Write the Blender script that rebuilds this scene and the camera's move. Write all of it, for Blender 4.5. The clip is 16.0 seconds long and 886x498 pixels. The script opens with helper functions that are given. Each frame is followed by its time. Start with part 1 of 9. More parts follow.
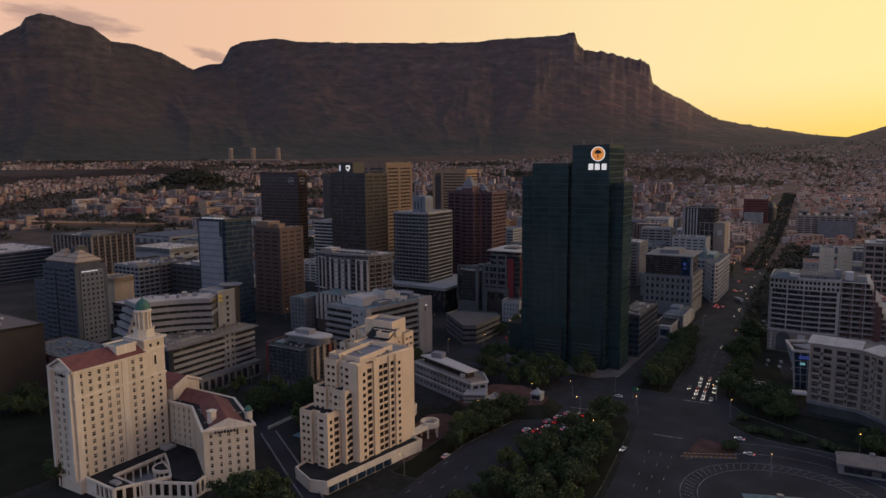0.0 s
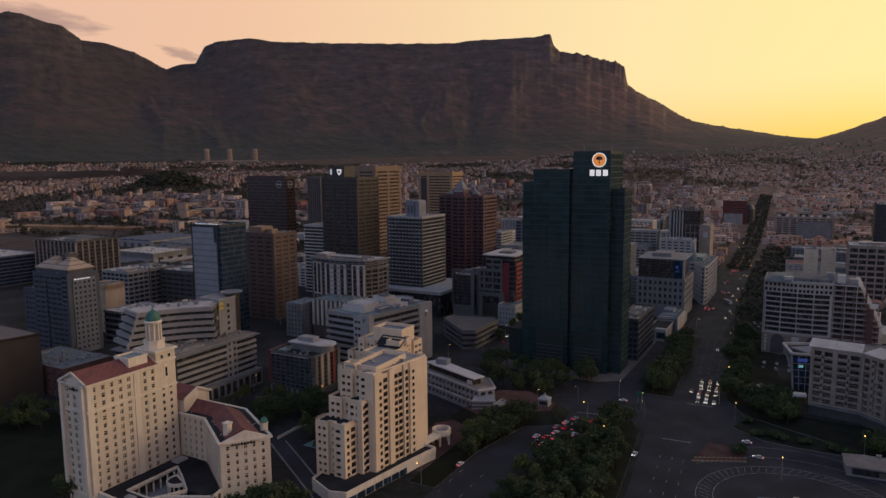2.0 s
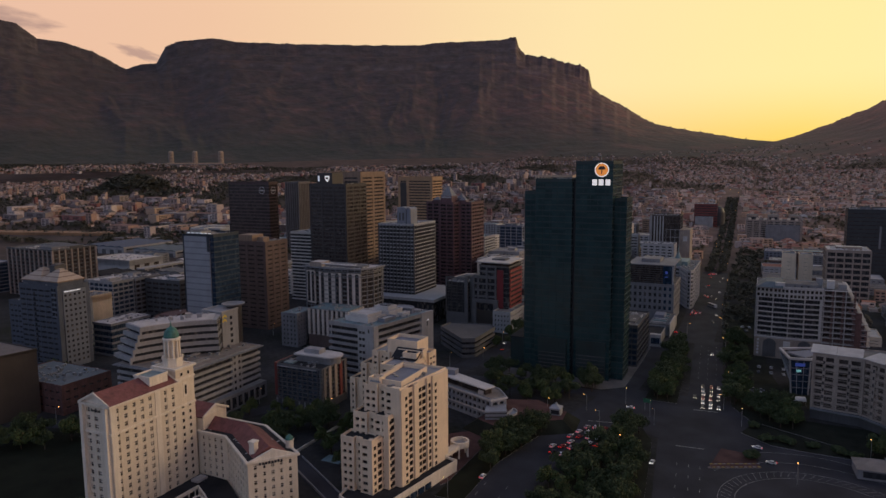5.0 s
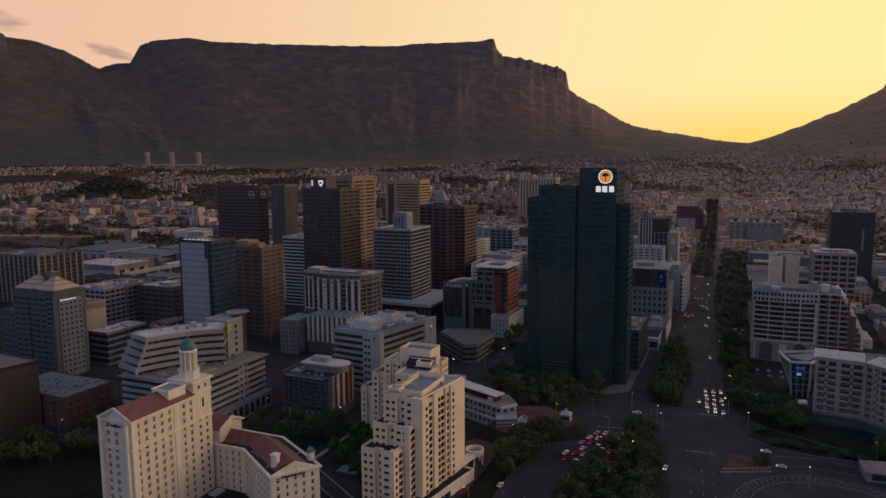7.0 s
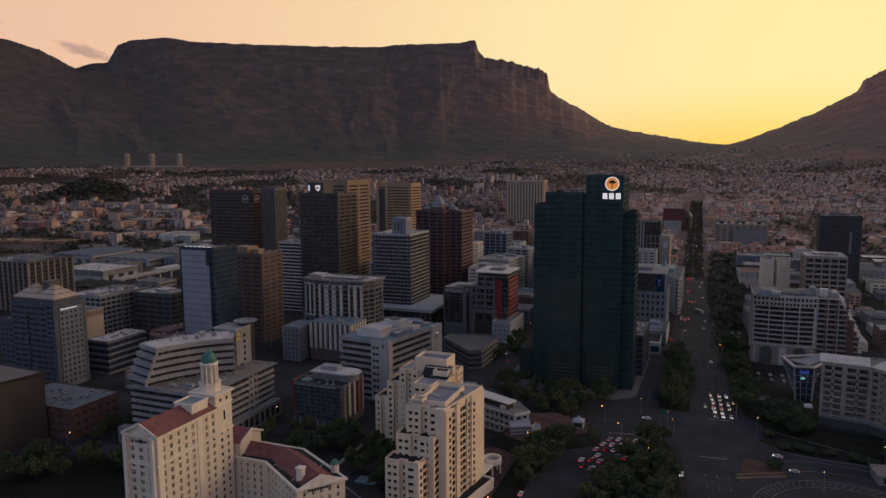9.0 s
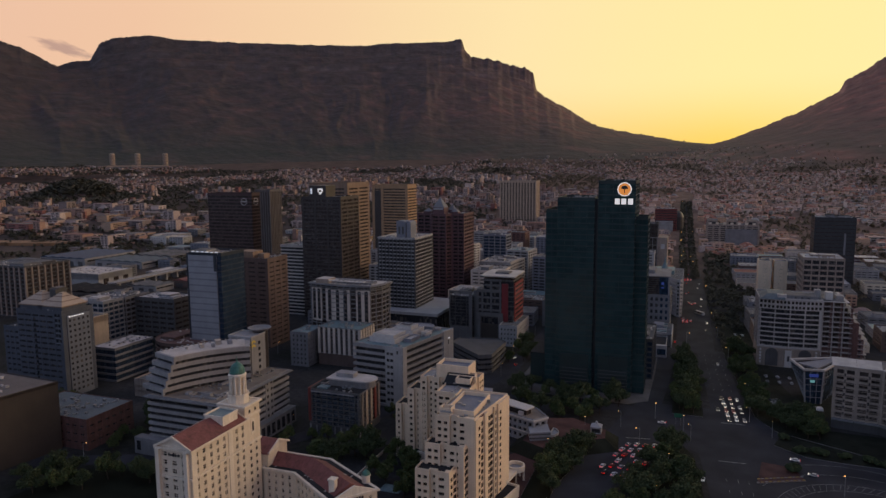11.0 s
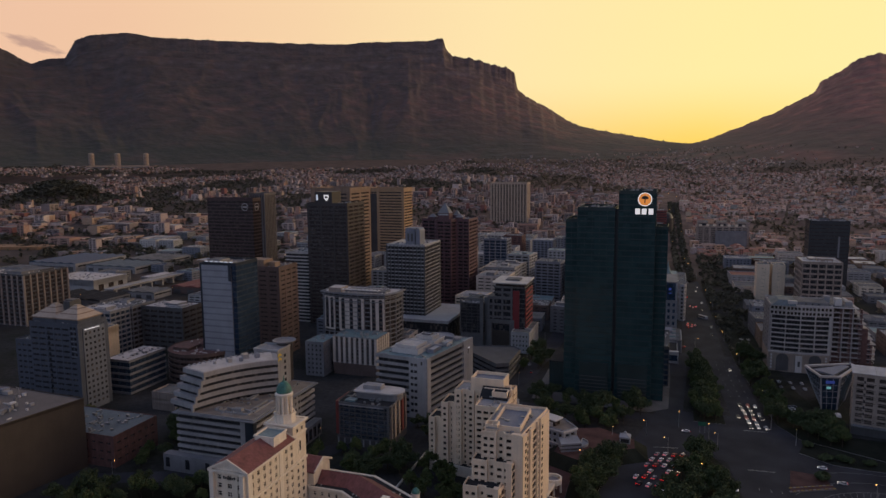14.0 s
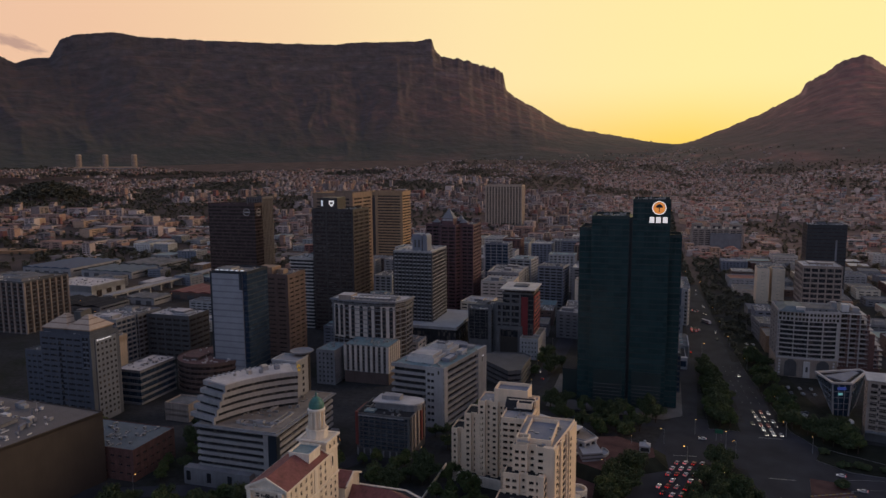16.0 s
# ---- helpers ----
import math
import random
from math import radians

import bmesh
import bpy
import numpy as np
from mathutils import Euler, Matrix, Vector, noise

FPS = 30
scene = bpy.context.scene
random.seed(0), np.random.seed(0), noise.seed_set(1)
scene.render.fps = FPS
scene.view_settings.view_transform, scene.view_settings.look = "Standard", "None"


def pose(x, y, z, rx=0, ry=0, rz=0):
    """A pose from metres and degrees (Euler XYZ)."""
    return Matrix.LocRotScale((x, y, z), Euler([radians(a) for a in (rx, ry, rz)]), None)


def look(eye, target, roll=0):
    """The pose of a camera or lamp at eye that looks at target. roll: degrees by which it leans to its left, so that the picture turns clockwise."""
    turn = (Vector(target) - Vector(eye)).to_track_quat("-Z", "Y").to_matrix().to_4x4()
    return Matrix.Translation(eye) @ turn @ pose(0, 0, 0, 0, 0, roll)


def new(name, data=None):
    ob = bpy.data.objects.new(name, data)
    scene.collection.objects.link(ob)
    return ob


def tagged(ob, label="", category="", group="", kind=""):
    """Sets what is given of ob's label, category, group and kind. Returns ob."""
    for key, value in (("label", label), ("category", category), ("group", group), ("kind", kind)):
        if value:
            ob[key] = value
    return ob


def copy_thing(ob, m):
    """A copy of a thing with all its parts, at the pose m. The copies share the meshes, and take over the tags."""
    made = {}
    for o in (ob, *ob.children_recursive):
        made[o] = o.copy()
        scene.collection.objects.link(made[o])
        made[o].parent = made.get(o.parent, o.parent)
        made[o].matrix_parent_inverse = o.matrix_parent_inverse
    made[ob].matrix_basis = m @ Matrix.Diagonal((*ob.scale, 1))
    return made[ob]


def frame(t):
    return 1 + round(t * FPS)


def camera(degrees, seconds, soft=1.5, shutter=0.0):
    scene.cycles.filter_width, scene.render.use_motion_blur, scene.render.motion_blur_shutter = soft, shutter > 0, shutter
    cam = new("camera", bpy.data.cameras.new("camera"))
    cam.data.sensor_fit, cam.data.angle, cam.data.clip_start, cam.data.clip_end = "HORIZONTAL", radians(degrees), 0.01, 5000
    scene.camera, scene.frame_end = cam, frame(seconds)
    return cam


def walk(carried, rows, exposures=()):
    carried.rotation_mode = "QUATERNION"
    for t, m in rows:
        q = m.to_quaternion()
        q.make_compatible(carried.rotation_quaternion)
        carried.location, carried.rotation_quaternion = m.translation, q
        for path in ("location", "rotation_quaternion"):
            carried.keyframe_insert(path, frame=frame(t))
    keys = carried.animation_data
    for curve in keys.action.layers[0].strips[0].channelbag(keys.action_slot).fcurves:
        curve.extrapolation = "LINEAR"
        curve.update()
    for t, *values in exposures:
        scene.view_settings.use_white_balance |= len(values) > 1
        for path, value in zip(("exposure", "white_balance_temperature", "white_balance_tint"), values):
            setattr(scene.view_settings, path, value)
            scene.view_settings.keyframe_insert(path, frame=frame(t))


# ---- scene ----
cam = camera(65.8, 16.0, soft=1.5)
METRES, EYE, TILT, LEAN, TURN = 148.0, 129.0, 0.0, 0.0, 30.4
ROWS = [
    (0.0, 0.0, 0.0, 0.0, -0.05, -7.09, 0.37),
    (0.5, -0.0298, 0.0007, 0.0062, -0.59, -7.07, 0.39),
    (1.0, -0.057, 0.0014, 0.012, -1.08, -7.06, 0.4),
    (1.5, -0.0867, 0.0024, 0.0184, -1.63, -7.06, 0.41),
    (2.0, -0.1142, 0.0037, 0.0244, -2.14, -7.07, 0.4),
    (2.5, -0.1442, 0.0054, 0.0308, -2.67, -7.06, 0.4),
    (3.0, -0.172, 0.0073, 0.0366, -3.17, -7.05, 0.41),
    (3.5, -0.2024, 0.0099, 0.0428, -3.72, -7.03, 0.41),
    (4.0, -0.2282, 0.012, 0.0482, -4.18, -7.01, 0.4),
    (6.5, -0.3781, 0.0283, 0.0815, -6.75, -6.97, 0.37),
    (7.0, -0.4066, 0.0323, 0.0882, -7.19, -6.96, 0.37),
    (7.5, -0.4372, 0.037, 0.0955, -7.64, -6.94, 0.36),
    (8.0, -0.4655, 0.0414, 0.1023, -8.05, -6.93, 0.35),
    (8.5, -0.4967, 0.0469, 0.1099, -8.5, -6.92, 0.36),
    (9.0, -0.5257, 0.0521, 0.1166, -8.9, -6.92, 0.36),
    (11.5, -0.6801, 0.0827, 0.1565, -10.57, -7.11, 0.38),
    (12.0, -0.7116, 0.0895, 0.165, -10.92, -7.17, 0.39),
    (12.5, -0.7408, 0.0964, 0.1733, -11.2, -7.21, 0.39),
    (13.0, -0.7723, 0.1036, 0.1825, -11.5, -7.23, 0.39),
    (13.5, -0.802, 0.1109, 0.1915, -11.79, -7.23, 0.39),
    (14.0, -0.8337, 0.1188, 0.2013, -12.08, -7.22, 0.37),
    (14.5, -0.8631, 0.1262, 0.2106, -12.36, -7.22, 0.37),
    (15.0, -0.8945, 0.1352, 0.2208, -12.67, -7.23, 0.38),
    (15.5, -0.9233, 0.1438, 0.231, -12.93, -7.24, 0.38),
    (16.0, -0.9548, 0.1527, 0.2411, -13.22, -7.25, 0.37),
]
walk(cam, [(t, pose(0, 0, EYE, TILT, LEAN, TURN) @ pose(METRES * x, METRES * y, METRES * z, 90 + pitch, roll, yaw)) for t, x, y, z, yaw, pitch, roll in ROWS])

# ---- sky, sun ----
world = bpy.data.worlds.new("dusk_sky")
scene.world = world
world.use_nodes = True
wt = world.node_tree
wt.nodes.clear()


def wn(kind, **kw):
    n = wt.nodes.new(kind)
    for k, v in kw.items():
        if k == "op":
            n.operation = v
        elif k == "blend":
            n.data_type, n.blend_type = "RGBA", v
    return n


def ramp_set(n, stops, ease="LINEAR"):
    r = n.color_ramp
    r.interpolation = ease
    while len(r.elements) < len(stops):
        r.elements.new(0.5)
    for e, (p, c) in zip(r.elements, stops):
        e.position, e.color = p, (*c, 1)
    return n


SUN_YAW, SUN_UP = -25.0, 1.0
sun_dir = Vector((-math.sin(radians(SUN_YAW)), math.cos(radians(SUN_YAW)), 0))
coord = wn("ShaderNodeTexCoord")
sep = wn("ShaderNodeSeparateXYZ")
wt.links.new(coord.outputs["Generated"], sep.inputs[0])
dot = wn("ShaderNodeVectorMath", op="DOT_PRODUCT")
wt.links.new(coord.outputs["Generated"], dot.inputs[0])
dot.inputs[1].default_value = sun_dir
half = wn("ShaderNodeMath", op="MULTIPLY_ADD")
wt.links.new(dot.outputs["Value"], half.inputs[0])
half.inputs[1].default_value = half.inputs[2].default_value = 0.5
# low sky, by the angle from the afterglow; high sky, the same way round
low = ramp_set(wn("ShaderNodeValToRGB"), [(0.0, (0.31, 0.375, 0.52)), (0.30, (0.39, 0.40, 0.52)), (0.54, (0.82, 0.46, 0.34)), (0.79, (0.92, 0.52, 0.285)), (0.90, (1.0, 0.62, 0.22)), (0.96, (1.05, 0.66, 0.11)), (1.0, (1.05, 0.70, 0.20))])
mid = ramp_set(wn("ShaderNodeValToRGB"), [(0.0, (0.30, 0.375, 0.54)), (0.30, (0.39, 0.42, 0.55)), (0.52, (0.82, 0.50, 0.37)), (0.68, (0.88, 0.555, 0.365)), (0.79, (0.94, 0.655, 0.39)), (0.88, (1.0, 0.78, 0.41)), (0.96, (1.0, 0.84, 0.37))])
high = ramp_set(wn("ShaderNodeValToRGB"), [(0.0, (0.155, 0.215, 0.39)), (0.5, (0.165, 0.22, 0.38)), (0.85, (0.20, 0.225, 0.33))])
for n in (low, mid, high):
    wt.links.new(half.outputs[0], n.inputs[0])
up1 = wn("ShaderNodeMapRange")
up1.interpolation_type = "SMOOTHSTEP"
up1.inputs[1].default_value, up1.inputs[2].default_value = 0.0, 0.12
up2 = wn("ShaderNodeMapRange")
up2.interpolation_type = "SMOOTHSTEP"
up2.inputs[1].default_value, up2.inputs[2].default_value = 0.22, 0.8
for n in (up1, up2):
    wt.links.new(sep.outputs["Z"], n.inputs[0])
mix1, mix2 = wn("ShaderNodeMix", blend="MIX"), wn("ShaderNodeMix", blend="MIX")
wt.links.new(up1.outputs[0], mix1.inputs[0])
wt.links.new(low.outputs[0], mix1.inputs[6])
wt.links.new(mid.outputs[0], mix1.inputs[7])
wt.links.new(up2.outputs[0], mix2.inputs[0])
wt.links.new(mix1.outputs[2], mix2.inputs[6])
wt.links.new(high.outputs[0], mix2.inputs[7])


def cloud(colour, axis, height, wide, tall, amount, tilt=0.0):
    """A wisp in the sky: a soft ellipse of noise round one direction."""
    u = wn("ShaderNodeVectorMath", op="DOT_PRODUCT")
    wt.links.new(coord.outputs["Generated"], u.inputs[0])
    u.inputs[1].default_value = (axis[0] / wide, axis[1] / wide, 0)
    v = wn("ShaderNodeMath", op="MULTIPLY_ADD")
    wt.links.new(sep.outputs["Z"], v.inputs[0])
    v.inputs[1].default_value, v.inputs[2].default_value = 1 / tall, -height / tall
    lean = wn("ShaderNodeMath", op="MULTIPLY_ADD")
    wt.links.new(u.outputs["Value"], lean.inputs[0])
    lean.inputs[1].default_value = tilt
    wt.links.new(v.outputs[0], lean.inputs[2])
    pair = wn("ShaderNodeCombineXYZ")
    wt.links.new(u.outputs["Value"], pair.inputs[0])
    wt.links.new(lean.outputs[0], pair.inputs[1])
    size = wn("ShaderNodeVectorMath", op="LENGTH")
    wt.links.new(pair.outputs[0], size.inputs[0])
    puff = wn("ShaderNodeTexNoise")
    puff.inputs["Scale"].default_value, puff.inputs["Detail"].default_value = 1.6, 6
    wt.links.new(pair.outputs[0], puff.inputs["Vector"])
    edge = wn("ShaderNodeMath", op="MULTIPLY_ADD")
    wt.links.new(puff.outputs["Fac"], edge.inputs[0])
    edge.inputs[1].default_value = 1.8
    edge.inputs[2].default_value = -0.20
    gap = wn("ShaderNodeMath", op="SUBTRACT")
    wt.links.new(edge.outputs[0], gap.inputs[0])
    wt.links.new(size.outputs["Value"], gap.inputs[1])
    fade = wn("ShaderNodeMapRange")
    fade.interpolation_type = "SMOOTHSTEP"
    fade.inputs[1].default_value, fade.inputs[2].default_value, fade.inputs[4].default_value = -0.45, 0.35, amount
    wt.links.new(gap.outputs[0], fade.inputs[0])
    mixc = wn("ShaderNodeMix", blend="MIX")
    wt.links.new(fade.outputs[0], mixc.inputs[0])
    wt.links.new(colour, mixc.inputs[6])
    mixc.inputs[7].default_value = (0.50, 0.31, 0.255, 1)
    return mixc.outputs[2]


sky_colour = cloud(mix2.outputs[2], (0.524, 0.852), 0.1785, 0.078, 0.0165, 1.0, 0.30)
sky_colour = cloud(sky_colour, (0.663, 0.749), 0.1455, 0.032, 0.0085, 0.9, 0.85)
sky = wn("ShaderNodeTexSky")
sky.sky_type, sky.sun_disc = "NISHITA", False
sky.sun_elevation, sky.sun_rotation = radians(SUN_UP), radians(58)
bg_sky, bg_glow, both, out = wn("ShaderNodeBackground"), wn("ShaderNodeBackground"), wn("ShaderNodeAddShader"), wn("ShaderNodeOutputWorld")
bg_sky.inputs[1].default_value = 0.02
bg_glow.inputs[1].default_value = 0.95
wt.links.new(sky.outputs[0], bg_sky.inputs[0])
wt.links.new(sky_colour, bg_glow.inputs[0])
wt.links.new(bg_sky.outputs[0], both.inputs[0])
wt.links.new(bg_glow.outputs[0], both.inputs[1])
wt.links.new(both.outputs[0], out.inputs[0])
sun = new("sun", bpy.data.lights.new("sun", "SUN"))
sun.data.energy, sun.data.angle, sun.data.color = 0.85, radians(24), (1.0, 0.72, 0.50)
west = Vector((math.sin(radians(58)), math.cos(radians(58)), 0.22))
sun.matrix_world = look((0, 0, 900), Vector((0, 0, 900)) - west)
scene.view_settings.exposure = 0.05


# ---- materials ----
def nodes_of(name):
    m = bpy.data.materials.new(name)
    m.use_nodes = True
    return m, m.node_tree, m.node_tree.nodes["Principled BSDF"]


def noise_at(nt, src, scale, detail=3.0, squash=None):
    n = nt.nodes.new("ShaderNodeTexNoise")
    n.inputs["Scale"].default_value, n.inputs["Detail"].default_value = scale, detail
    if squash:
        k = nt.nodes.new("ShaderNodeMapping")
        k.inputs["Scale"].default_value = squash
        nt.links.new(src, k.inputs[0])
        src = k.outputs[0]
    nt.links.new(src, n.inputs["Vector"])
    return n.outputs["Fac"]


def ramped(nt, fac, stops, ease="LINEAR"):
    n = ramp_set(nt.nodes.new("ShaderNodeValToRGB"), stops, ease)
    nt.links.new(fac, n.inputs[0])
    return n.outputs[0]


def mixed(nt, a, b, fac, blend="MULTIPLY"):
    n = nt.nodes.new("ShaderNodeMix")
    n.data_type, n.blend_type = "RGBA", blend
    for v, s in ((fac, 0), (a, 6), (b, 7)):
        if isinstance(v, (float, int)):
            n.inputs[s].default_value = v
        elif isinstance(v, tuple):
            n.inputs[s].default_value = (*v, 1)
        else:
            nt.links.new(v, n.inputs[s])
    return n.outputs[2]


def paint(name, col, rough=0.8, var=0.25, scale=0.15, streak=0.3, bump=0.15, metal=0.0, rand=0.0):
    """A wall, roof or ground surface: broad stains, vertical streaks and fine grain over one base colour."""
    m, nt, b = nodes_of(name)
    pos = nt.nodes.new("ShaderNodeNewGeometry").outputs["Position"]
    broad = noise_at(nt, pos, scale, 5)
    c = mixed(nt, tuple(col), ramped(nt, broad, [(0.3, (1 - var,) * 3), (0.7, (1 + var * 0.4,) * 3)]), 1.0)
    if streak:
        s = noise_at(nt, pos, 1.0, 4, (0.9, 0.9, 0.06))
        c = mixed(nt, c, ramped(nt, s, [(0.35, (1 - streak,) * 3), (0.6, (1, 1, 1))]), 1.0)
    fine = noise_at(nt, pos, 3.0, 4)
    c = mixed(nt, c, ramped(nt, fine, [(0.3, (0.86,) * 3), (0.7, (1.08,) * 3)]), 1.0)
    if rand:
        o = nt.nodes.new("ShaderNodeObjectInfo").outputs["Random"]
        c = mixed(nt, c, ramped(nt, o, [(0, (1 - rand,) * 3), (1, (1 + rand * 0.6,) * 3)]), 1.0)
    nt.links.new(c, b.inputs["Base Color"])
    b.inputs["Roughness"].default_value, b.inputs["Metallic"].default_value = rough, metal
    if bump:
        k = nt.nodes.new("ShaderNodeBump")
        k.inputs["Strength"].default_value, k.inputs["Distance"].default_value = bump, 0.1
        nt.links.new(fine, k.inputs["Height"])
        nt.links.new(k.outputs[0], b.inputs["Normal"])
    return m


def glazing(name, col, light, rough=0.12, cell=(1.6, 1.6, 3.3), share=0.75, spec=0.5):
    """Window glass in panes: each pane its own tone, some with pale blinds behind."""
    m, nt, b = nodes_of(name)
    pos = nt.nodes.new("ShaderNodeNewGeometry").outputs["Position"]
    q = nt.nodes.new("ShaderNodeVectorMath")
    q.operation = "DIVIDE"
    q.inputs[1].default_value = cell
    f = nt.nodes.new("ShaderNodeVectorMath")
    f.operation = "FLOOR"
    w = nt.nodes.new("ShaderNodeTexWhiteNoise")
    nt.links.new(pos, q.inputs[0])
    nt.links.new(q.outputs[0], f.inputs[0])
    nt.links.new(f.outputs[0], w.inputs["Vector"])
    c = ramped(nt, w.outputs["Value"], [(0.0, tuple(col)), (share, tuple(x * 1.6 for x in col)), (min(share + 0.1, 0.98), tuple(light)), (1.0, tuple(light))])
    nt.links.new(c, b.inputs["Base Color"])
    r = nt.nodes.new("ShaderNodeMapRange")
    r.inputs[3].default_value, r.inputs[4].default_value = rough * 0.6, rough * 1.8
    nt.links.new(w.outputs["Value"], r.inputs[0])
    nt.links.new(r.outputs[0], b.inputs["Roughness"])
    b.inputs["Specular IOR Level"].default_value = spec
    k = nt.nodes.new("ShaderNodeBump")
    k.inputs["Strength"].default_value, k.inputs["Distance"].default_value = 0.06, 0.2
    nt.links.new(noise_at(nt, pos, 0.8, 2), k.inputs["Height"])
    nt.links.new(k.outputs[0], b.inputs["Normal"])
    return m


def island(name, stops, rough=0.85, var=0.3, scale=0.4):
    """Many small pieces in one mesh: each piece takes its own colour."""
    m, nt, b = nodes_of(name)
    g = nt.nodes.new("ShaderNodeNewGeometry")
    c = ramped(nt, g.outputs["Random Per Island"], stops, "CONSTANT")
    c = mixed(nt, c, ramped(nt, noise_at(nt, g.outputs["Position"], scale, 4), [(0.3, (1 - var,) * 3), (0.7, (1 + var * 0.4,) * 3)]), 1.0)
    nt.links.new(c, b.inputs["Base Color"])
    b.inputs["Roughness"].default_value = rough
    return m


def glow(name, col, strength):
    m, nt, b = nodes_of(name)
    b.inputs["Base Color"].default_value = (*col, 1)
    b.inputs["Emission Color"].default_value, b.inputs["Emission Strength"].default_value = (*col, 1), strength
    return m


CREAM = paint("cream_render", (0.71, 0.605, 0.475), 0.8, 0.10, 0.1, 0.08)
PEACH = paint("peach_render", (0.78, 0.615, 0.45), 0.8, 0.10, 0.1, 0.08)
TRIM = paint("pale_trim", (0.77, 0.68, 0.565), 0.75, 0.10, 0.2, 0.12)
WHITE = paint("white_concrete", (0.37, 0.365, 0.37), 0.75, 0.14, 0.12, 0.12)
PALE = paint("pale_concrete", (0.31, 0.30, 0.305), 0.8, 0.2, 0.12, 0.14)
BEIGE = paint("beige_render", (0.34, 0.272, 0.230), 0.8, 0.2, 0.12, 0.2)
WARMWHITE = paint("warm_white_render", (0.47, 0.43, 0.41), 0.75, 0.14, 0.12, 0.12)
BRIGHT = paint("bright_white_render", (0.58, 0.55, 0.53), 0.75, 0.14, 0.12, 0.12)
CIVIC = paint("warm_pale_stone", (0.44, 0.34, 0.26), 0.8, 0.15, 0.12, 0.12)
SLATE = paint("slate_blue_concrete", (0.072, 0.083, 0.110), 0.7, 0.18, 0.12, 0.12)
GREY = paint("grey_concrete", (0.20, 0.198, 0.21), 0.8, 0.22, 0.12, 0.14)
MIDGREY = paint("mid_grey_panel", (0.125, 0.122, 0.128), 0.7, 0.2, 0.12, 0.15)
DARKGREY = paint("dark_grey_panel", (0.085, 0.083, 0.088), 0.6, 0.25, 0.12, 0.2)
BLUEGREY = paint("blue_grey_concrete", (0.20, 0.21, 0.25), 0.75, 0.18, 0.12, 0.12)
TAN = paint("tan_concrete", (0.265, 0.180, 0.128), 0.8, 0.18, 0.12, 0.25)
GOLD = paint("golden_concrete", (0.38, 0.238, 0.134), 0.7, 0.15, 0.12, 0.2)
BROWN = paint("brown_concrete", (0.132, 0.089, 0.077), 0.8, 0.22, 0.12, 0.14)
BRONZE = paint("bronze_panel", (0.046, 0.036, 0.036), 0.5, 0.25, 0.12, 0.2)
REDBRONZE = paint("red_bronze_panel", (0.060, 0.025, 0.026), 0.5, 0.3, 0.12, 0.2)
MAROON = paint("maroon_stone", (0.125, 0.062, 0.070), 0.6, 0.2, 0.12, 0.2)
REDWALL = paint("red_cladding", (0.170, 0.036, 0.032), 0.6, 0.15, 0.12, 0.2)
BRICK = paint("red_brick", (0.145, 0.072, 0.064), 0.85, 0.3, 0.4, 0.2)
ORANGE = paint("ochre_wall", (0.42, 0.29, 0.15), 0.8, 0.2, 0.1, 0.2)
DARKBROWN = paint("dark_brown_cladding", (0.050, 0.039, 0.033), 0.7, 0.2, 0.1, 0.06)
BLACK = paint("black_cladding", (0.025, 0.027, 0.033), 0.45, 0.25, 0.12, 0.15)
TILE = paint("red_roof_tile", (0.22, 0.076, 0.066), 0.8, 0.3, 0.25, 0.25, 0.4)
ROOF = paint("grey_roof_felt", (0.17, 0.165, 0.165), 0.9, 0.4, 0.12, 0.0, 0.3)
ROOFPALE = paint("pale_roof_sheet", (0.46, 0.43, 0.42), 0.6, 0.25, 0.15, 0.0, 0.2)
ROOFDARK = paint("black_roof_felt", (0.035, 0.035, 0.038), 0.9, 0.4, 0.12, 0.0, 0.3)
ROOFTEAL = paint("weathered_copper_sheet", (0.16, 0.24, 0.26), 0.6, 0.3, 0.3, 0.2)
COPPER = paint("green_copper_dome", (0.05, 0.17, 0.14), 0.55, 0.25, 0.5, 0.3)
STEEL = paint("galvanised_steel", (0.35, 0.35, 0.36), 0.45, 0.2, 0.5, 0.1, 0.1, 0.6)
ASPHALT = paint("asphalt", (0.043, 0.043, 0.050), 0.85, 0.35, 0.06, 0.0, 0.3)
PAVING = paint("concrete_paving", (0.16, 0.145, 0.135), 0.9, 0.3, 0.12, 0.0, 0.3)
REDPAVE = paint("red_brick_paving", (0.105, 0.056, 0.050), 0.9, 0.35, 0.15, 0.0, 0.3)
KERB = paint("kerb_concrete", (0.26, 0.25, 0.24), 0.9, 0.3, 0.4, 0.0, 0.2)
BLUEROOF = paint("blue_roof_sheet", (0.035, 0.065, 0.115), 0.6, 0.25, 0.15, 0.0, 0.2)
SAND = paint("bare_sandy_bank", (0.30, 0.17, 0.09), 0.95, 0.35, 0.03, 0.0, 0.4)
YELLOW = paint("pale_yellow_render", (0.66, 0.53, 0.38), 0.8, 0.15, 0.12, 0.1)
ROOFSLATE = paint("dull_slate_roof_sheet", (0.115, 0.14, 0.155), 0.75, 0.3, 0.15, 0.0, 0.2)
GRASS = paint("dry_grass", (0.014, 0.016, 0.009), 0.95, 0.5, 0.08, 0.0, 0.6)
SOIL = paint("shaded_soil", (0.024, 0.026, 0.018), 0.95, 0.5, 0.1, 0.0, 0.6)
MARK = paint("worn_road_paint", (0.30, 0.29, 0.28), 0.8, 0.7, 0.6, 0.0, 0.1)
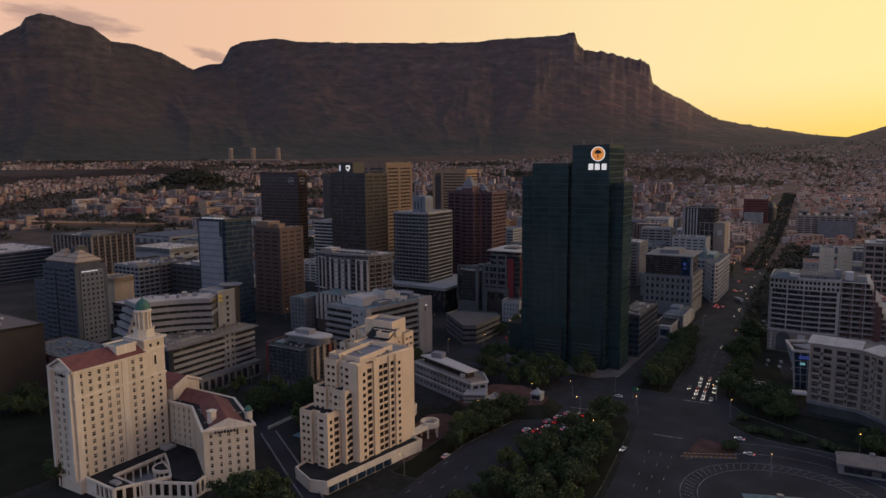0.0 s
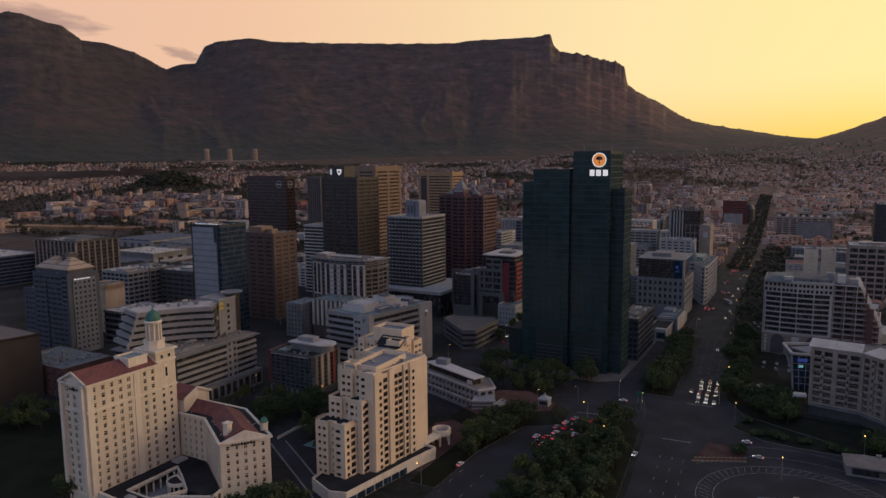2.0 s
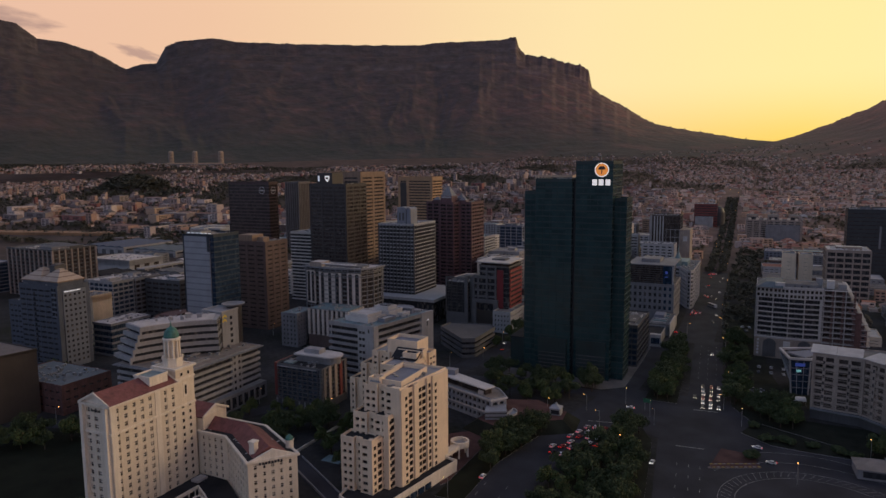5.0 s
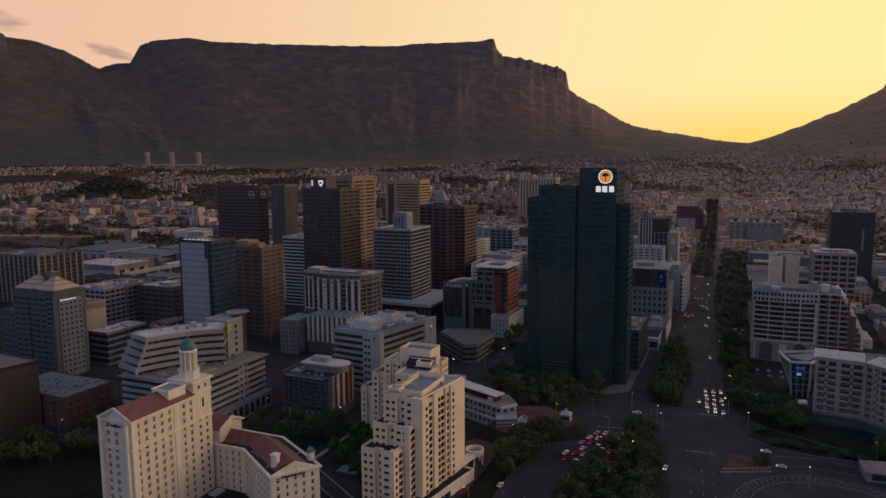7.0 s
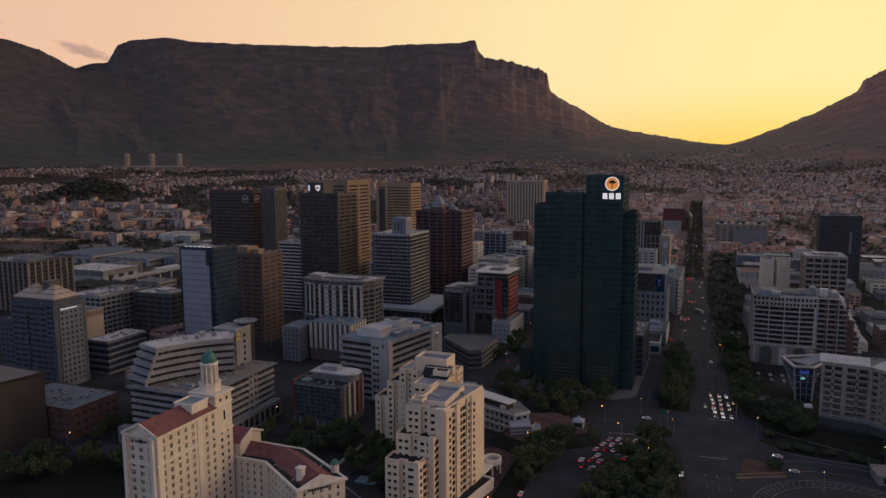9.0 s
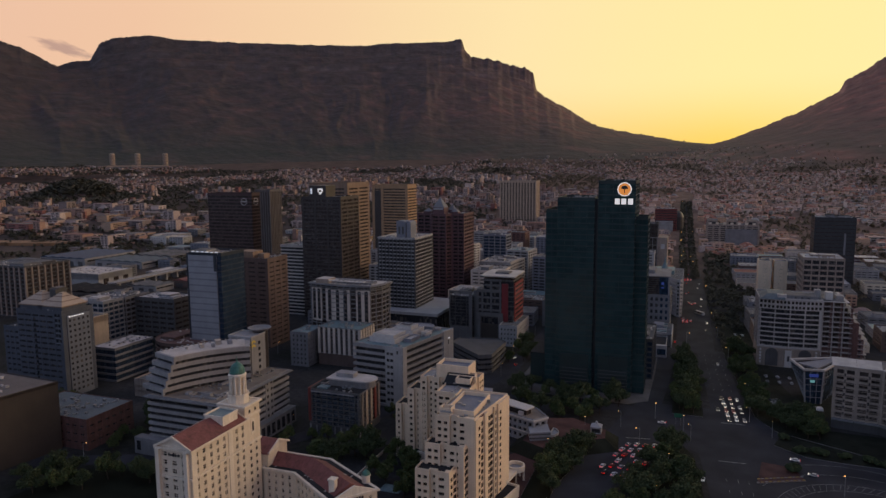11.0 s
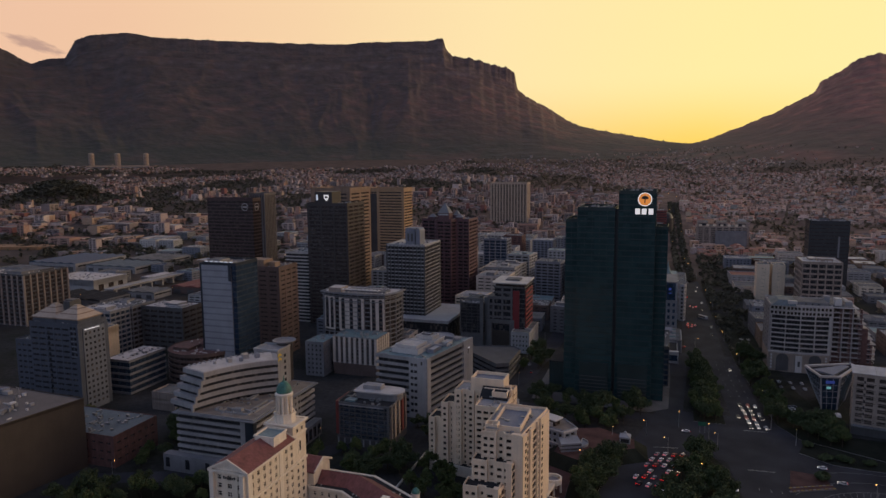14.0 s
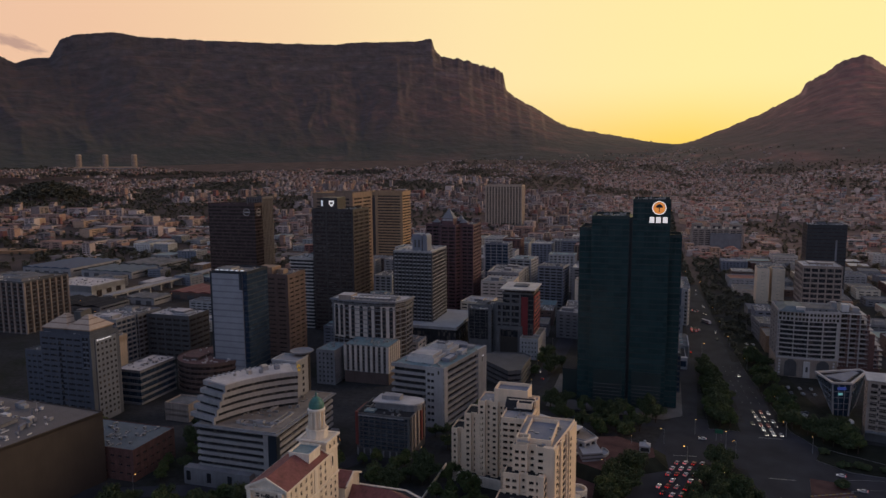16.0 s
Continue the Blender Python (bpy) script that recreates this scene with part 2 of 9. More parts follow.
for m in (ROOF, ROOFDARK, ASPHALT, PAVING, REDPAVE, GRASS, SOIL):
    m.node_tree.nodes["Principled BSDF"].inputs["Specular IOR Level"].default_value = 0.12
REDPANEL = paint("bright_red_panel", (0.20, 0.022, 0.027), 0.6, 0.15, 0.12, 0.1)
BARK = paint("tree_bark", (0.07, 0.05, 0.035), 0.95, 0.4, 1.5, 0.3, 0.6)
GLASS = glazing("dark_glass", (0.022, 0.023, 0.027), (0.098, 0.090, 0.086), 0.14, (1.6, 1.6, 3.3), 0.82, 0.30)
GLASSDULL = glazing("small_hotel_windows", (0.014, 0.012, 0.012), (0.05, 0.035, 0.03), 0.3, (1.6, 1.6, 3.0), 0.7, 0.12)
GLASSBLUE = glazing("blue_glass", (0.014, 0.026, 0.046), (0.045, 0.068, 0.10), 0.12, (1.6, 1.6, 3.3), 0.75, 0.28)
GLASSTEAL = glazing("teal_black_glass", (0.0155, 0.0345, 0.0370), (0.0290, 0.0570, 0.0595), 0.12, (4.5, 4.5, 3.7), 0.75, 0.20)
GLASSBROWN = glazing("bronze_glass", (0.030, 0.024, 0.023), (0.08, 0.06, 0.052), 0.15)
LAMP = glow("sodium_lamp", (1.0, 0.42, 0.10), 7.0)
HEADL = glow("headlight", (1.0, 0.86, 0.66), 4.0)
TAILL = glow("tail_light", (1.0, 0.015, 0.01), 1.9)
SIGNW = glow("lit_white_sign", (1.0, 0.93, 0.90), 0.5)
SIGNO = glow("lit_orange_sign", (0.75, 0.26, 0.05), 0.6)
SIGNB = glow("lit_blue_sign", (0.06, 0.10, 0.42), 0.2)
SIGNDIM = glow("dim_white_sign", (0.75, 0.78, 0.85), 0.35)
SIGNC = glow("lit_cyan_screen", (0.25, 0.6, 0.6), 0.3)
SIGNY = glow("lit_yellow_sign", (0.6, 0.42, 0.05), 0.08)
SLATEPALE = paint("pale_slate_panel", (0.145, 0.160, 0.195), 0.75, 0.15, 0.12, 0.1)
STRIPE = paint("yellow_kerb_paint", (0.34, 0.25, 0.07), 0.8, 0.3, 0.6, 0.0)
STONE = paint("cream_stone_panel", (0.58, 0.50, 0.44), 0.8, 0.15, 0.12, 0.15)
ROOFTAN = paint("sandy_roof_gravel", (0.25, 0.205, 0.17), 0.9, 0.35, 0.15, 0.0, 0.3)
PALEBLUE = paint("pale_blue_grey_panel", (0.285, 0.295, 0.325), 0.7, 0.15, 0.12, 0.05)
FINGREY = paint("brown_grey_fin", (0.140, 0.122, 0.120), 0.8, 0.2, 0.12, 0.15)
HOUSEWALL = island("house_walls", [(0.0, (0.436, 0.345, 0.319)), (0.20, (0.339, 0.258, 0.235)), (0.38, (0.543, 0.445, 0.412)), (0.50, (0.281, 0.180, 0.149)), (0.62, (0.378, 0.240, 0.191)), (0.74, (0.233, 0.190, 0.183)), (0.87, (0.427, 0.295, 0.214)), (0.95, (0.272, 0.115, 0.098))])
# right-hand houses: their own paint colours with haze glow mixed in
HOUSEHAZE = island("painted_house_walls_in_haze", [(0.0, (0.679, 0.496, 0.411)), (0.20, (0.530, 0.334, 0.253)), (0.34, (0.763, 0.591, 0.490)), (0.50, (0.551, 0.353, 0.236)), (0.58, (0.361, 0.334, 0.297)), (0.66, (0.679, 0.476, 0.376)), (0.80, (0.467, 0.219, 0.166)), (0.88, (0.445, 0.362, 0.341)), (0.94, (0.530, 0.420, 0.315))])
HOUSEROOF = island("house_roofs", [(0.0, (0.248, 0.120, 0.093)), (0.22, (0.147, 0.128, 0.125)), (0.40, (0.285, 0.150, 0.114)), (0.58, (0.110, 0.098, 0.098)), (0.70, (0.368, 0.300, 0.270)), (0.80, (0.202, 0.170, 0.159)), (0.93, (0.478, 0.430, 0.403))])
# right-hand roofs: terracotta, brightened by haze put into the colour
HOUSEROOFHAZE = island("terracotta_roofs_in_haze", [(0.0, (0.375, 0.164, 0.109)), (0.25, (0.287, 0.194, 0.161)), (0.45, (0.441, 0.194, 0.127)), (0.6, (0.198, 0.144, 0.127)), (0.75, (0.595, 0.410, 0.333)), (0.9, (0.331, 0.308, 0.292))])
LEAF = island("leaf_clumps", [(0.0, (0.041, 0.067, 0.017)), (0.3, (0.057, 0.089, 0.021)), (0.6, (0.081, 0.102, 0.026)), (0.85, (0.102, 0.099, 0.032))], 0.8, 0.3, 0.5)
# hillside crowns: leaf colour paled and warmed to imitate distant haze
LEAFHAZE = island("hazed_leaf_clumps", [(0.0, (0.123, 0.099, 0.060)), (0.4, (0.158, 0.123, 0.074)), (0.8, (0.201, 0.146, 0.087))], 0.8, 0.3, 0.5)
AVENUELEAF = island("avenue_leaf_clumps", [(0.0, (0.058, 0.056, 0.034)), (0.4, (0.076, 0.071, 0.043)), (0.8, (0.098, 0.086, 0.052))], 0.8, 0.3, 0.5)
LEAFDARK = island("dark_leaf_clumps", [(0.0, (0.033, 0.051, 0.016)), (0.4, (0.048, 0.070, 0.022)), (0.8, (0.067, 0.081, 0.026))], 0.8, 0.3, 0.5)
TYRE = paint("black_tyre", (0.02, 0.02, 0.02), 0.9, 0.2, 1.0, 0.0)
BLACKTEAL = paint("teal_black_mullion", (0.017, 0.033, 0.035), 0.4, 0.35, 0.1, 0.1)


# ---- geometry tools ----
class Geo:
    def __init__(self):
        self.v, self.f, self.m = [], [], []

    def face(self, pts, m=0):
        n = len(self.v)
        self.v += [tuple(p) for p in pts]
        self.f.append(tuple(range(n, n + len(pts))))
        self.m.append(m)

    def prism(self, poly, z0, z1, m=0, top=None):
        n, k = len(self.v), len(poly)
        self.v += [(x, y, z0) for x, y in poly] + [(x, y, z1) for x, y in poly]
        self.f += [(n + i, n + (i + 1) % k, n + k + (i + 1) % k, n + k + i) for i in range(k)]
        self.f += [tuple(range(n + k, n + 2 * k)), tuple(range(n + k - 1, n - 1, -1))]
        self.m += [m] * k + [m if top is None else top, m]
        return self

    def box(self, x0, y0, z0, x1, y1, z1, m=0, top=None):
        return self.prism([(x0, y0), (x1, y0), (x1, y1), (x0, y1)], z0, z1, m, top)

    def ring(self, poly, d, z0, z1, m=0):
        """A wall of thickness d that follows the polygon's inside."""
        inn, k, n = inset(poly, d), len(poly), len(self.v)
        for q, z in ((poly, z0), (poly, z1), (inn, z1), (inn, z0)):
            self.v += [(x, y, z) for x, y in q]
        for a in range(4):
            b = (a + 1) % 4
            self.f += [(n + a * k + i, n + a * k + (i + 1) % k, n + b * k + (i + 1) % k, n + b * k + i) for i in range(k)]
        self.m += [m] * (4 * k)
        return self

    def mesh(self, name, *mats):
        me = bpy.data.meshes.new(name)
        me.from_pydata(self.v, [], self.f)
        for m in mats:
            me.materials.append(m)
        me.polygons.foreach_set("material_index", self.m)
        me.update()
        return me


def inset(poly, d):
    out, k = [], len(poly)
    for i in range(k):
        (ax, ay), (bx, by), (cx, cy) = poly[i - 1], poly[i], poly[(i + 1) % k]
        u, w = Vector((bx - ax, by - ay)).normalized(), Vector((cx - bx, cy - by)).normalized()
        n1, n2 = Vector((-u.y, u.x)), Vector((-w.y, w.x))
        s = n1 + n2
        s = s * (2 * d / max(s.length_squared, 0.4))
        out.append((bx + s.x, by + s.y))
    return out


def rect(x0, y0, x1, y1):
    return [(x0, y0), (x1, y0), (x1, y1), (x0, y1)]


def thing(name, label, category, at=(0, 0, 0), turn=0.0, group="", kind=""):
    ob = new(name)
    ob.location, ob.rotation_euler = at, (0, 0, radians(turn))
    return tagged(ob, label, category, group, kind)


def part(name, me, parent, at=(0, 0, 0), turn=0.0, label=""):
    ob = new(name, me)
    ob.parent = parent
    ob.location, ob.rotation_euler = at, (0, 0, radians(turn))
    if label:
        ob["label"] = label
    return ob


def smooth(a, b, x):
    t = min(max((x - a) / (b - a), 0.0), 1.0)
    return t * t * (3 - 2 * t)


def ground_z(x, y):
    """The land: flat by the harbour, rising to the mountain's foot and to the hill beside it."""
    s = 0.94 * y - 0.34 * x
    z = 0.073 * max(s - 950, 0) * smooth(950, 1700, s)
    if x > -60 and y > 900:
        z += 0.10 * max(x + 0.05 * (y - 900) - 150, 0) * smooth(900, 1500, y)
    return z


# ---- land and mountain ----
def land_material():
    m, nt, b = nodes_of("city_ground")
    pos = nt.nodes.new("ShaderNodeNewGeometry").outputs["Position"]
    n = noise_at(nt, pos, 0.02, 6)
    c = ramped(nt, n, [(0.35, (0.022, 0.024, 0.017)), (0.5, (0.036, 0.035, 0.034)), (0.65, (0.054, 0.050, 0.049))])
    c = mixed(nt, c, ramped(nt, noise_at(nt, pos, 0.3, 5), [(0.3, (0.65,) * 3), (0.7, (1.15,) * 3)]), 1.0)
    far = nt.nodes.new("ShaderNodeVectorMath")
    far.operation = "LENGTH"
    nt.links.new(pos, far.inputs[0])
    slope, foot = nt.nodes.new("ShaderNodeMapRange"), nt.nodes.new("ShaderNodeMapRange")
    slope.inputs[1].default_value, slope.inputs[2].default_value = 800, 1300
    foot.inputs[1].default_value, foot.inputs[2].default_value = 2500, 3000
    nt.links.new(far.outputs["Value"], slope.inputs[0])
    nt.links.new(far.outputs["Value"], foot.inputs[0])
    # paler garden ground among the houses, with far haze mixed into its colour
    hazy = ramped(nt, noise_at(nt, pos, 0.03, 6), [(0.35, (0.130, 0.086, 0.069)), (0.65, (0.24, 0.160, 0.125))])
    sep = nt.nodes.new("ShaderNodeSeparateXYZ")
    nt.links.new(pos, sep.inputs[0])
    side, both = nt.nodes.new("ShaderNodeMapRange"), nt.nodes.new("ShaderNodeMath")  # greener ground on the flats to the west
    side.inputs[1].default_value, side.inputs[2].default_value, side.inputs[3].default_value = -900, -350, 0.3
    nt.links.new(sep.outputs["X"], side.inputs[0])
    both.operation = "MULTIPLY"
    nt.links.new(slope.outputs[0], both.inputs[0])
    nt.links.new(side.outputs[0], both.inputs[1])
    c = mixed(nt, c, hazy, both.outputs[0], "MIX")
    # scrub at the mountain's foot, its colour lifted and warmed as if by haze
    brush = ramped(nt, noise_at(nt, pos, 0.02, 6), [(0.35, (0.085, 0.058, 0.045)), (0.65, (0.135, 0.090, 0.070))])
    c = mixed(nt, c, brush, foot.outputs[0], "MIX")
    nt.links.new(c, b.inputs["Base Color"])
    b.inputs["Roughness"].default_value = 0.95
    b.inputs["Specular IOR Level"].default_value = 0.12
    return m


def rock_material(name="sandstone_and_scrub", k=1.2, green=1.0, bare=1.0):
    """Layered sandstone on steep faces, scrub on the slopes, greener low down."""
    m, nt, b = nodes_of(name)
    g = nt.nodes.new("ShaderNodeNewGeometry")
    pos = g.outputs["Position"]
    strata = noise_at(nt, pos, 1.0, 7, (0.0045, 0.0045, 0.030))
    blot = noise_at(nt, pos, 0.02, 9)
    rock = ramped(nt, strata, [(0.34, (0.064, 0.051, 0.048)), (0.5, (0.088, 0.069, 0.063)), (0.66, (0.112, 0.088, 0.080))])
    rock = mixed(nt, rock, ramped(nt, blot, [(0.3, (0.62,) * 3), (0.5, (0.97,) * 3), (0.7, (1.3,) * 3)]), 1.0)
    scrub = ramped(nt, noise_at(nt, pos, 0.012, 8), [(0.3, (0.038, 0.030, 0.025)), (0.55, (0.066, 0.044, 0.037)), (0.75, (0.120, 0.064, 0.050))])
    sep_n = nt.nodes.new("ShaderNodeSeparateXYZ")
    nt.links.new(g.outputs["Normal"], sep_n.inputs[0])
    steep = nt.nodes.new("ShaderNodeMapRange")
    steep.inputs[1].default_value, steep.inputs[2].default_value = 0.62, 0.90
    nt.links.new(sep_n.outputs["Z"], steep.inputs[0])
    sep_p = nt.nodes.new("ShaderNodeSeparateXYZ")
    nt.links.new(pos, sep_p.inputs[0])
    low_z = nt.nodes.new("ShaderNodeMapRange")
    low_z.inputs[1].default_value, low_z.inputs[2].default_value = 230, 420
    nt.links.new(sep_p.outputs["Z"], low_z.inputs[0])
    fynbos = ramped(nt, noise_at(nt, pos, 0.008, 7), [(0.3, (0.030, 0.033, 0.024)), (0.6, (0.046, 0.042, 0.032)), (0.75, (0.085, 0.055, 0.042))])
    scrub = mixed(nt, fynbos, scrub, low_z.outputs[0], "MIX")
    earth = ramped(nt, noise_at(nt, pos, 1.0, 7, (0.0030, 0.0030, 0.0075)), [(0.57, (0, 0, 0)), (0.72, (0.8 * bare,) * 3)])
    scrub = mixed(nt, scrub, (0.120, 0.062, 0.050), earth, "MIX")
    c = mixed(nt, rock, scrub, steep.outputs[0], "MIX")
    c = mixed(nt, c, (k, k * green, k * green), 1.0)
    haze_side = nt.nodes.new("ShaderNodeMapRange")  # darker at the far left; haze glow painted in towards the saddle
    haze_side.inputs[1].default_value, haze_side.inputs[2].default_value = -3700, -500
    nt.links.new(sep_p.outputs["X"], haze_side.inputs[0])
    c = mixed(nt, c, ramped(nt, haze_side.outputs[0], [(0.0, (0.70, 0.72, 0.74)), (0.42, (0.98, 0.98, 0.98)), (0.58, (1.0, 1.0, 1.0)), (1.0, (1.85, 1.50, 1.40))]), 1.0)
    nt.links.new(c, b.inputs["Base Color"])
    b.inputs["Roughness"].default_value = 0.95
    bump = nt.nodes.new("ShaderNodeBump")
    bump.inputs["Strength"].default_value, bump.inputs["Distance"].default_value = 0.85, 16.0
    nt.links.new(noise_at(nt, pos, 0.016, 9), bump.inputs["Height"])
    nt.links.new(bump.outputs[0], b.inputs["Normal"])
    return m


def polar(yaw, r):
    return -r * math.sin(radians(yaw)), r * math.cos(radians(yaw))


def build_ground():
    g, radii = Geo(), [0, 60, 150, 300, 500, 700, 900, 1050, 1200, 1400, 1600, 1850, 2100, 2400, 2700, 3000, 3300, 3600, 3900, 4300, 4700, 4960]
    k = 160
    for r in radii:
        for i in range(k):
            x, y = polar(i * 360 / k, r)
            g.v.append((x, y, ground_z(x, y)))
    for a in range(len(radii) - 1):
        for i in range(k):
            g.f.append((a * k + i, (a + 1) * k + i, (a + 1) * k + (i + 1) % k, a * k + (i + 1) % k))
            g.m.append(0)
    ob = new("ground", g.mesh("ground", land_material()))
    for p in ob.data.polygons:
        p.use_smooth = True
    return tagged(ob, "dark city ground rising towards the mountain", "ground", kind="structure")


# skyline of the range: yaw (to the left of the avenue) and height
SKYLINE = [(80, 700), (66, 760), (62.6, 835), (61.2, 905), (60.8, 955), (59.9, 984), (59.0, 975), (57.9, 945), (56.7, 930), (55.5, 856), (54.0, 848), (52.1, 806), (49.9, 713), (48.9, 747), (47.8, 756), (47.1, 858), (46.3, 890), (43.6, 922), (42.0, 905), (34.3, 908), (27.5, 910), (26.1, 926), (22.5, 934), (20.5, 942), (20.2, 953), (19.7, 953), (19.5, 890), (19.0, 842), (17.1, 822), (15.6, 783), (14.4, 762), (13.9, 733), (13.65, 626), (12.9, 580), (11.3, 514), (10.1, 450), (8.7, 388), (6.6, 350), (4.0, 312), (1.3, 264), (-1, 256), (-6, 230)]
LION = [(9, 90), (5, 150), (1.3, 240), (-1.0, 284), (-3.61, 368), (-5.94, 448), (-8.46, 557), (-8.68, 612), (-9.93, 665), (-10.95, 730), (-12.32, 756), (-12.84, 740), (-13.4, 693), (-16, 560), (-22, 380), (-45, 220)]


def along(table, yaw):
    for (a, za), (b, zb) in zip(table, table[1:]):
        if a >= yaw >= b:
            return za + (zb - za) * (a - yaw) / (a - b)
    return table[-1][1]


def ridged(x, y, z):
    """Sharp crests at 1, falling away to both sides."""
    return 1 - 2 * abs(noise.noise((x, y, z)))


PROFILE = {}


def knoll_rise(x, y):
    """A wooded rise among the houses."""
    return 34 * max(0.0, 1 - ((x + 1720) / 105) ** 2 - ((y - 1425) / 85) ** 2) ** 0.8


def land_z(x, y):
    """The height of the land, hillsides included."""
    z, yaw, r = ground_z(x, y), math.degrees(math.atan2(-x, y)), math.hypot(x, y)
    for y0, step, sides in PROFILE.values():
        side = sides[min(max(round((y0 - yaw) / step), 0), len(sides) - 1)]
        for (ra, za), (rb, zb) in zip(side, side[1:]):
            if ra <= r < rb:
                z = max(z, za + (zb - za) * (r - ra) / (rb - ra))
                break
    return z + knoll_rise(x, y)


def build_knoll():
    g, n = Geo(), 28
    for i in range(9):
        for k in range(n):
            a = 2 * math.pi * k / n
            x, y = -1720 + 105 * i / 8 * math.cos(a), 1425 + 85 * i / 8 * math.sin(a)
            g.v.append((x, y, ground_z(x, y) + knoll_rise(x, y) - (3 if i == 8 else 0)))
    for i in range(8):
        for k in range(n):
            g.f.append((i * n + k, (i + 1) * n + k, (i + 1) * n + (k + 1) % n, i * n + (k + 1) % n))
            g.m.append(0)
    tagged(new("knoll", g.mesh("knoll", ROCK)), "low wooded rise among the houses", "hill", kind="structure")


def build_range(name, label, table, reach, foot, cliff, y0, y1, step, rows=84, mat=None, rough=0.42):
    """A mountain side between its foot and its skyline: ravines cut between buttresses, spurs below them, ledged cliffs on top."""
    g, cols = Geo(), int((y0 - y1) / step) + 1
    sides = PROFILE.setdefault(name, (y0, step, []))[2]
    for i in range(cols):
        sides.append([])
        yaw = y0 - i * step
        ridge = reach(yaw)
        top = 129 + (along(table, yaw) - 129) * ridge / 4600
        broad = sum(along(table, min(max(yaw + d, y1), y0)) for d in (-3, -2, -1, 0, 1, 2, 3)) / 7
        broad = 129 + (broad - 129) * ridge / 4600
        top += 5 * noise.noise((yaw * 1.3, 7, 0)) + 3 * noise.noise((yaw * 5, 3, 0)) + 7 * smooth(24, 18, yaw) * noise.noise((yaw * 4.2, 31, 0)) + 4 * noise.noise((yaw * 11, 17, 0))
        top += 11 * round(2.4 * noise.noise((yaw * 2.3, 11, 0))) / 2 * smooth(20.0, 19.0, yaw) * smooth(13.6, 14.6, yaw) + 16 * max(0, noise.noise((yaw * 9, 5, 0))) * smooth(1.0, 2.5, yaw) * smooth(7.5, 6.0, yaw)
        cl = cliff(yaw)
        for j in range(rows + 6):
            t = j / rows
            lean = yaw + 9.0 * (1 - t) * noise.noise((yaw * 0.07, 3, 21)) + 1.1 * noise.noise((yaw * 0.35, t * 3.6, 13))
            crest = 0.74 * ridged(lean * 0.15, t * 0.7, 41) + 0.20 * ridged(lean * 0.42, t * 3.4, 47) + 0.06 * ridged(lean * 1.0, t * 9, 53)
            fine = 0.05 * noise.noise((lean * 1.6, t * 19, 7)) + 0.03 * noise.noise((lean * 3.4, t * 40, 3))
            swell = math.sin(math.pi * min(t, 1.0)) ** 0.7 * (1 - 0.62 * smooth(0.58, 0.76, t))
            cut = (crest - 0.30 + fine) * rough
            rr = foot + (ridge - foot) * t - cut * 120 * swell
            x, y = polar(yaw, rr)
            base = ground_z(x, y)
            tt = min(max(t + cut * 0.13 * swell, 0), 1)
            talus = 0.54 * (0.35 * tt / 0.66 + 0.65 * (tt / 0.66) ** 1.7) if tt < 0.66 else 0.54
            ledge = 0.012 * noise.noise((yaw * 0.4, 9, 5))
            rise = smooth(0.66, 0.74, tt) * 0.13 + smooth(0.745 + ledge, 0.79 + ledge, tt) * 0.09 + smooth(0.82 - ledge, 0.86 - ledge, tt) * 0.08 + smooth(0.885 + ledge, 0.985, tt) * 0.16
            shape = cl * (talus + rise) + (1 - cl) * tt ** 1.15
            near = broad + (top - broad) * smooth(0.74, 0.97, t)
            z = base - 4 + (near - base + 4) * min(shape, 1.0)
            if t > 1:
                z = top - (t - 1) * 2600 * (1 - 0.6 * cl)
            g.v.append((x, y, z))
            sides[-1].append((rr, z))
    n = rows + 6
    for i in range(cols - 1):
        for j in range(n - 1):
            a = i * n + j
            g.f.append((a, a + n, a + n + 1, a + 1)[::-1])
            g.m.append(0)
    me = g.mesh(name, mat or ROCK)
    me.polygons.foreach_set("use_smooth", [True] * len(me.polygons))
    return tagged(new(name, me), label, "mountain", kind="structure")


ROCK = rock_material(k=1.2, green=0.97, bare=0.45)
# scrub colour lifted to carry the haze glow beside the saddle
HILLSIDE = rock_material("hillside_scrub_in_haze", 1.8, 0.84, 0.25)
build_ground()
build_knoll()
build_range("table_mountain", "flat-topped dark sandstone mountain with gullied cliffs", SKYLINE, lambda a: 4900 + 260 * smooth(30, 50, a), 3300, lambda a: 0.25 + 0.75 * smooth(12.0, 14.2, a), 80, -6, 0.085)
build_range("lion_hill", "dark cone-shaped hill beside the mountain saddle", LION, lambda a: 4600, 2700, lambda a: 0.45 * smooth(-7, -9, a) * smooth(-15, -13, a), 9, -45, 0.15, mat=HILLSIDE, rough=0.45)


# ---- roads ----
def strip(name, label, pts, width, lift, mat, kind_name):
    g, fine = Geo(), []
    for (ax, ay), (bx, by) in zip(pts, pts[1:]):
        n = max(1, int(math.hypot(bx - ax, by - ay) / 40))
        fine += [(ax + (bx - ax) * i / n, ay + (by - ay) * i / n) for i in range(n)]
    fine.append(pts[-1])
    for i, (x, y) in enumerate(fine):
        (ax, ay), (bx, by) = fine[max(i - 1, 0)], fine[min(i + 1, len(fine) - 1)]
        d = Vector((bx - ax, by - ay)).normalized()
        for s in (-0.5, 0.5):
            px, py = x - d.y * s * width, y + d.x * s * width
            g.v.append((px, py, ground_z(px, py) + lift))
    for i in range(len(fine) - 1):
        g.f.append((2 * i + 1, 2 * i, 2 * i + 2, 2 * i + 3)[::-1])
        g.m.append(0)
    return tagged(new(name, g.mesh(name, mat)), label, kind_name, kind="structure")


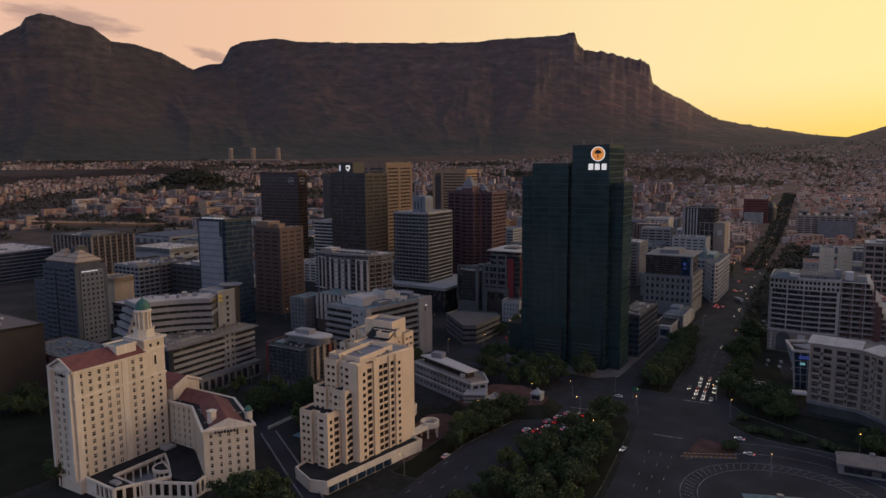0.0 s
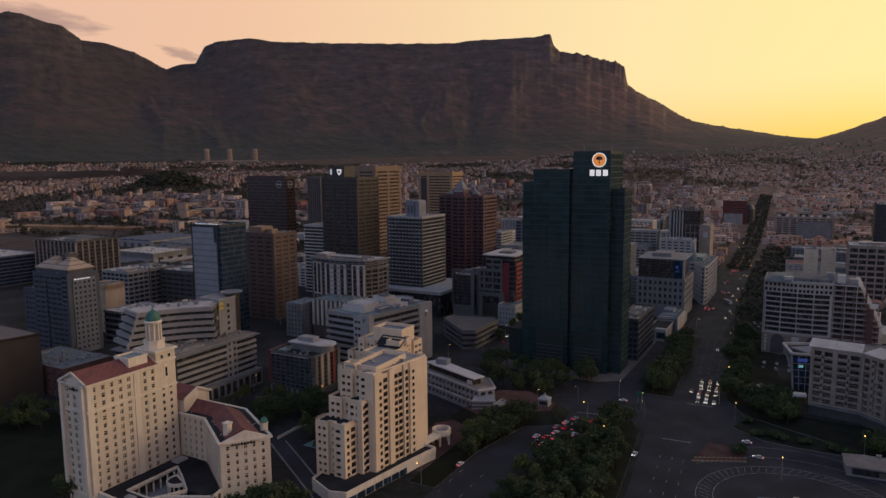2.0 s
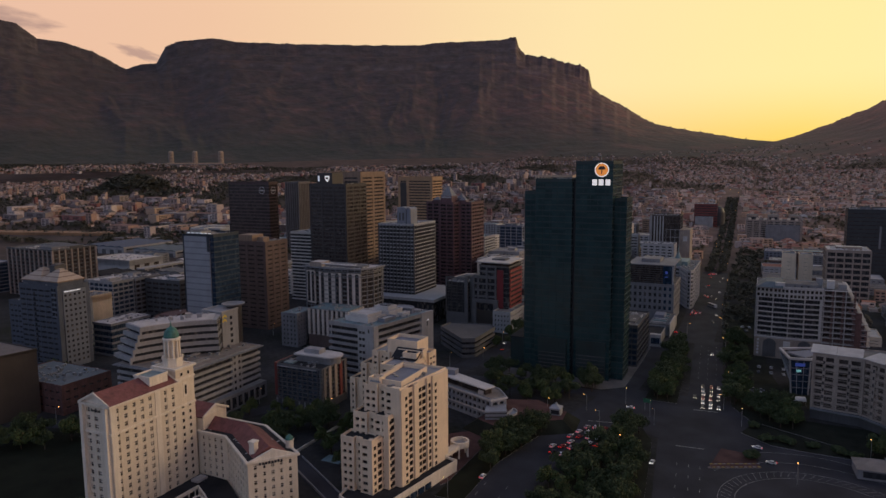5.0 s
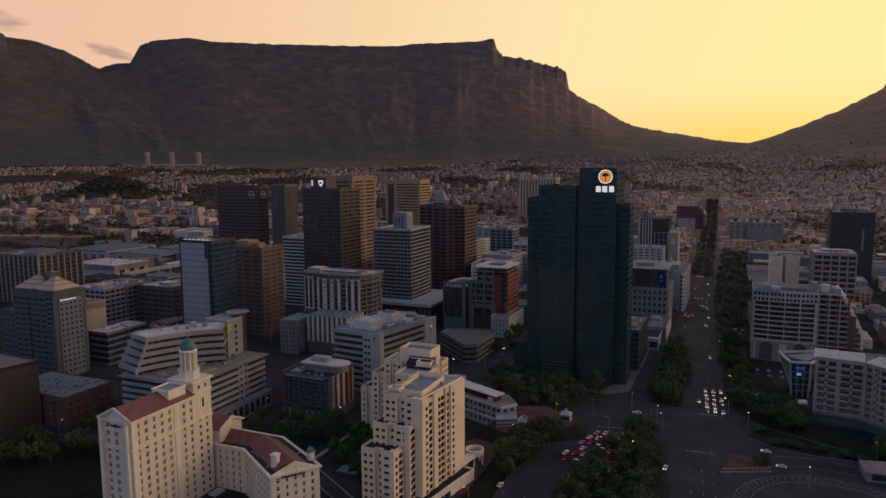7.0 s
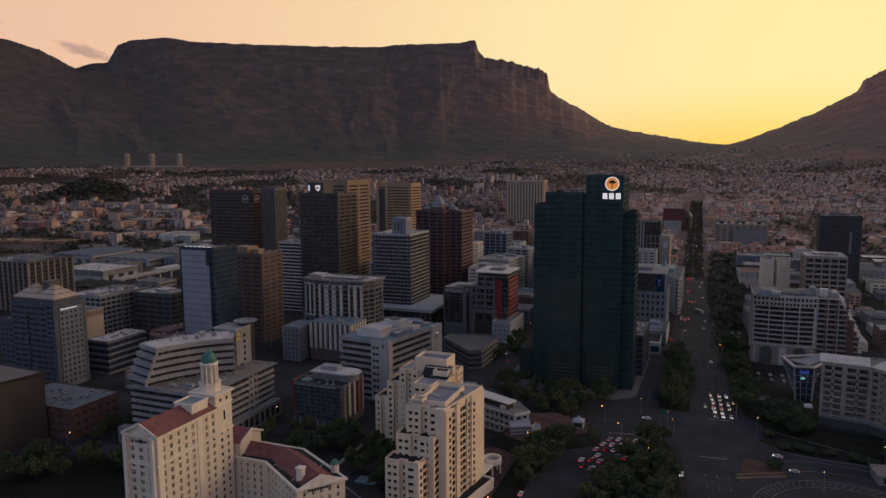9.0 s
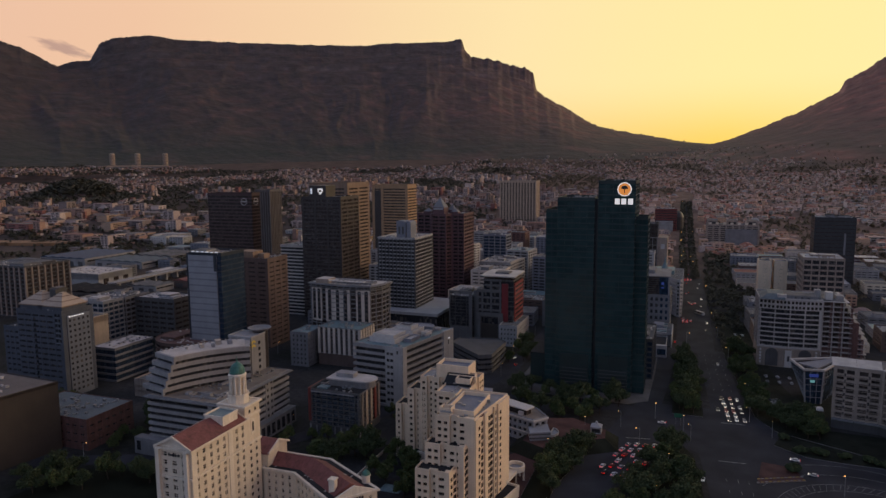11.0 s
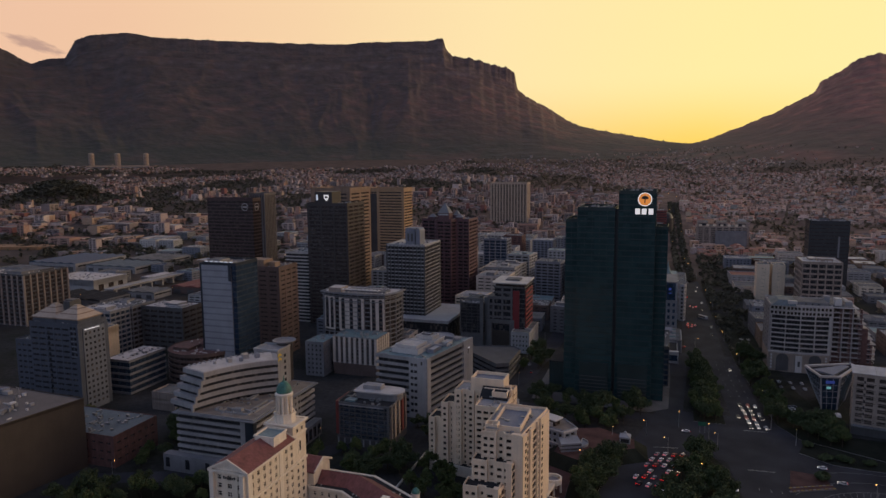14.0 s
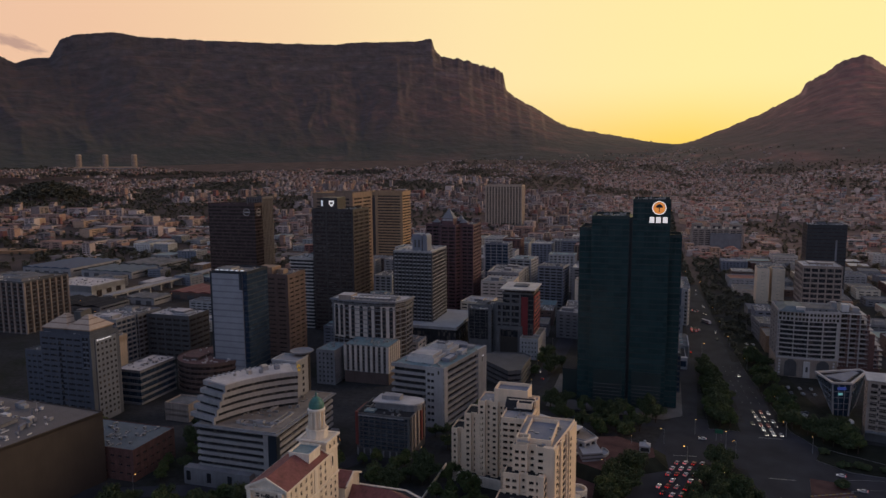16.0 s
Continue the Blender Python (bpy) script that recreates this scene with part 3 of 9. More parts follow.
def slab(name, label, poly, z0, z1, side, top, kind_name="pavement"):
    me = Geo().prism(poly, z0, z1, 0, 1).mesh(name, side, top)
    return tagged(new(name, me), label, kind_name, kind="structure")


road_main = strip("road_avenue", "wide asphalt avenue carriageway towards the mountain", [(-64, 392), (-69, 470), (-73, 540)], 20, 0.05, ASPHALT, "road")
strip("road_wide", "wide asphalt avenue between office blocks", [(-84, 530), (-86, 700), (-92, 905)], 30, 0.04, ASPHALT, "road")
strip("road_upper", "tree-lined asphalt avenue climbing towards the mountain", [(-90, 895), (-100, 1300), (-106, 1750)], 13, 0.04, ASPHALT, "road")
strip("road_inbound", "asphalt carriageway beside the tall glass tower", [(-110, 396), (-106, 470), (-105, 545)], 13, 0.06, ASPHALT, "road")
strip("road_west", "asphalt road with queueing cars", [(-133, 120), (-134, 200), (-134, 265), (-125, 305), (-117, 340), (-112, 380)], 23, 0.07, ASPHALT, "road")
strip("road_south", "broad asphalt road into the junction", [(-50, 120), (-56, 200), (-60, 262), (-67, 330), (-66, 400)], 30, 0.08, ASPHALT, "road")
slab("road_junction", "dark asphalt road junction", [(-132, 338), (-96, 334), (-52, 316), (-36, 362), (-52, 398), (-118, 400)], 0.0, 0.09, ASPHALT, ASPHALT, "road")
slab("road_east", "asphalt turning area with painted bays", [(-56, 240), (60, 236), (60, 318), (20, 326), (-4, 344), (-40, 364), (-60, 330)], 0.0, 0.10, ASPHALT, ASPHALT, "road")
strip("road_cross", "asphalt side street between office blocks", [(-225, 380), (-214, 440), (-209, 520), (-206, 700)], 14, 0.05, ASPHALT, "road")
strip("road_hotel", "asphalt street behind the hotels", [(-405, 205), (-352, 226), (-300, 262), (-262, 330), (-225, 380), (-120, 384)], 12, 0.06, ASPHALT, "road")
strip("road_ramp", "narrow asphalt ramp beside the hotel", [(-252, 246), (-233, 230), (-174.5, 192), (-150, 168)], 8, 0.05, ASPHALT, "road")
PLAZA = [(-170, 303), (-156, 296), (-141, 312), (-129, 320), (-130, 332), (-150, 344), (-166, 338)]
bank = Geo()
foot = inset(PLAZA, -7.0)
for i in range(7):
    bank.face([(*foot[i], 0.05), (*foot[(i + 1) % 7], 0.05), (*PLAZA[(i + 1) % 7], 5.0), (*PLAZA[i], 5.0)], 1)
bank.face([(*p, 5.0) for p in PLAZA], 0)
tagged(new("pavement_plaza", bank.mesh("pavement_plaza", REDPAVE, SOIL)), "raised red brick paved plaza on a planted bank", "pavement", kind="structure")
slab("pavement_tower", "pale concrete pavement round the glass tower", [(-200, 396), (-124, 392), (-112, 402), (-111, 470), (-113, 600), (-125, 600), (-125, 470), (-200, 470)], 0, 0.15, KERB, PAVING)
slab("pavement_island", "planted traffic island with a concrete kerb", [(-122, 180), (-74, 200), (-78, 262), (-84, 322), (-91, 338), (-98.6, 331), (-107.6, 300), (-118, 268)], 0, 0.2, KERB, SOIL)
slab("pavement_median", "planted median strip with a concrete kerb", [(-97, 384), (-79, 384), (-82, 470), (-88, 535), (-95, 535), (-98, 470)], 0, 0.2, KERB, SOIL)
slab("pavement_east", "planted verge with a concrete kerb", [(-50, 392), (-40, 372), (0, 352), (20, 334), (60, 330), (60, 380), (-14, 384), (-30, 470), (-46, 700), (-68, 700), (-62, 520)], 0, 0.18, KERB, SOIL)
slab("pavement_forecourt", "red brick paved hotel forecourt", [(-176, 250), (-160, 236), (-158.4, 240), (-158.4, 292), (-168, 300), (-180, 290)], 0, 0.14, KERB, REDPAVE)
slab("pavement_triangle", "small red paved traffic island", [(-56, 301), (-34, 311), (-38, 325), (-52, 327)], 0.1, 0.26, KERB, REDPAVE)
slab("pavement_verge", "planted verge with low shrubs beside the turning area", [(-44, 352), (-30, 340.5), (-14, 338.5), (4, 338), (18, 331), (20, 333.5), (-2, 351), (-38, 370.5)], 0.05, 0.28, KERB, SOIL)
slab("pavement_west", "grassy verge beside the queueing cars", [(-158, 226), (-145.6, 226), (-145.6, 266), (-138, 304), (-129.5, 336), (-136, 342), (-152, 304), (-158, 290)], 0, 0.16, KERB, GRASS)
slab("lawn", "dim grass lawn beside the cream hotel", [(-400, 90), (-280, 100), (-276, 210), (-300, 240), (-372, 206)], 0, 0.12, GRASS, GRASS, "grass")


def road_marks(road):
    """Worn white lane dashes and stop lines, laid on the asphalt."""
    dash, stop = Geo().box(-0.1, -1.5, 0, 0.1, 1.5, 0.02).mesh("lane_dash", MARK), Geo().box(-6.5, -0.3, 0, 6.5, 0.3, 0.02).mesh("stop_line", MARK)
    bay = Geo().box(-0.08, -2.4, 0, 0.08, 2.4, 0.02).mesh("bay_line", MARK)
    for i in range(8):
        y = 440 + i * 12
        for k in (-5.2, 0.2, 5.6):
            part("lane_dash", dash, road, (-64 - (y - 392) * 0.061 + k, y, 0.075), 3.5)
    for i in range(6):
        y = 240 + i * 12
        for k in (-5, 0.2, 5):
            part("lane_dash", dash, road, (-56.5 - (y - 200) * 0.08 + k, y, 0.115), 5)
    for i in range(5):
        for k in (-5, 5):
            part("lane_dash", dash, road, (-138 + k, 205 + i * 10, 0.095))
    part("stop_line", stop, road, (-63, 378, 0.115), 4)
    part("stop_line", stop, road, (-113, 338, 0.115), 10)
    part("stop_line", stop, road, (-66, 322, 0.125), 4)
    for i in range(34):
        a = radians(25 + i * 5.2)
        part("bay_line", bay, road, (-12 + 35.5 * math.cos(a), 276 + 34 * math.sin(a), 0.12), math.degrees(a) + 62)


road_marks(road_main)


def edge_line(pts, width=0.22):
    """A thin painted line that follows the road's curve."""
    g = Geo()
    for (x, y), (ax, ay), (bx, by) in zip(pts, [pts[0]] + pts[:-1], pts[1:] + [pts[-1]]):
        d = Vector((bx - ax, by - ay)).normalized()
        for s in (-0.5, 0.5):
            g.v.append((x - d.y * s * width, y + d.x * s * width, 0.135))
    for i in range(len(pts) - 1):
        g.f.append((2 * i, 2 * i + 1, 2 * i + 3, 2 * i + 2)[::-1])
        g.m.append(0)
    part("edge_line", g.mesh("edge_line", MARK), road_main)


for r, (p, q) in enumerate((((-55.5, 302), (-35, 311.5)), ((-55, 306), (-35.5, 315)))):
    for i in range(12):
        x, y = p[0] + (q[0] - p[0]) * i / 11, p[1] + (q[1] - p[1]) * i / 11
        part("kerb_block", Geo().box(-0.7, -0.25, 0, 0.7, 0.25, 0.25).mesh("kerb_block", STRIPE if (i + r) % 2 else KERB), road_main, (x, y, 0.2), 24)
for cx, cy, rx, ry, a0, a1 in ((-12, 276, 48, 47, 45, 150), (-12, 276, 38.5, 37, 10, 210), (-12, 276, 32, 30.5, 10, 210), (-14, 280, 52, 54, 60, 120)):
    edge_line([(cx + rx * math.cos(radians(a0 + (a1 - a0) * i / 30)), cy + ry * math.sin(radians(a0 + (a1 - a0) * i / 30))) for i in range(31)])


# ---- buildings ----
def inside(poly, x, y):
    hit, k = False, len(poly)
    for i in range(k):
        (ax, ay), (bx, by) = poly[i], poly[(i + 1) % k]
        if (ay > y) != (by > y) and x < (bx - ax) * (y - ay) / (by - ay) + ax:
            hit = not hit
    return hit


def roofing(e, lp, z, wall, roof, lip=1.0, plant=0, seed=0, deep=0.3):
    g = Geo().prism(inset(lp, 0.28), z - 0.3, z + 0.06, 0)
    part("roof", g.mesh("roof", roof), e)
    part("parapet", Geo().ring(lp, deep, z - 0.2, z + lip, 0).mesh("parapet", wall), e)
    rng = random.Random(seed)
    xs, ys = [p[0] for p in lp], [p[1] for p in lp]
    cx, cy, wx, wy = sum(xs) / len(xs), sum(ys) / len(ys), (max(xs) - min(xs)), (max(ys) - min(ys))
    for _ in range(plant):
        a, b = wx * rng.uniform(0.08, 0.20), wy * rng.uniform(0.08, 0.2)
        px, py, ph = cx + wx * rng.uniform(-0.24, 0.24), cy + wy * rng.uniform(-0.24, 0.24), rng.uniform(1.2, 3.2)
        if not all(inside(lp, px + u * a, py + v * b) for u in (-1, 1) for v in (-1, 1)):
            continue
        g = Geo().box(px - a, py - b, z + 0.05, px + a, py + b, z + ph, 0, 1).box(px - a - 0.15, py - b - 0.15, z + ph, px + a + 0.15, py + b + 0.15, z + ph + 0.2, 1)
        part("plant_room", g.mesh("plant_room", rng.choice((wall, GREY, PALE)), roof), e)
    if wx * wy > 260 and z > 14:
        clutter = Geo()
        for _ in range(int(min(60, wx * wy / 26))):  # ducts, cowls, pipe runs and hatches
            px, py, s = cx + wx * rng.uniform(-0.42, 0.42), cy + wy * rng.uniform(-0.42, 0.42), rng.uniform(0.3, 0.9)
            k = rng.random()
            if not all(inside(lp, px + u * s * 2.6, py + v * s * 2.6) for u in (-1, 1) for v in (-1, 1)):
                continue
            if k < 0.3:
                clutter.box(px - s * 2.5, py - 0.3, z + 0.1, px + s * 2.5, py + 0.2, z + 0.6)
            elif k < 0.55:
                clutter.box(px - 0.3, py - s * 2.5, z + 0.1, px + 0.3, py + s * 2.5, z + 0.6)
            else:
                clutter.box(px - s, py - s * 0.7, z + 0.05, px + s, py + s * 0.7, z + s * 1.7)
        tagged(part("roof_clutter", clutter.mesh("roof_clutter", rng.choice((STEEL, PALE, BRIGHT, BRIGHT))), e), kind="stuff")


def block(e, lp, z0, h, floors, wall, glass, frac=0.45, deep=0.5, pier=None, proud=0.08, roof=None, lip=1.0, plant=0, seed=0, skip=(), bandname="spandrel", bars=None):
    """One mass of a building in its thing's own frame: glazed core, a solid band at every floor, piers between the windows, roof."""
    part("glazing", Geo().prism(inset(lp, deep), z0, h - 0.35).mesh("glazing", glass), e)
    fh = (h - z0) / floors
    bh = fh * frac
    me = Geo().prism(lp, 0, bh).mesh(bandname, wall)
    for i in range(floors + 1):
        part(bandname, me, e, (0, 0, z0 + i * (h - z0 - bh) / floors))
    if pier:
        gap, w, pm = pier
        me = Geo().box(-w / 2, -proud, 0, w / 2, deep + 0.1, h - z0 - 0.02).mesh("pier", pm)
        far = Geo() if e.matrix_basis.translation.y > 780 else None  # too small to tell apart
        for i in range(len(lp)):
            if i in skip:
                continue
            a, b = Vector(lp[i]), Vector(lp[(i + 1) % len(lp)])
            length = (b - a).length
            n = max(1, round((length - w) / gap))
            d = (b - a).normalized()
            for k in range(n + 1):
                p = a + d * (w / 2 + (length - w) * k / n)
                if far is not None:
                    u, v = d * w / 2, Vector((-d.y, d.x))
                    far.prism([tuple(p - u - v * proud), tuple(p + u - v * proud), tuple(p + u + v * (deep + 0.1)), tuple(p - u + v * (deep + 0.1))], z0 + 0.01, h - 0.01)
                    continue
                part("pier", me, e, (p.x, p.y, z0 + 0.01), math.degrees(math.atan2(d.y, d.x)))
        if far is not None and far.v:
            tagged(part("facade_piers", far.mesh("facade_piers", pm), e), kind="stuff")
    if bars:  # a white cross in every window
        cross, q = Geo(), inset(lp, deep - 0.14)
        for i in range(floors):
            zc = z0 + i * (h - z0 - bh) / floors + (fh + bh) / 2
            cross.ring(q, 0.1, zc - 0.09, zc + 0.09)
        for i in range(len(q)):
            a, b = Vector(q[i]), Vector(q[(i + 1) % len(q)])
            n, d = max(1, round(((b - a).length - pier[1]) / pier[0])), (b - a).normalized() * 0.09
            for k in range(n):
                p = a.lerp(b, (k + 0.5) / n)
                cross.prism([tuple(p - d), tuple(p + d), (p.x + d.x - d.y, p.y + d.y + d.x), (p.x - d.x - d.y, p.y - d.y + d.x)], z0, h - 0.4)
        tagged(part("glazing_bars", cross.mesh("glazing_bars", bars), e), kind="stuff")
    elif deep >= 0.3 and (pier is None or pier[0] > 4.0) and frac < 0.9:
        bars = Geo()
        q = inset(lp, deep - 0.12)
        for i in range(len(q)):
            a, b = Vector(q[i]), Vector(q[(i + 1) % len(q)])
            d = (b - a).normalized() * 0.07
            for k in range(1, int((b - a).length / 1.7)):
                p = a.lerp(b, k / int((b - a).length / 1.7))
                n = Vector((-d.y, d.x)) * 2.4
                bars.prism([tuple(p - d), tuple(p + d), tuple(p + d + n), tuple(p - d + n)], z0, h - 0.4)
        tagged(part("window_mullions", bars.mesh("window_mullions", DARKGREY), e), kind="stuff")
    roofing(e, lp, h, wall, roof or ROOF, lip, plant, seed)


def local(poly, c):
    return [(x - c[0], y - c[1]) for x, y in poly]


def centre(poly):
    return sum(p[0] for p in poly) / len(poly), sum(p[1] for p in poly) / len(poly)


def edge_slab(e, lp, i, u0, u1, z0, z1, mat, name, out=0.3, back=0.6, label=""):
    """A wall panel on side i of a footprint, from share u0 to share u1 of its length."""
    a, b = Vector(lp[i]), Vector(lp[(i + 1) % len(lp)])
    d = (b - a).normalized()
    n = Vector((d.y, -d.x))
    p, q = a.lerp(b, u0), a.lerp(b, u1)
    poly = [tuple(p + n * out), tuple(q + n * out), tuple(q - n * back), tuple(p - n * back)]
    return part(name, Geo().prism(poly, z0, z1).mesh(name, mat), e, label=label)


def edge_panes(e, lp, i, us, zs, w, h, mat, name="window_pane", out=0.34):
    """Window panes on side i of a footprint, at shares us of its length and heights zs."""
    a, b = Vector(lp[i]), Vector(lp[(i + 1) % len(lp)])
    d = (b - a).normalized()
    n, turn = Vector((d.y, -d.x)), math.degrees(math.atan2(d.y, d.x))
    me = Geo().box(-w / 2, -0.04, 0, w / 2, 0.2, h).mesh(name, mat)
    for u in us:
        p = a.lerp(b, u) + n * out
        for z in zs:
            part(name, me, e, (p.x, p.y, z), turn)


def edge_frame(lp, i):
    """Start, direction and turn of side i of a footprint."""
    a, b = Vector(lp[i]), Vector(lp[(i + 1) % len(lp)])
    return a, b, math.degrees(math.atan2(b.y - a.y, b.x - a.x))


def tower(name, label, poly, h, floors, wall, glass, base=0.0, basewall=None, category="office building", **kw):
    c = centre(poly)
    e = thing(name, label, category, (*c, ground_z(*c)))
    lp = local(poly, c)
    if base:
        part("base_wall", Geo().prism(inset(lp, 0.15), -1, base).mesh("base_wall", basewall or wall), e)
    else:
        part("base_wall", Geo().prism(inset(lp, 0.2), -1, 0.6).mesh("base_wall", wall), e)
    block(e, lp, base, h, floors, wall, glass, **kw)
    return e


def gable(e, x0, y0, x1, y1, z, rise, along_y=True, over=0.8, name="roof_tiles"):
    """A tiled saddle roof with thickness and end walls."""
    g = Geo()
    if along_y:
        m, q = (x0 + x1) / 2, [(x0 - over, 0), ((x0 + x1) / 2, rise), (x1 + over, 0)]
        for s in (0, 1):
            (ax, az), (bx, bz) = q[s], q[s + 1]
            g.face([(ax, y0 - over, z + az), (bx, y0 - over, z + bz), (bx, y1 + over, z + bz), (ax, y1 + over, z + az)][::1 if s else 1])
            g.face([(ax, y0 - over, z + az - 0.5), (ax, y1 + over, z + az - 0.5), (bx, y1 + over, z + bz - 0.5), (bx, y0 - over, z + bz - 0.5)])
            g.face([(ax, y0 - over, z + az - 0.5), (bx, y0 - over, z + bz - 0.5), (bx, y0 - over, z + bz), (ax, y0 - over, z + az)])
        part(name, g.mesh(name, TILE), e)
        w = Geo()
        for yy in (y0, y1):
            w = Geo()
            w.face([(x0, yy, z - 0.3), (x1, yy, z - 0.3), (m, yy, z + rise - 0.2)])
            part("gable_wall", w.mesh("gable_wall", TRIM), e)
        for yy in (y0 - over, y1 + over):
            k = Geo()
            for s in (0, 1):
                (ax, az), (bx, bz) = q[s], q[s + 1]
                for dy in (-0.25, 0.25):
                    k.face([(ax, yy + dy, z + az - 0.6), (bx, yy + dy, z + bz - 0.6), (bx, yy + dy, z + bz + 0.35), (ax, yy + dy, z + az + 0.35)])
                k.face([(ax, yy - 0.25, z + az + 0.35), (bx, yy - 0.25, z + bz + 0.35), (bx, yy + 0.25, z + bz + 0.35), (ax, yy + 0.25, z + az + 0.35)])
            part("gable_coping", k.mesh("gable_coping", TRIM), e)
    else:
        m, q = (y0 + y1) / 2, [(y0 - over, 0), ((y0 + y1) / 2, rise), (y1 + over, 0)]
        for s in (0, 1):
            (ay, az), (by, bz) = q[s], q[s + 1]
            g.face([(x0 - over, ay, z + az), (x1 + over, ay, z + az), (x1 + over, by, z + bz), (x0 - over, by, z + bz)])
            g.face([(x0 - over, ay, z + az - 0.5), (x0 - over, by, z + bz - 0.5), (x1 + over, by, z + bz - 0.5), (x1 + over, ay, z + az - 0.5)])
            g.face([(x1 + over, ay, z + az - 0.5), (x1 + over, by, z + bz - 0.5), (x1 + over, by, z + bz), (x1 + over, ay, z + az)])
        part(name, g.mesh(name, TILE), e)
        w = Geo()
        for xx in (x0, x1):
            w = Geo()
            w.face([(xx, y0, z - 0.3), (xx, y1, z - 0.3), (xx, m, z + rise - 0.2)])
            part("gable_wall", w.mesh("gable_wall", TRIM), e)
        for xx in (x1 + over,):
            k = Geo()
            for s in (0, 1):
                (ay, az), (by, bz) = q[s], q[s + 1]
                for dx in (-0.25, 0.25):
                    k.face([(xx + dx, ay, z + az - 0.6), (xx + dx, by, z + bz - 0.6), (xx + dx, by, z + bz + 0.35), (xx + dx, ay, z + az + 0.35)])
                k.face([(xx - 0.25, ay, z + az + 0.35), (xx + 0.25, ay, z + az + 0.35), (xx + 0.25, by, z + bz + 0.35), (xx - 0.25, by, z + bz + 0.35)])
            part("gable_coping", k.mesh("gable_coping", TRIM), e)


def circle(cx, cy, r, n=20, a0=0.0, a1=360.0):
    full = abs(a1 - a0) >= 360
    return [(cx + r * math.cos(radians(a0 + (a1 - a0) * i / (n if full else n - 1))), cy + r * math.sin(radians(a0 + (a1 - a0) * i / (n if full else n - 1)))) for i in range(n)]


def lathe(profile, n=20, cx=0.0, cy=0.0):
    g = Geo()
    for r, z in profile:
        g.v += [(cx + r * math.cos(2 * math.pi * i / n), cy + r * math.sin(2 * math.pi * i / n), z) for i in range(n)]
    for a in range(len(profile) - 1):
        for i in range(n):
            g.f.append((a * n + i, a * n + (i + 1) % n, (a + 1) * n + (i + 1) % n, (a + 1) * n + i))
            g.m.append(0)
    return g


def domed_hotel():
    e = thing("hotel", "cream classical hotel with red tiled roofs and a green-domed turret", "hotel", (-261.5, 165, 0))
    # main slab, 15 storeys
    sl = rect(-7.5, -16, 7.5, 17)
    part("base_wall", Geo().prism(sl, -1, 5).mesh("base_wall", CREAM), e)
    block(e, sl, 5, 49.6, 14, CREAM, GLASSDULL, frac=0.44, deep=0.35, pier=(3.75, 2.35, CREAM), proud=0.04, roof=ROOF, lip=0.3, bars=TRIM)
    for z, d in ((49.4, 0.9), (38.6, 0.45), (5.0, 0.4)):
        part("cornice", Geo().ring(inset(sl, -d), d + 0.2, z, z + 0.8).mesh("cornice", TRIM), e)
    for x, y in ((7.5, -14.6), (7.5, 6), (-6.3, -16), (6.3, -16)):
        part("corner_pilaster", Geo().box(x - 1.3, y - 1.3, 5, x + 0.35 if x < 7 else x + 0.3, y + 1.3 if x > 7 else y + 0.3, 49.4).mesh("corner_pilaster", TRIM), e)
    gable(e, -7.5, -16, 7.5, 15, 50.2, 4.2)
    part("roof_dormer", Geo().box(-2.5, 4, 50.4, 6.0, 13, 54.6, 0, 1).ring(rect(-2.8, 3.7, 6.3, 13.3), 0.4, 54.6, 55.3, 0).mesh("roof_dormer", TRIM, ROOFTEAL), e)
    # turret
    tw = rect(-5.0, 16.2, 7.0, 26)
    part("tower_wall", Geo().prism(tw, -1, 55).mesh("tower_wall", CREAM), e)
    for z, d in ((54.6, 0.9), (38.6, 0.4), (50.0, 0.35)):
        part("cornice", Geo().ring(inset(tw, -d), d + 0.2, z, z + 0.8).mesh("cornice", TRIM), e)
    frame_w = Geo().box(-0.75, -0.12, -0.9, 0.75, 0.1, 0.9).mesh("window_frame", TRIM)
    pane_w = Geo().box(-0.55, -0.16, -0.7, 0.55, -0.06, 0.7).mesh("window_pane", GLASSDULL)
    for z in [8 + 3.05 * i for i in range(11)] + [52.3]:
        for y in (19.2, 23.0):
            w = part("window", frame_w, e, (7.0, y, z), 90)
            part("window_pane", pane_w, w)
    part("arched_window", Geo().prism([(0, -1.2), (0.15, -1.2), (0.15, 1.2), (0, 1.2)], 42.5, 48.5).mesh("arched_window", TRIM), e, (7.0, 21.1, 0))
    part("window_pane", Geo().prism([(0, -0.5), (0.2, -0.5), (0.2, 0.5), (0, 0.5)], 43.4, 47.4).mesh("window_pane", GLASSDULL), e, (7.0, 21.1, 0))
    part("turret_plinth", Geo().prism(circle(0.6, 21.1, 4.3, 8, 22.5, 382.5), 55, 58.3).ring(circle(0.6, 21.1, 4.6, 8, 22.5, 382.5), 0.5, 58.3, 58.9).mesh("turret_plinth", TRIM), e)
    part("turret_drum", lathe([(2.4, 58.5), (2.4, 66.0)], 16, 0.6, 21.1).mesh("turret_drum", CREAM), e)
    col = lathe([(0.42, 58.5), (0.36, 66.2)], 8).mesh("turret_column", TRIM)
    for i in range(10):
        a = 2 * math.pi * i / 10
        part("turret_column", col, e, (0.6 + 3.0 * math.cos(a), 21.1 + 3.0 * math.sin(a), 0))
    part("turret_ring", lathe([(2.4, 66.0), (3.5, 66.0), (3.6, 66.8), (3.0, 67.2), (0.1, 67.2)], 24, 0.6, 21.1).mesh("turret_ring", TRIM), e)
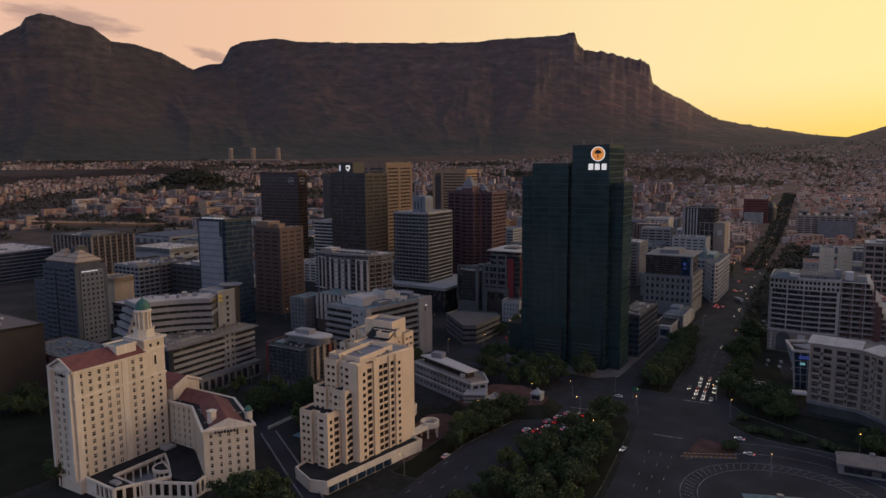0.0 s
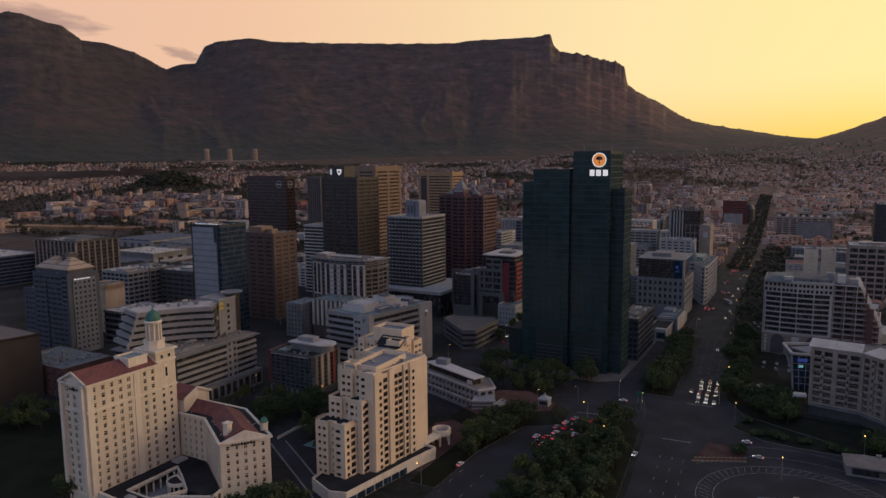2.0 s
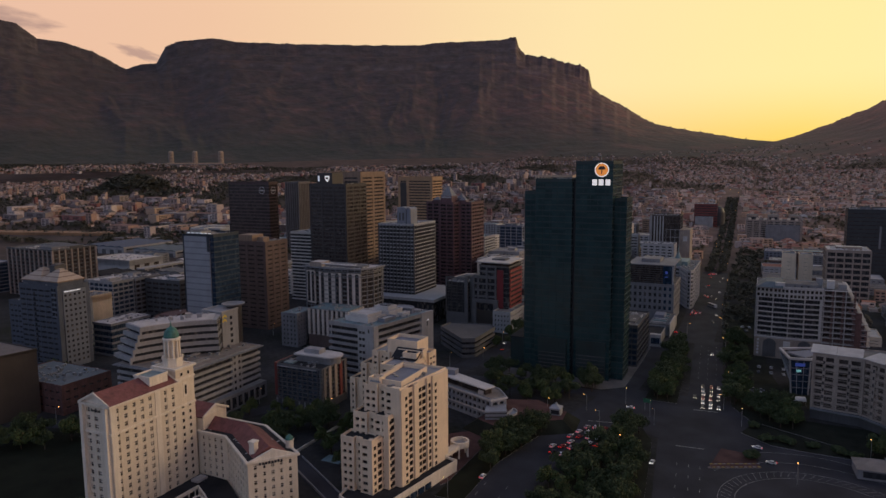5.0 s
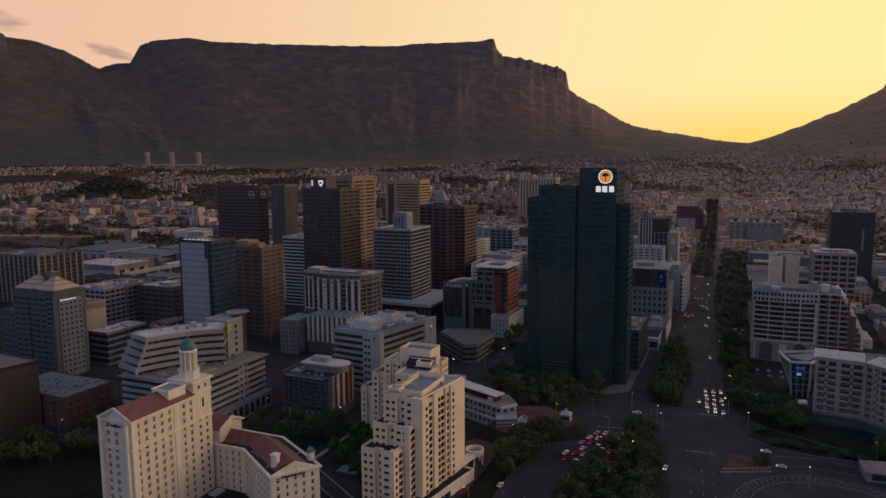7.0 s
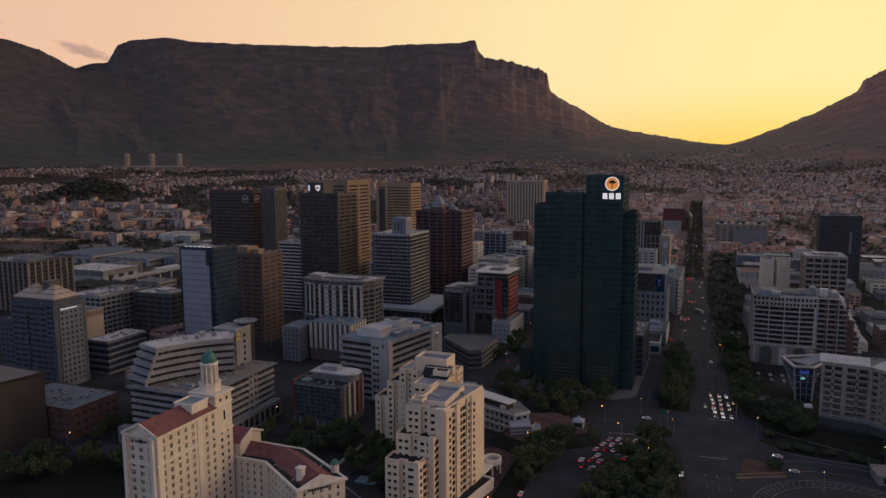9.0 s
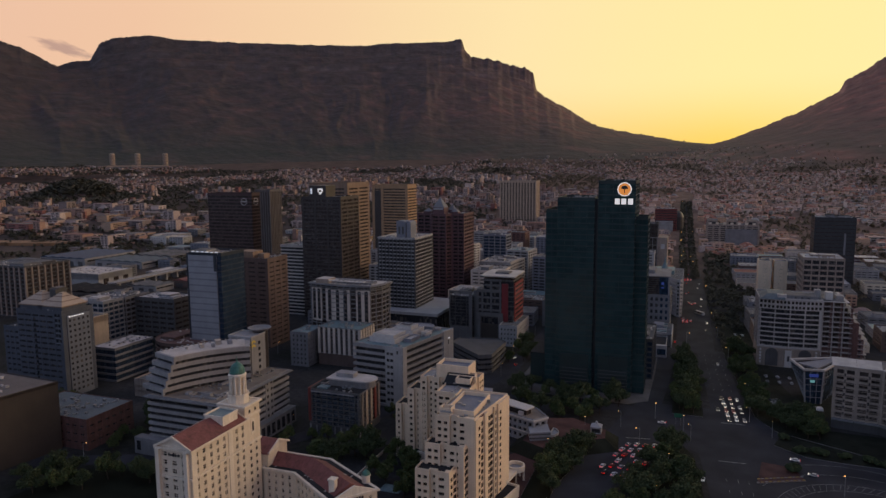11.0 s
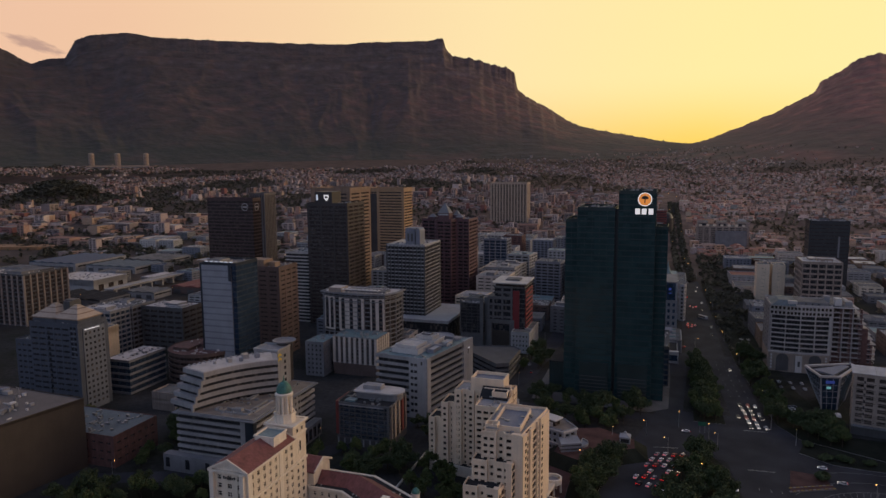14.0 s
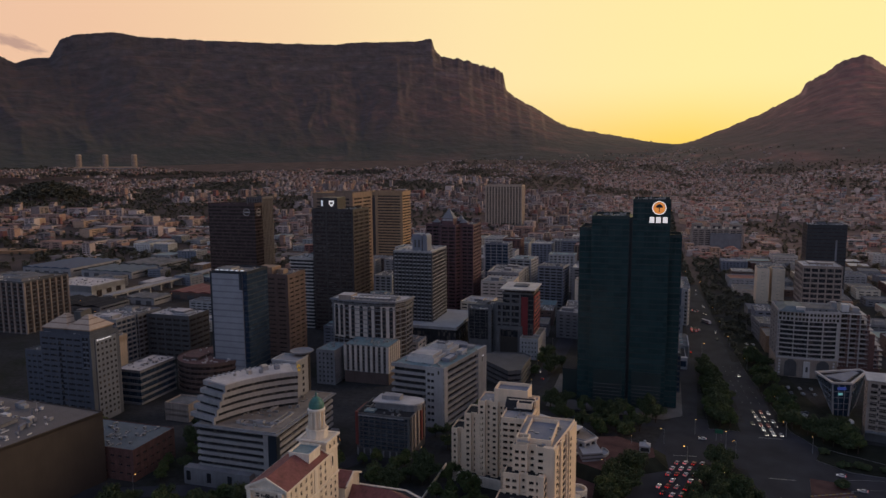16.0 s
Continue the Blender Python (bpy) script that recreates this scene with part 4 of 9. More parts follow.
    part("dome", lathe([(3.05, 67.1), (3.1, 67.8), (2.9, 69.0), (2.35, 70.2), (1.45, 71.1), (0.55, 71.6), (0.28, 72.1), (0.16, 73.2), (0.02, 74.2)], 24, 0.6, 21.1).mesh("dome", COPPER), e)
    # low back range beside the turret
    bk = rect(-8, 28, 9, 42)
    part("back_wall", Geo().prism(bk, -1, 31).mesh("back_wall", CREAM), e)
    gable(e, -8, 28, 9, 42, 31.3, 3.6, False)
    # bent wing: seven storeys
    wing = [(7, 27), (22.5, 27), (48.5, 10.3), (60.5, 25.3), (30, 43), (7, 43)]
    part("wing_base", Geo().prism(wing, -1, 5).mesh("wing_base", CREAM), e)
    block(e, wing, 5, 24.8, 6, CREAM, GLASSDULL, frac=0.44, deep=0.35, pier=(3.6, 2.25, CREAM), proud=0.04, roof=ROOFDARK, lip=0.4, bars=TRIM)
    part("cornice", Geo().ring(inset(wing, -0.8), 1.0, 24.6, 25.5).mesh("cornice", TRIM), e)
    inn = inset(wing, 2.6)
    g = Geo()
    r0, r1, r2 = (9, 35, 29.3), (26.5, 34.6, 29.3), (52.5, 18.6, 29.3)
    b = [(x, y, 25.4) for x, y in inn]
    g.face([b[0], b[1], r1, r0])
    g.face([b[1], b[2], r2, r1])
    g.face([b[2], b[3], r2])
    g.face([b[3], b[4], r1, r2])
    g.face([b[4], b[5], r0, r1])
    g.face([b[5], b[0], r0])
    part("wing_roof", g.mesh("wing_roof", TILE), e)
    ped = Geo()
    d = Vector((12, 15)).normalized()
    n = Vector((d.y, -d.x))
    a, c2 = Vector((48.5, 10.3)) + n * 0.3, Vector((60.5, 25.3)) + n * 0.3
    m2 = (a + c2) / 2
    for off in (0.0, -0.8):
        ped.face([(*(a + n * off), 25.2), (*(c2 + n * off), 25.2), (*(m2 + n * off), 29.0)])
    for p, q, zp, zq in ((a, m2, 25.2, 29.0), (m2, c2, 29.0, 25.2)):
        ped.face([(*p, zp), (*q, zq), (*(q - n * 0.8), zq), (*(p - n * 0.8), zp)])
    part("pediment", ped.mesh("pediment", TRIM), e)
    part("gutter_terrace", Geo().ring(inset(wing, 0.4), 2.4, 24.9, 25.3).mesh("gutter_terrace", ROOFDARK), e)
    part("chimney", Geo().box(44.5, 16, 25, 47, 18.5, 30.4).box(44.2, 15.7, 30.4, 47.3, 18.8, 30.9).mesh("chimney", TRIM), e)
    part("cupola", lathe([(1.6, 25), (1.6, 28.2), (1.9, 28.2), (1.9, 28.6)], 12, 54, 29).mesh("cupola", TRIM), e)
    part("cupola_dome", lathe([(1.7, 28.6), (1.4, 29.6), (0.7, 30.3), (0.1, 30.8)], 12, 54, 29).mesh("cupola_dome", COPPER), e)
    # entrance court: flat black roofs on white colonnades
    court = [(7.5, -14), (27, -15), (32, -5), (50, 4), (48.5, 10.3), (22.5, 27), (7.5, 27)]
    part("court_roof", Geo().prism([(7.5, -13.6), (15.5, -14), (15.5, 26.8), (7.5, 26.8)], 5.4, 6.0).mesh("court_roof", ROOFDARK), e)
    part("court_roof", Geo().prism([(15.5, -14), (26.6, -14.5), (30.0, -7.8), (15.5, -7.2)], 5.4, 6.0).mesh("court_roof", ROOFDARK), e)
    part("court_roof", Geo().prism([(15.5, 17), (24, 12), (36, 4), (44.5, 4.2), (47.5, 9.6), (22.5, 26.4), (15.5, 26.8)], 5.4, 6.0).mesh("court_roof", ROOFDARK), e)
    part("court_floor", Geo().prism(inset(court, 0.5), 0.05, 0.25).mesh("court_floor", PALE), e)
    # white walls with glazed bays, a coping on top
    for i in range(4):
        a, b, turn = edge_frame(court, i)
        length = (b - a).length
        part("court_coping", Geo().box(-0.2, -0.35, 5.9, length + 0.2, 0.7, 6.7).mesh("court_coping", TRIM), e, (a.x, a.y, 0), turn)
        part("court_plinth", Geo().box(0, -0.1, -1, length, 0.6, 0.9).mesh("court_plinth", TRIM), e, (a.x, a.y, 0), turn)
        part("court_glazing", Geo().box(0.3, 1.2, 0.3, length - 0.3, 1.4, 5.6).mesh("court_glazing", GLASSDULL), e, (a.x, a.y, 0), turn)
        n = max(2, int(length / 3.0))
        post = Geo().box(-0.55, -0.05, 0.8, 0.55, 0.6, 6.0).mesh("court_pilaster", TRIM)
        for k in range(n + 1):
            p = a.lerp(b, min(max(k / n, 0.04), 0.96))
            part("court_pilaster", post, e, (p.x, p.y, 0), turn)
    part("court_wall", Geo().prism([(7.5, -14.0), (15, -14.4), (15, -13.9), (7.5, -13.5)], -1, 6.2).mesh("court_wall", TRIM), e)
    inner = [(15.5, -7.2), (30.0, -7.8), (36, 4), (24, 12), (15.5, 17)]
    col2 = lathe([(0.5, 0.2), (0.42, 0.6), (0.36, 5.0), (0.5, 5.5)], 8).mesh("court_column", TRIM)
    for (ax, ay), (bx, by) in zip(inner, inner[1:] + inner[:1]):
        length, turn = math.hypot(bx - ax, by - ay), math.degrees(math.atan2(by - ay, bx - ax))
        part("court_fascia", Geo().box(0, -0.3, 5.2, length, 0.3, 6.5).mesh("court_fascia", TRIM), e, (ax, ay, 0), turn)
        n = max(1, int(length / 3.2))
        for k in range(n):
            part("court_column", col2, e, (ax + (bx - ax) * (k + 0.5) / n, ay + (by - ay) * (k + 0.5) / n, 0))
    # half-round bay into the court
    bay = circle(26.5, 8.5, 4.6, 14, 150, 345)
    part("court_bay_roof", Geo().prism(bay, 5.5, 6.1).mesh("court_bay_roof", ROOFDARK), e)
    part("court_bay_fascia", Geo().ring(inset(bay, -0.3), 0.6, 5.2, 6.6).mesh("court_bay_fascia", TRIM), e)
    part("court_bay_glazing", Geo().prism(circle(26.5, 8.5, 3.6, 14, 150, 345), 0.3, 5.4).mesh("court_bay_glazing", GLASSDULL), e)
    for k in range(8):
        a = radians(155 + k * 27)
        part("court_column", col2, e, (26.5 + 4.2 * math.cos(a), 8.5 + 4.2 * math.sin(a), 0))
    part("court_skylight", Geo().box(9.5, 19, 6.0, 13.5, 24.5, 7.0).mesh("court_skylight", ROOFPALE), e)
    part("court_hatch", Geo().box(20, -12, 6.0, 24.5, -9.6, 6.9).mesh("court_hatch", PALE), e)
    # unreadable name signs
    n2 = Vector((15, -12)).normalized()
    for i in range(8):
        p = Vector((48.5, 10.3)).lerp(Vector((60.5, 25.3)), 0.24 + 0.062 * i) + n2 * 0.4
        part("sign_bar", Geo().box(-0.35, -0.12, 0, 0.35, 0.1, 0.8 if i % 3 else 1.1).mesh("sign_bar", BLACK), e, (p.x, p.y, 23.4), 51.3)
    for i in range(7):
        part("sign_bar", Geo().box(0, 0, 0, 0.5, 0.12, 0.7 if i % 3 else 1.0).mesh("sign_bar", BLACK), e, (-2.4 + i * 0.75, -16.25, 47.0))
    return e


def notched(x0, y0, x1, y1, south=(), east=(), deep=1.6):
    """A rectangle with balcony recesses: (start, end) along its south and its east side."""
    p = [(x0, y0)]
    for a, b in south:
        p += [(x0 + a, y0), (x0 + a, y0 + deep), (x0 + b, y0 + deep), (x0 + b, y0)]
    p.append((x1, y0))
    for a, b in east:
        p += [(x1, y0 + a), (x1 - deep, y0 + a), (x1 - deep, y0 + b), (x1, y0 + b)]
    return p + [(x1, y1), (x0, y1)]


def stepped_hotel():
    e = thing("hotel", "peach rendered stepped hotel tower with small square windows and flat roofs", "hotel", (-178, 245, 0))
    masses = [  # footprint, height, floors
        (notched(-14.2, -37.0, 0.6, -29.0, [(6.2, 9.2)]), 26.6, 8),
        (notched(-12.4, -30.0, 4.4, -22.0, [(6.6, 9.8)]), 35.0, 11),
        ([(-9.4, -26), (-3, -26), (-3, -24.4), (0.4, -24.4), (0.4, -26), (7.6, -26), (12.6, 9), (-9.4, 9)], 46.0, 15),
        (rect(-22.0, 9.0, -8.0, 28.0), 43.5, 14),
        (notched(-38.0, 28.0, -9.0, 43.0, [(3.6, 6.6), (10.2, 13.2)], [(4, 7)]), 43.5, 14),
        (notched(-45.4, 28.6, -36.0, 42.0, [(3.6, 6.2)]), 36.0, 11),
        (notched(-52.4, 29.0, -45.0, 41.0, [(3.2, 5.4)]), 27.2, 8)]
    for n, (p, h, fl) in enumerate(masses):
        part("base_wall", Geo().prism(p, -1, 3.4).mesh("base_wall", PEACH), e)
        block(e, p, 3.4, h, fl - 1, PEACH, GLASSDULL, frac=0.50, deep=0.6, pier=(3.3, 1.0, PEACH), proud=0.04, roof=ROOFDARK if n < 2 or n > 4 else PALE, lip=1.1)
    # sunny side: solid wall with window and balcony columns
    small = Geo().box(-0.05, -0.7, 0, 0.09, 0.7, 1.5).mesh("window_pane", GLASSDULL)
    deepw = Geo().box(-0.05, -1.2, 0, 0.09, 1.2, 2.15).mesh("balcony_opening", GLASSDULL)
    rail = Geo().box(-0.1, -1.3, 0, 0.45, 1.3, 0.62).mesh("balcony_rail", PEACH)
    for (ax, ay), (bx, by), top, fl, cols in (((7.6, -26.0), (12.6, 9.0), 46.0, 13, ((3.4, 0), (7.4, 1), (14.2, 1), (17.2, 1), (21.2, 1), (25.2, 0))), ((4.4, -30.0), (5.0, -26.0), 35.0, 10, ((0.9, 0), (2.9, 1))), ((0.6, -37.0), (1.6, -30.0), 26.6, 7, ((1.8, 0), (4.8, 1)))):
        d = Vector((bx - ax, by - ay)).normalized()
        n, turn = Vector((d.y, -d.x)) * 0.12, math.degrees(math.atan2(d.y, d.x)) - 90
        a, b = Vector((ax, ay)), Vector((bx, by))
        part("east_wall", Geo().prism([tuple(a - n), tuple(a + n), tuple(b + n), tuple(b - n)], 3.4, top + 0.4).mesh("east_wall", PEACH), e)
        for i in range(fl):
            for u, wide in cols:
                p, z = a + d * u + n * (1 if wide or fl <= 10 else 8.0), 5.0 + i * 3.02
                part("balcony_opening" if wide else "window_pane", deepw if wide else small, e, (p.x, p.y, z), turn)
                if wide:
                    part("balcony_rail", rail, e, (p.x, p.y, z - 0.3), turn)
        if fl > 10:
            for u0, u1 in ((0, 5.2), (9.3, 12.4), (18.7, 19.7), (23.0, 35.2)):
                p = a + d * u0
                part("wall_pier", Geo().box(-0.2, 0, 3.4, 0.95, u1 - u0, top + 0.3).mesh("wall_pier", PEACH), e, (p.x, p.y, 0), turn)
    # bare corner wall and ribs
    for x0, y0, x1, y1, h in ((3.6, -26.4, 8.0, -24.2, 47), (-1.4, -37.3, 0.9, -34.6, 27.6), (2.2, -30.3, 4.7, -27.6, 36)):
        part("wall_rib", Geo().box(x0, y0, 3.4, x1, y1, h).mesh("wall_rib", PEACH), e)
    # roof rooms with open tops
    for x0, y0, x1, y1, z0, z1, wall in ((-6, -22, 6.4, 2, 46, 48.6, PEACH), (-30, 30, -13, 42, 43.5, 51, PEACH), (-17, 22, -9.4, 33, 43.5, 47.4, PEACH), (-8.4, -24, -3, -19, 46, 49.4, PEACH)):
        p = rect(x0, y0, x1, y1)
        part("roof_room", Geo().ring(p, 0.5, z0 - 0.1, z1).mesh("roof_room", wall), e)
        part("roof_deck", Geo().prism(inset(p, 0.5), z0, z1 - 1.6).mesh("roof_deck", BLUEGREY), e)
    part("slanted_roof", Geo().box(-22, 26.5, 43.4, -8, 28, 47.5).mesh("slanted_roof", PEACH), e)
    g = Geo()
    g.face([(-23, 21, 44.2), (-9, 21, 44.2), (-9, 28, 48.0), (-23, 28, 48.0)])
    g.face([(-23, 28, 47.6), (-9, 28, 47.6), (-9, 21, 43.8), (-23, 21, 43.8)])
    part("slanted_roof", g.mesh("slanted_roof", ROOFDARK), e)
    # sign: unreadable lit letters as bars
    for i in range(9):
        part("sign_bar", Geo().box(0, 0, 0, 0.15, 0.5, 1.0 if i % 2 else 0.8).mesh("sign_bar", MAROON), e, (8.35 + i * 0.12, -21.5 + i * 0.85, 45.6), -8)
        part("sign_bar", Geo().box(0, 0, 0, 0.5, 0.15, 0.9 if i % 2 else 0.7).mesh("sign_bar", WHITE), e, (-7.6 + i * 0.6, -24.3, 47.6))
    # ramp between low white walls
    d = Vector((70, -44.5)).normalized()
    for off, top in ((-3.6, 1.1), (0, 0.3), (3.6, 1.1)):
        p, q = Vector((-56, -14)) + Vector((-d.y, d.x)) * off, Vector((14, -58.5)) + Vector((-d.y, d.x)) * off
        w = 0.16 if off else 3.4
        n = Vector((-d.y, d.x)) * w
        g = Geo().prism([tuple(p - n), tuple(q - n), tuple(q + n), tuple(p + n)], -1, top)
        part("ramp_wall" if off else "ramp_deck", g.mesh("ramp_wall", PALE if off else ASPHALT), e)
    part("garden_wall", Geo().box(-60.2, -10, -1, -59.8, 44, 1.5).mesh("garden_wall", TRIM), e)
    part("garden_pool", Geo().box(-44, -10, -0.5, -34, -3, 0.3).mesh("garden_pool", ROOFTEAL), e)
    # podium
    pod = [(-11, -44), (2, -50), (9, -48), (16, -8), (19, 6), (10, 8), (-2, 26), (-8, 44), (-52, 44), (-52, 28), (-18, 22)]
    part("podium", Geo().prism(pod, -1, 4.6, 0, 1).mesh("podium", TRIM, ROOFDARK), e)
    part("podium_parapet", Geo().ring(inset(pod, -0.15), 0.5, 3.0, 5.6).mesh("podium_parapet", TRIM), e)
    pane = Geo().box(-2.1, -0.1, 0, 2.1, 0.1, 2.6).mesh("shop_pane", GLASSBLUE)
    for i in range(7):
        part("shop_pane", pane, e, (9.6 + 0.175 * (i * 5 + 2) , -45.4 + i * 5, 0.5), 80)
    # ring-shaped porte-cochere
    part("canopy_ring", Geo().ring(circle(13.2, 22.5, 4.5, 28), 0.9, 5.0, 7.6).mesh("canopy_ring", TRIM), e)
    part("canopy_deck", Geo().prism(circle(13.2, 22.5, 3.6, 28), 5.4, 6.0).mesh("canopy_deck", PALE), e)
    part("canopy_bridge", Geo().prism([(10.5, 6), (13.4, 6), (15.0, 18.3), (10.8, 19)], 5.0, 6.6).mesh("canopy_bridge", TRIM), e)
    leg = lathe([(0.5, -0.2), (0.45, 5.1)], 10).mesh("canopy_column", TRIM)
    for a in range(0, 360, 72):
        part("canopy_column", leg, e, (13.2 + 4.0 * math.cos(radians(a)), 22.5 + 4.0 * math.sin(radians(a)), 0))
    return e


def glass_tower():
    e = thing("skyscraper", "tall teal-black glass skyscraper with a lit round sign", "skyscraper", (-148, 428, 0))
    for x0, y0, x1, y1, h, fl, wall in ((-33, -17, -25, 14, 119.5, 32, GLASSTEAL), (-25, -19.5, -0.9, 16, 127.6, 34, GLASSTEAL), (1.1, -18.5, 24.4, 12, 138.6, 37, GLASSTEAL), (24.4, -13, 32.2, 6, 115.5, 31, GLASSTEAL)):
        block(e, rect(x0, y0, x1, y1), 0, h, fl, BLACKTEAL, wall, frac=0.20, deep=0.10, pier=(4.5, 0.2, BLACKTEAL), proud=0.03, roof=ROOFDARK, lip=1.4, plant=0)
    part("recess", Geo().box(-0.95, -16.5, 0, 1.15, 10, 128).mesh("recess", BLACK), e)
    part("podium_roof", Geo().box(-43.2, -15.2, 21.8, -33, 16.2, 22.3).mesh("podium_roof", ROOFDARK), e)
    part("podium", Geo().box(-43, -15, -1, -33, 16, 21.8).box(-22, -20.4, -1, -3, -19.4, 25).box(3, -19.4, -1, 22, -18.4, 25).mesh("podium", BLACKTEAL), e)
    for i in range(6):
        part("podium_louvre", Geo().box(-21.5, -20.7, 0, -3.5, -20.3, 0.5).mesh("podium_louvre", DARKGREY), e, (0, 0, 3 + i * 2.4))
        part("podium_louvre", Geo().box(3.5, -19.7, 0, 21.5, -19.3, 0.5).mesh("podium_louvre", DARKGREY), e, (0, 0, 3 + i * 2.4))
    # round emblem and three plain bars
    part("sign_ring", Geo().ring(circle(0, 0, 4.4, 40), 0.55, 0, 0.3).mesh("sign_ring", SIGNW), e).matrix_basis = pose(17.4, -18.7, 135.0 - 0.6, 90, 0, 0)
    part("sign_disc", Geo().prism(circle(0, 0, 3.9, 36), 0, 0.22).mesh("sign_disc", SIGNO), e).matrix_basis = pose(17.4, -18.7, 134.4, 90, 0, 0)
    crown = Geo().prism(circle(0, 0, 2.2, 16, 0, 180) , 0, 0.28).box(-0.3, -2.6, 0, 0.3, 0.2, 0.28)
    part("sign_tree_shape", crown.mesh("sign_tree_shape", BLACK), e).matrix_basis = pose(17.4, -18.75, 134.6, 90, 0, 0)
    for x in (11.6, 15.6, 19.8):
        part("sign_bar", Geo().box(0, -0.3, 0.2, 2.9, 0, 3.9).mesh("sign_bar", SIGNW), e, (x, -18.6, 124.6))
    for x, y in ((4, -6), (20, 0), (12, 4)):
        part("mast", lathe([(0.18, 138), (0.08, 144)], 6, x, y).mesh("mast", STEEL), e)
    return e


domed_hotel()
stepped_hotel()
glass_tower()

DARKBLUE = paint("dark_blue_panel", (0.022, 0.030, 0.044), 0.35, 0.3, 0.1, 0.1)
HERO = []  # footprints kept clear of the smaller blocks


def hero(name, label, x0, y0, x1, y1, h, floors, wall, glass, **kw):
    HERO.append((x0, y0, x1, y1))
    return tower(name, label, rect(x0, y0, x1, y1), h, floors, wall, glass, **kw)


def red_frame_block():
    e = hero("apartment_building", "grey balconied apartment block with a dark red corner", -291, 288.5, -258.5, 314, 24, 8, MIDGREY, GLASSBLUE, base=4.0, basewall=DARKGREY, frac=0.14, deep=1.6, pier=(3.6, 0.25, MIDGREY), proud=-0.5, roof=ROOFDARK, category="apartment building")
    part("red_fin", Geo().box(-16.6, -13.1, 6, -14.9, -12.2, 25.4).mesh("red_fin", REDWALL), e)
    part("red_fin", Geo().box(-16.9, -12.4, 6, -16.2, 4, 25.2).mesh("red_fin", REDWALL), e)
    for y, mat in ((-11.6, FINGREY), (-6.4, BEIGE), (-0.6, BEIGE), (4.6, REDWALL), (9.2, FINGREY)):
        part("side_fin", Geo().box(15.9, y, 5, 16.8, y + 2.4, 24.6).mesh("side_fin", mat), e)
    part("roof_beam", Geo().box(-14.8, -13.1, 23.2, 12.4, -12.5, 23.8).mesh("roof_beam", PALE), e)
    rail = Geo().box(-14.6, -12.95, 0, 15.6, -12.8, 0.12).mesh("balcony_rail", GREY)
    for i in range(7):
        part("balcony_rail", rail, e, (0, 0, 5.6 + i * 2.5))
    pent = rect(-9, -2, 12, 9) [:2] + circle(12, 3.5, 5.5, 9, -90, 90)[1:-1] + [(12, 9), (-9, 9)]
    part("penthouse", Geo().prism(pent, 24, 28).mesh("penthouse", GREY), e)
    part("penthouse_roof", Geo().prism(inset(pent, -1.2), 28, 28.8, 0).mesh("penthouse_roof", ROOFPALE), e)
    part("plant_room", Geo().box(-6, 1, 28.8, 5, 7, 31.2).mesh("plant_room", PALE), e)
    part("pool", Geo().box(-13, -9, 24, -7, -4, 24.9).mesh("pool", ROOFTEAL), e)
    leg = Geo().box(-0.4, -0.4, -0.5, 0.4, 0.4, 4.1).mesh("stilt", PALE)
    for i in range(9):
        part("stilt", leg, e, (-15.5 + i * 3.9, -12.6, 0))


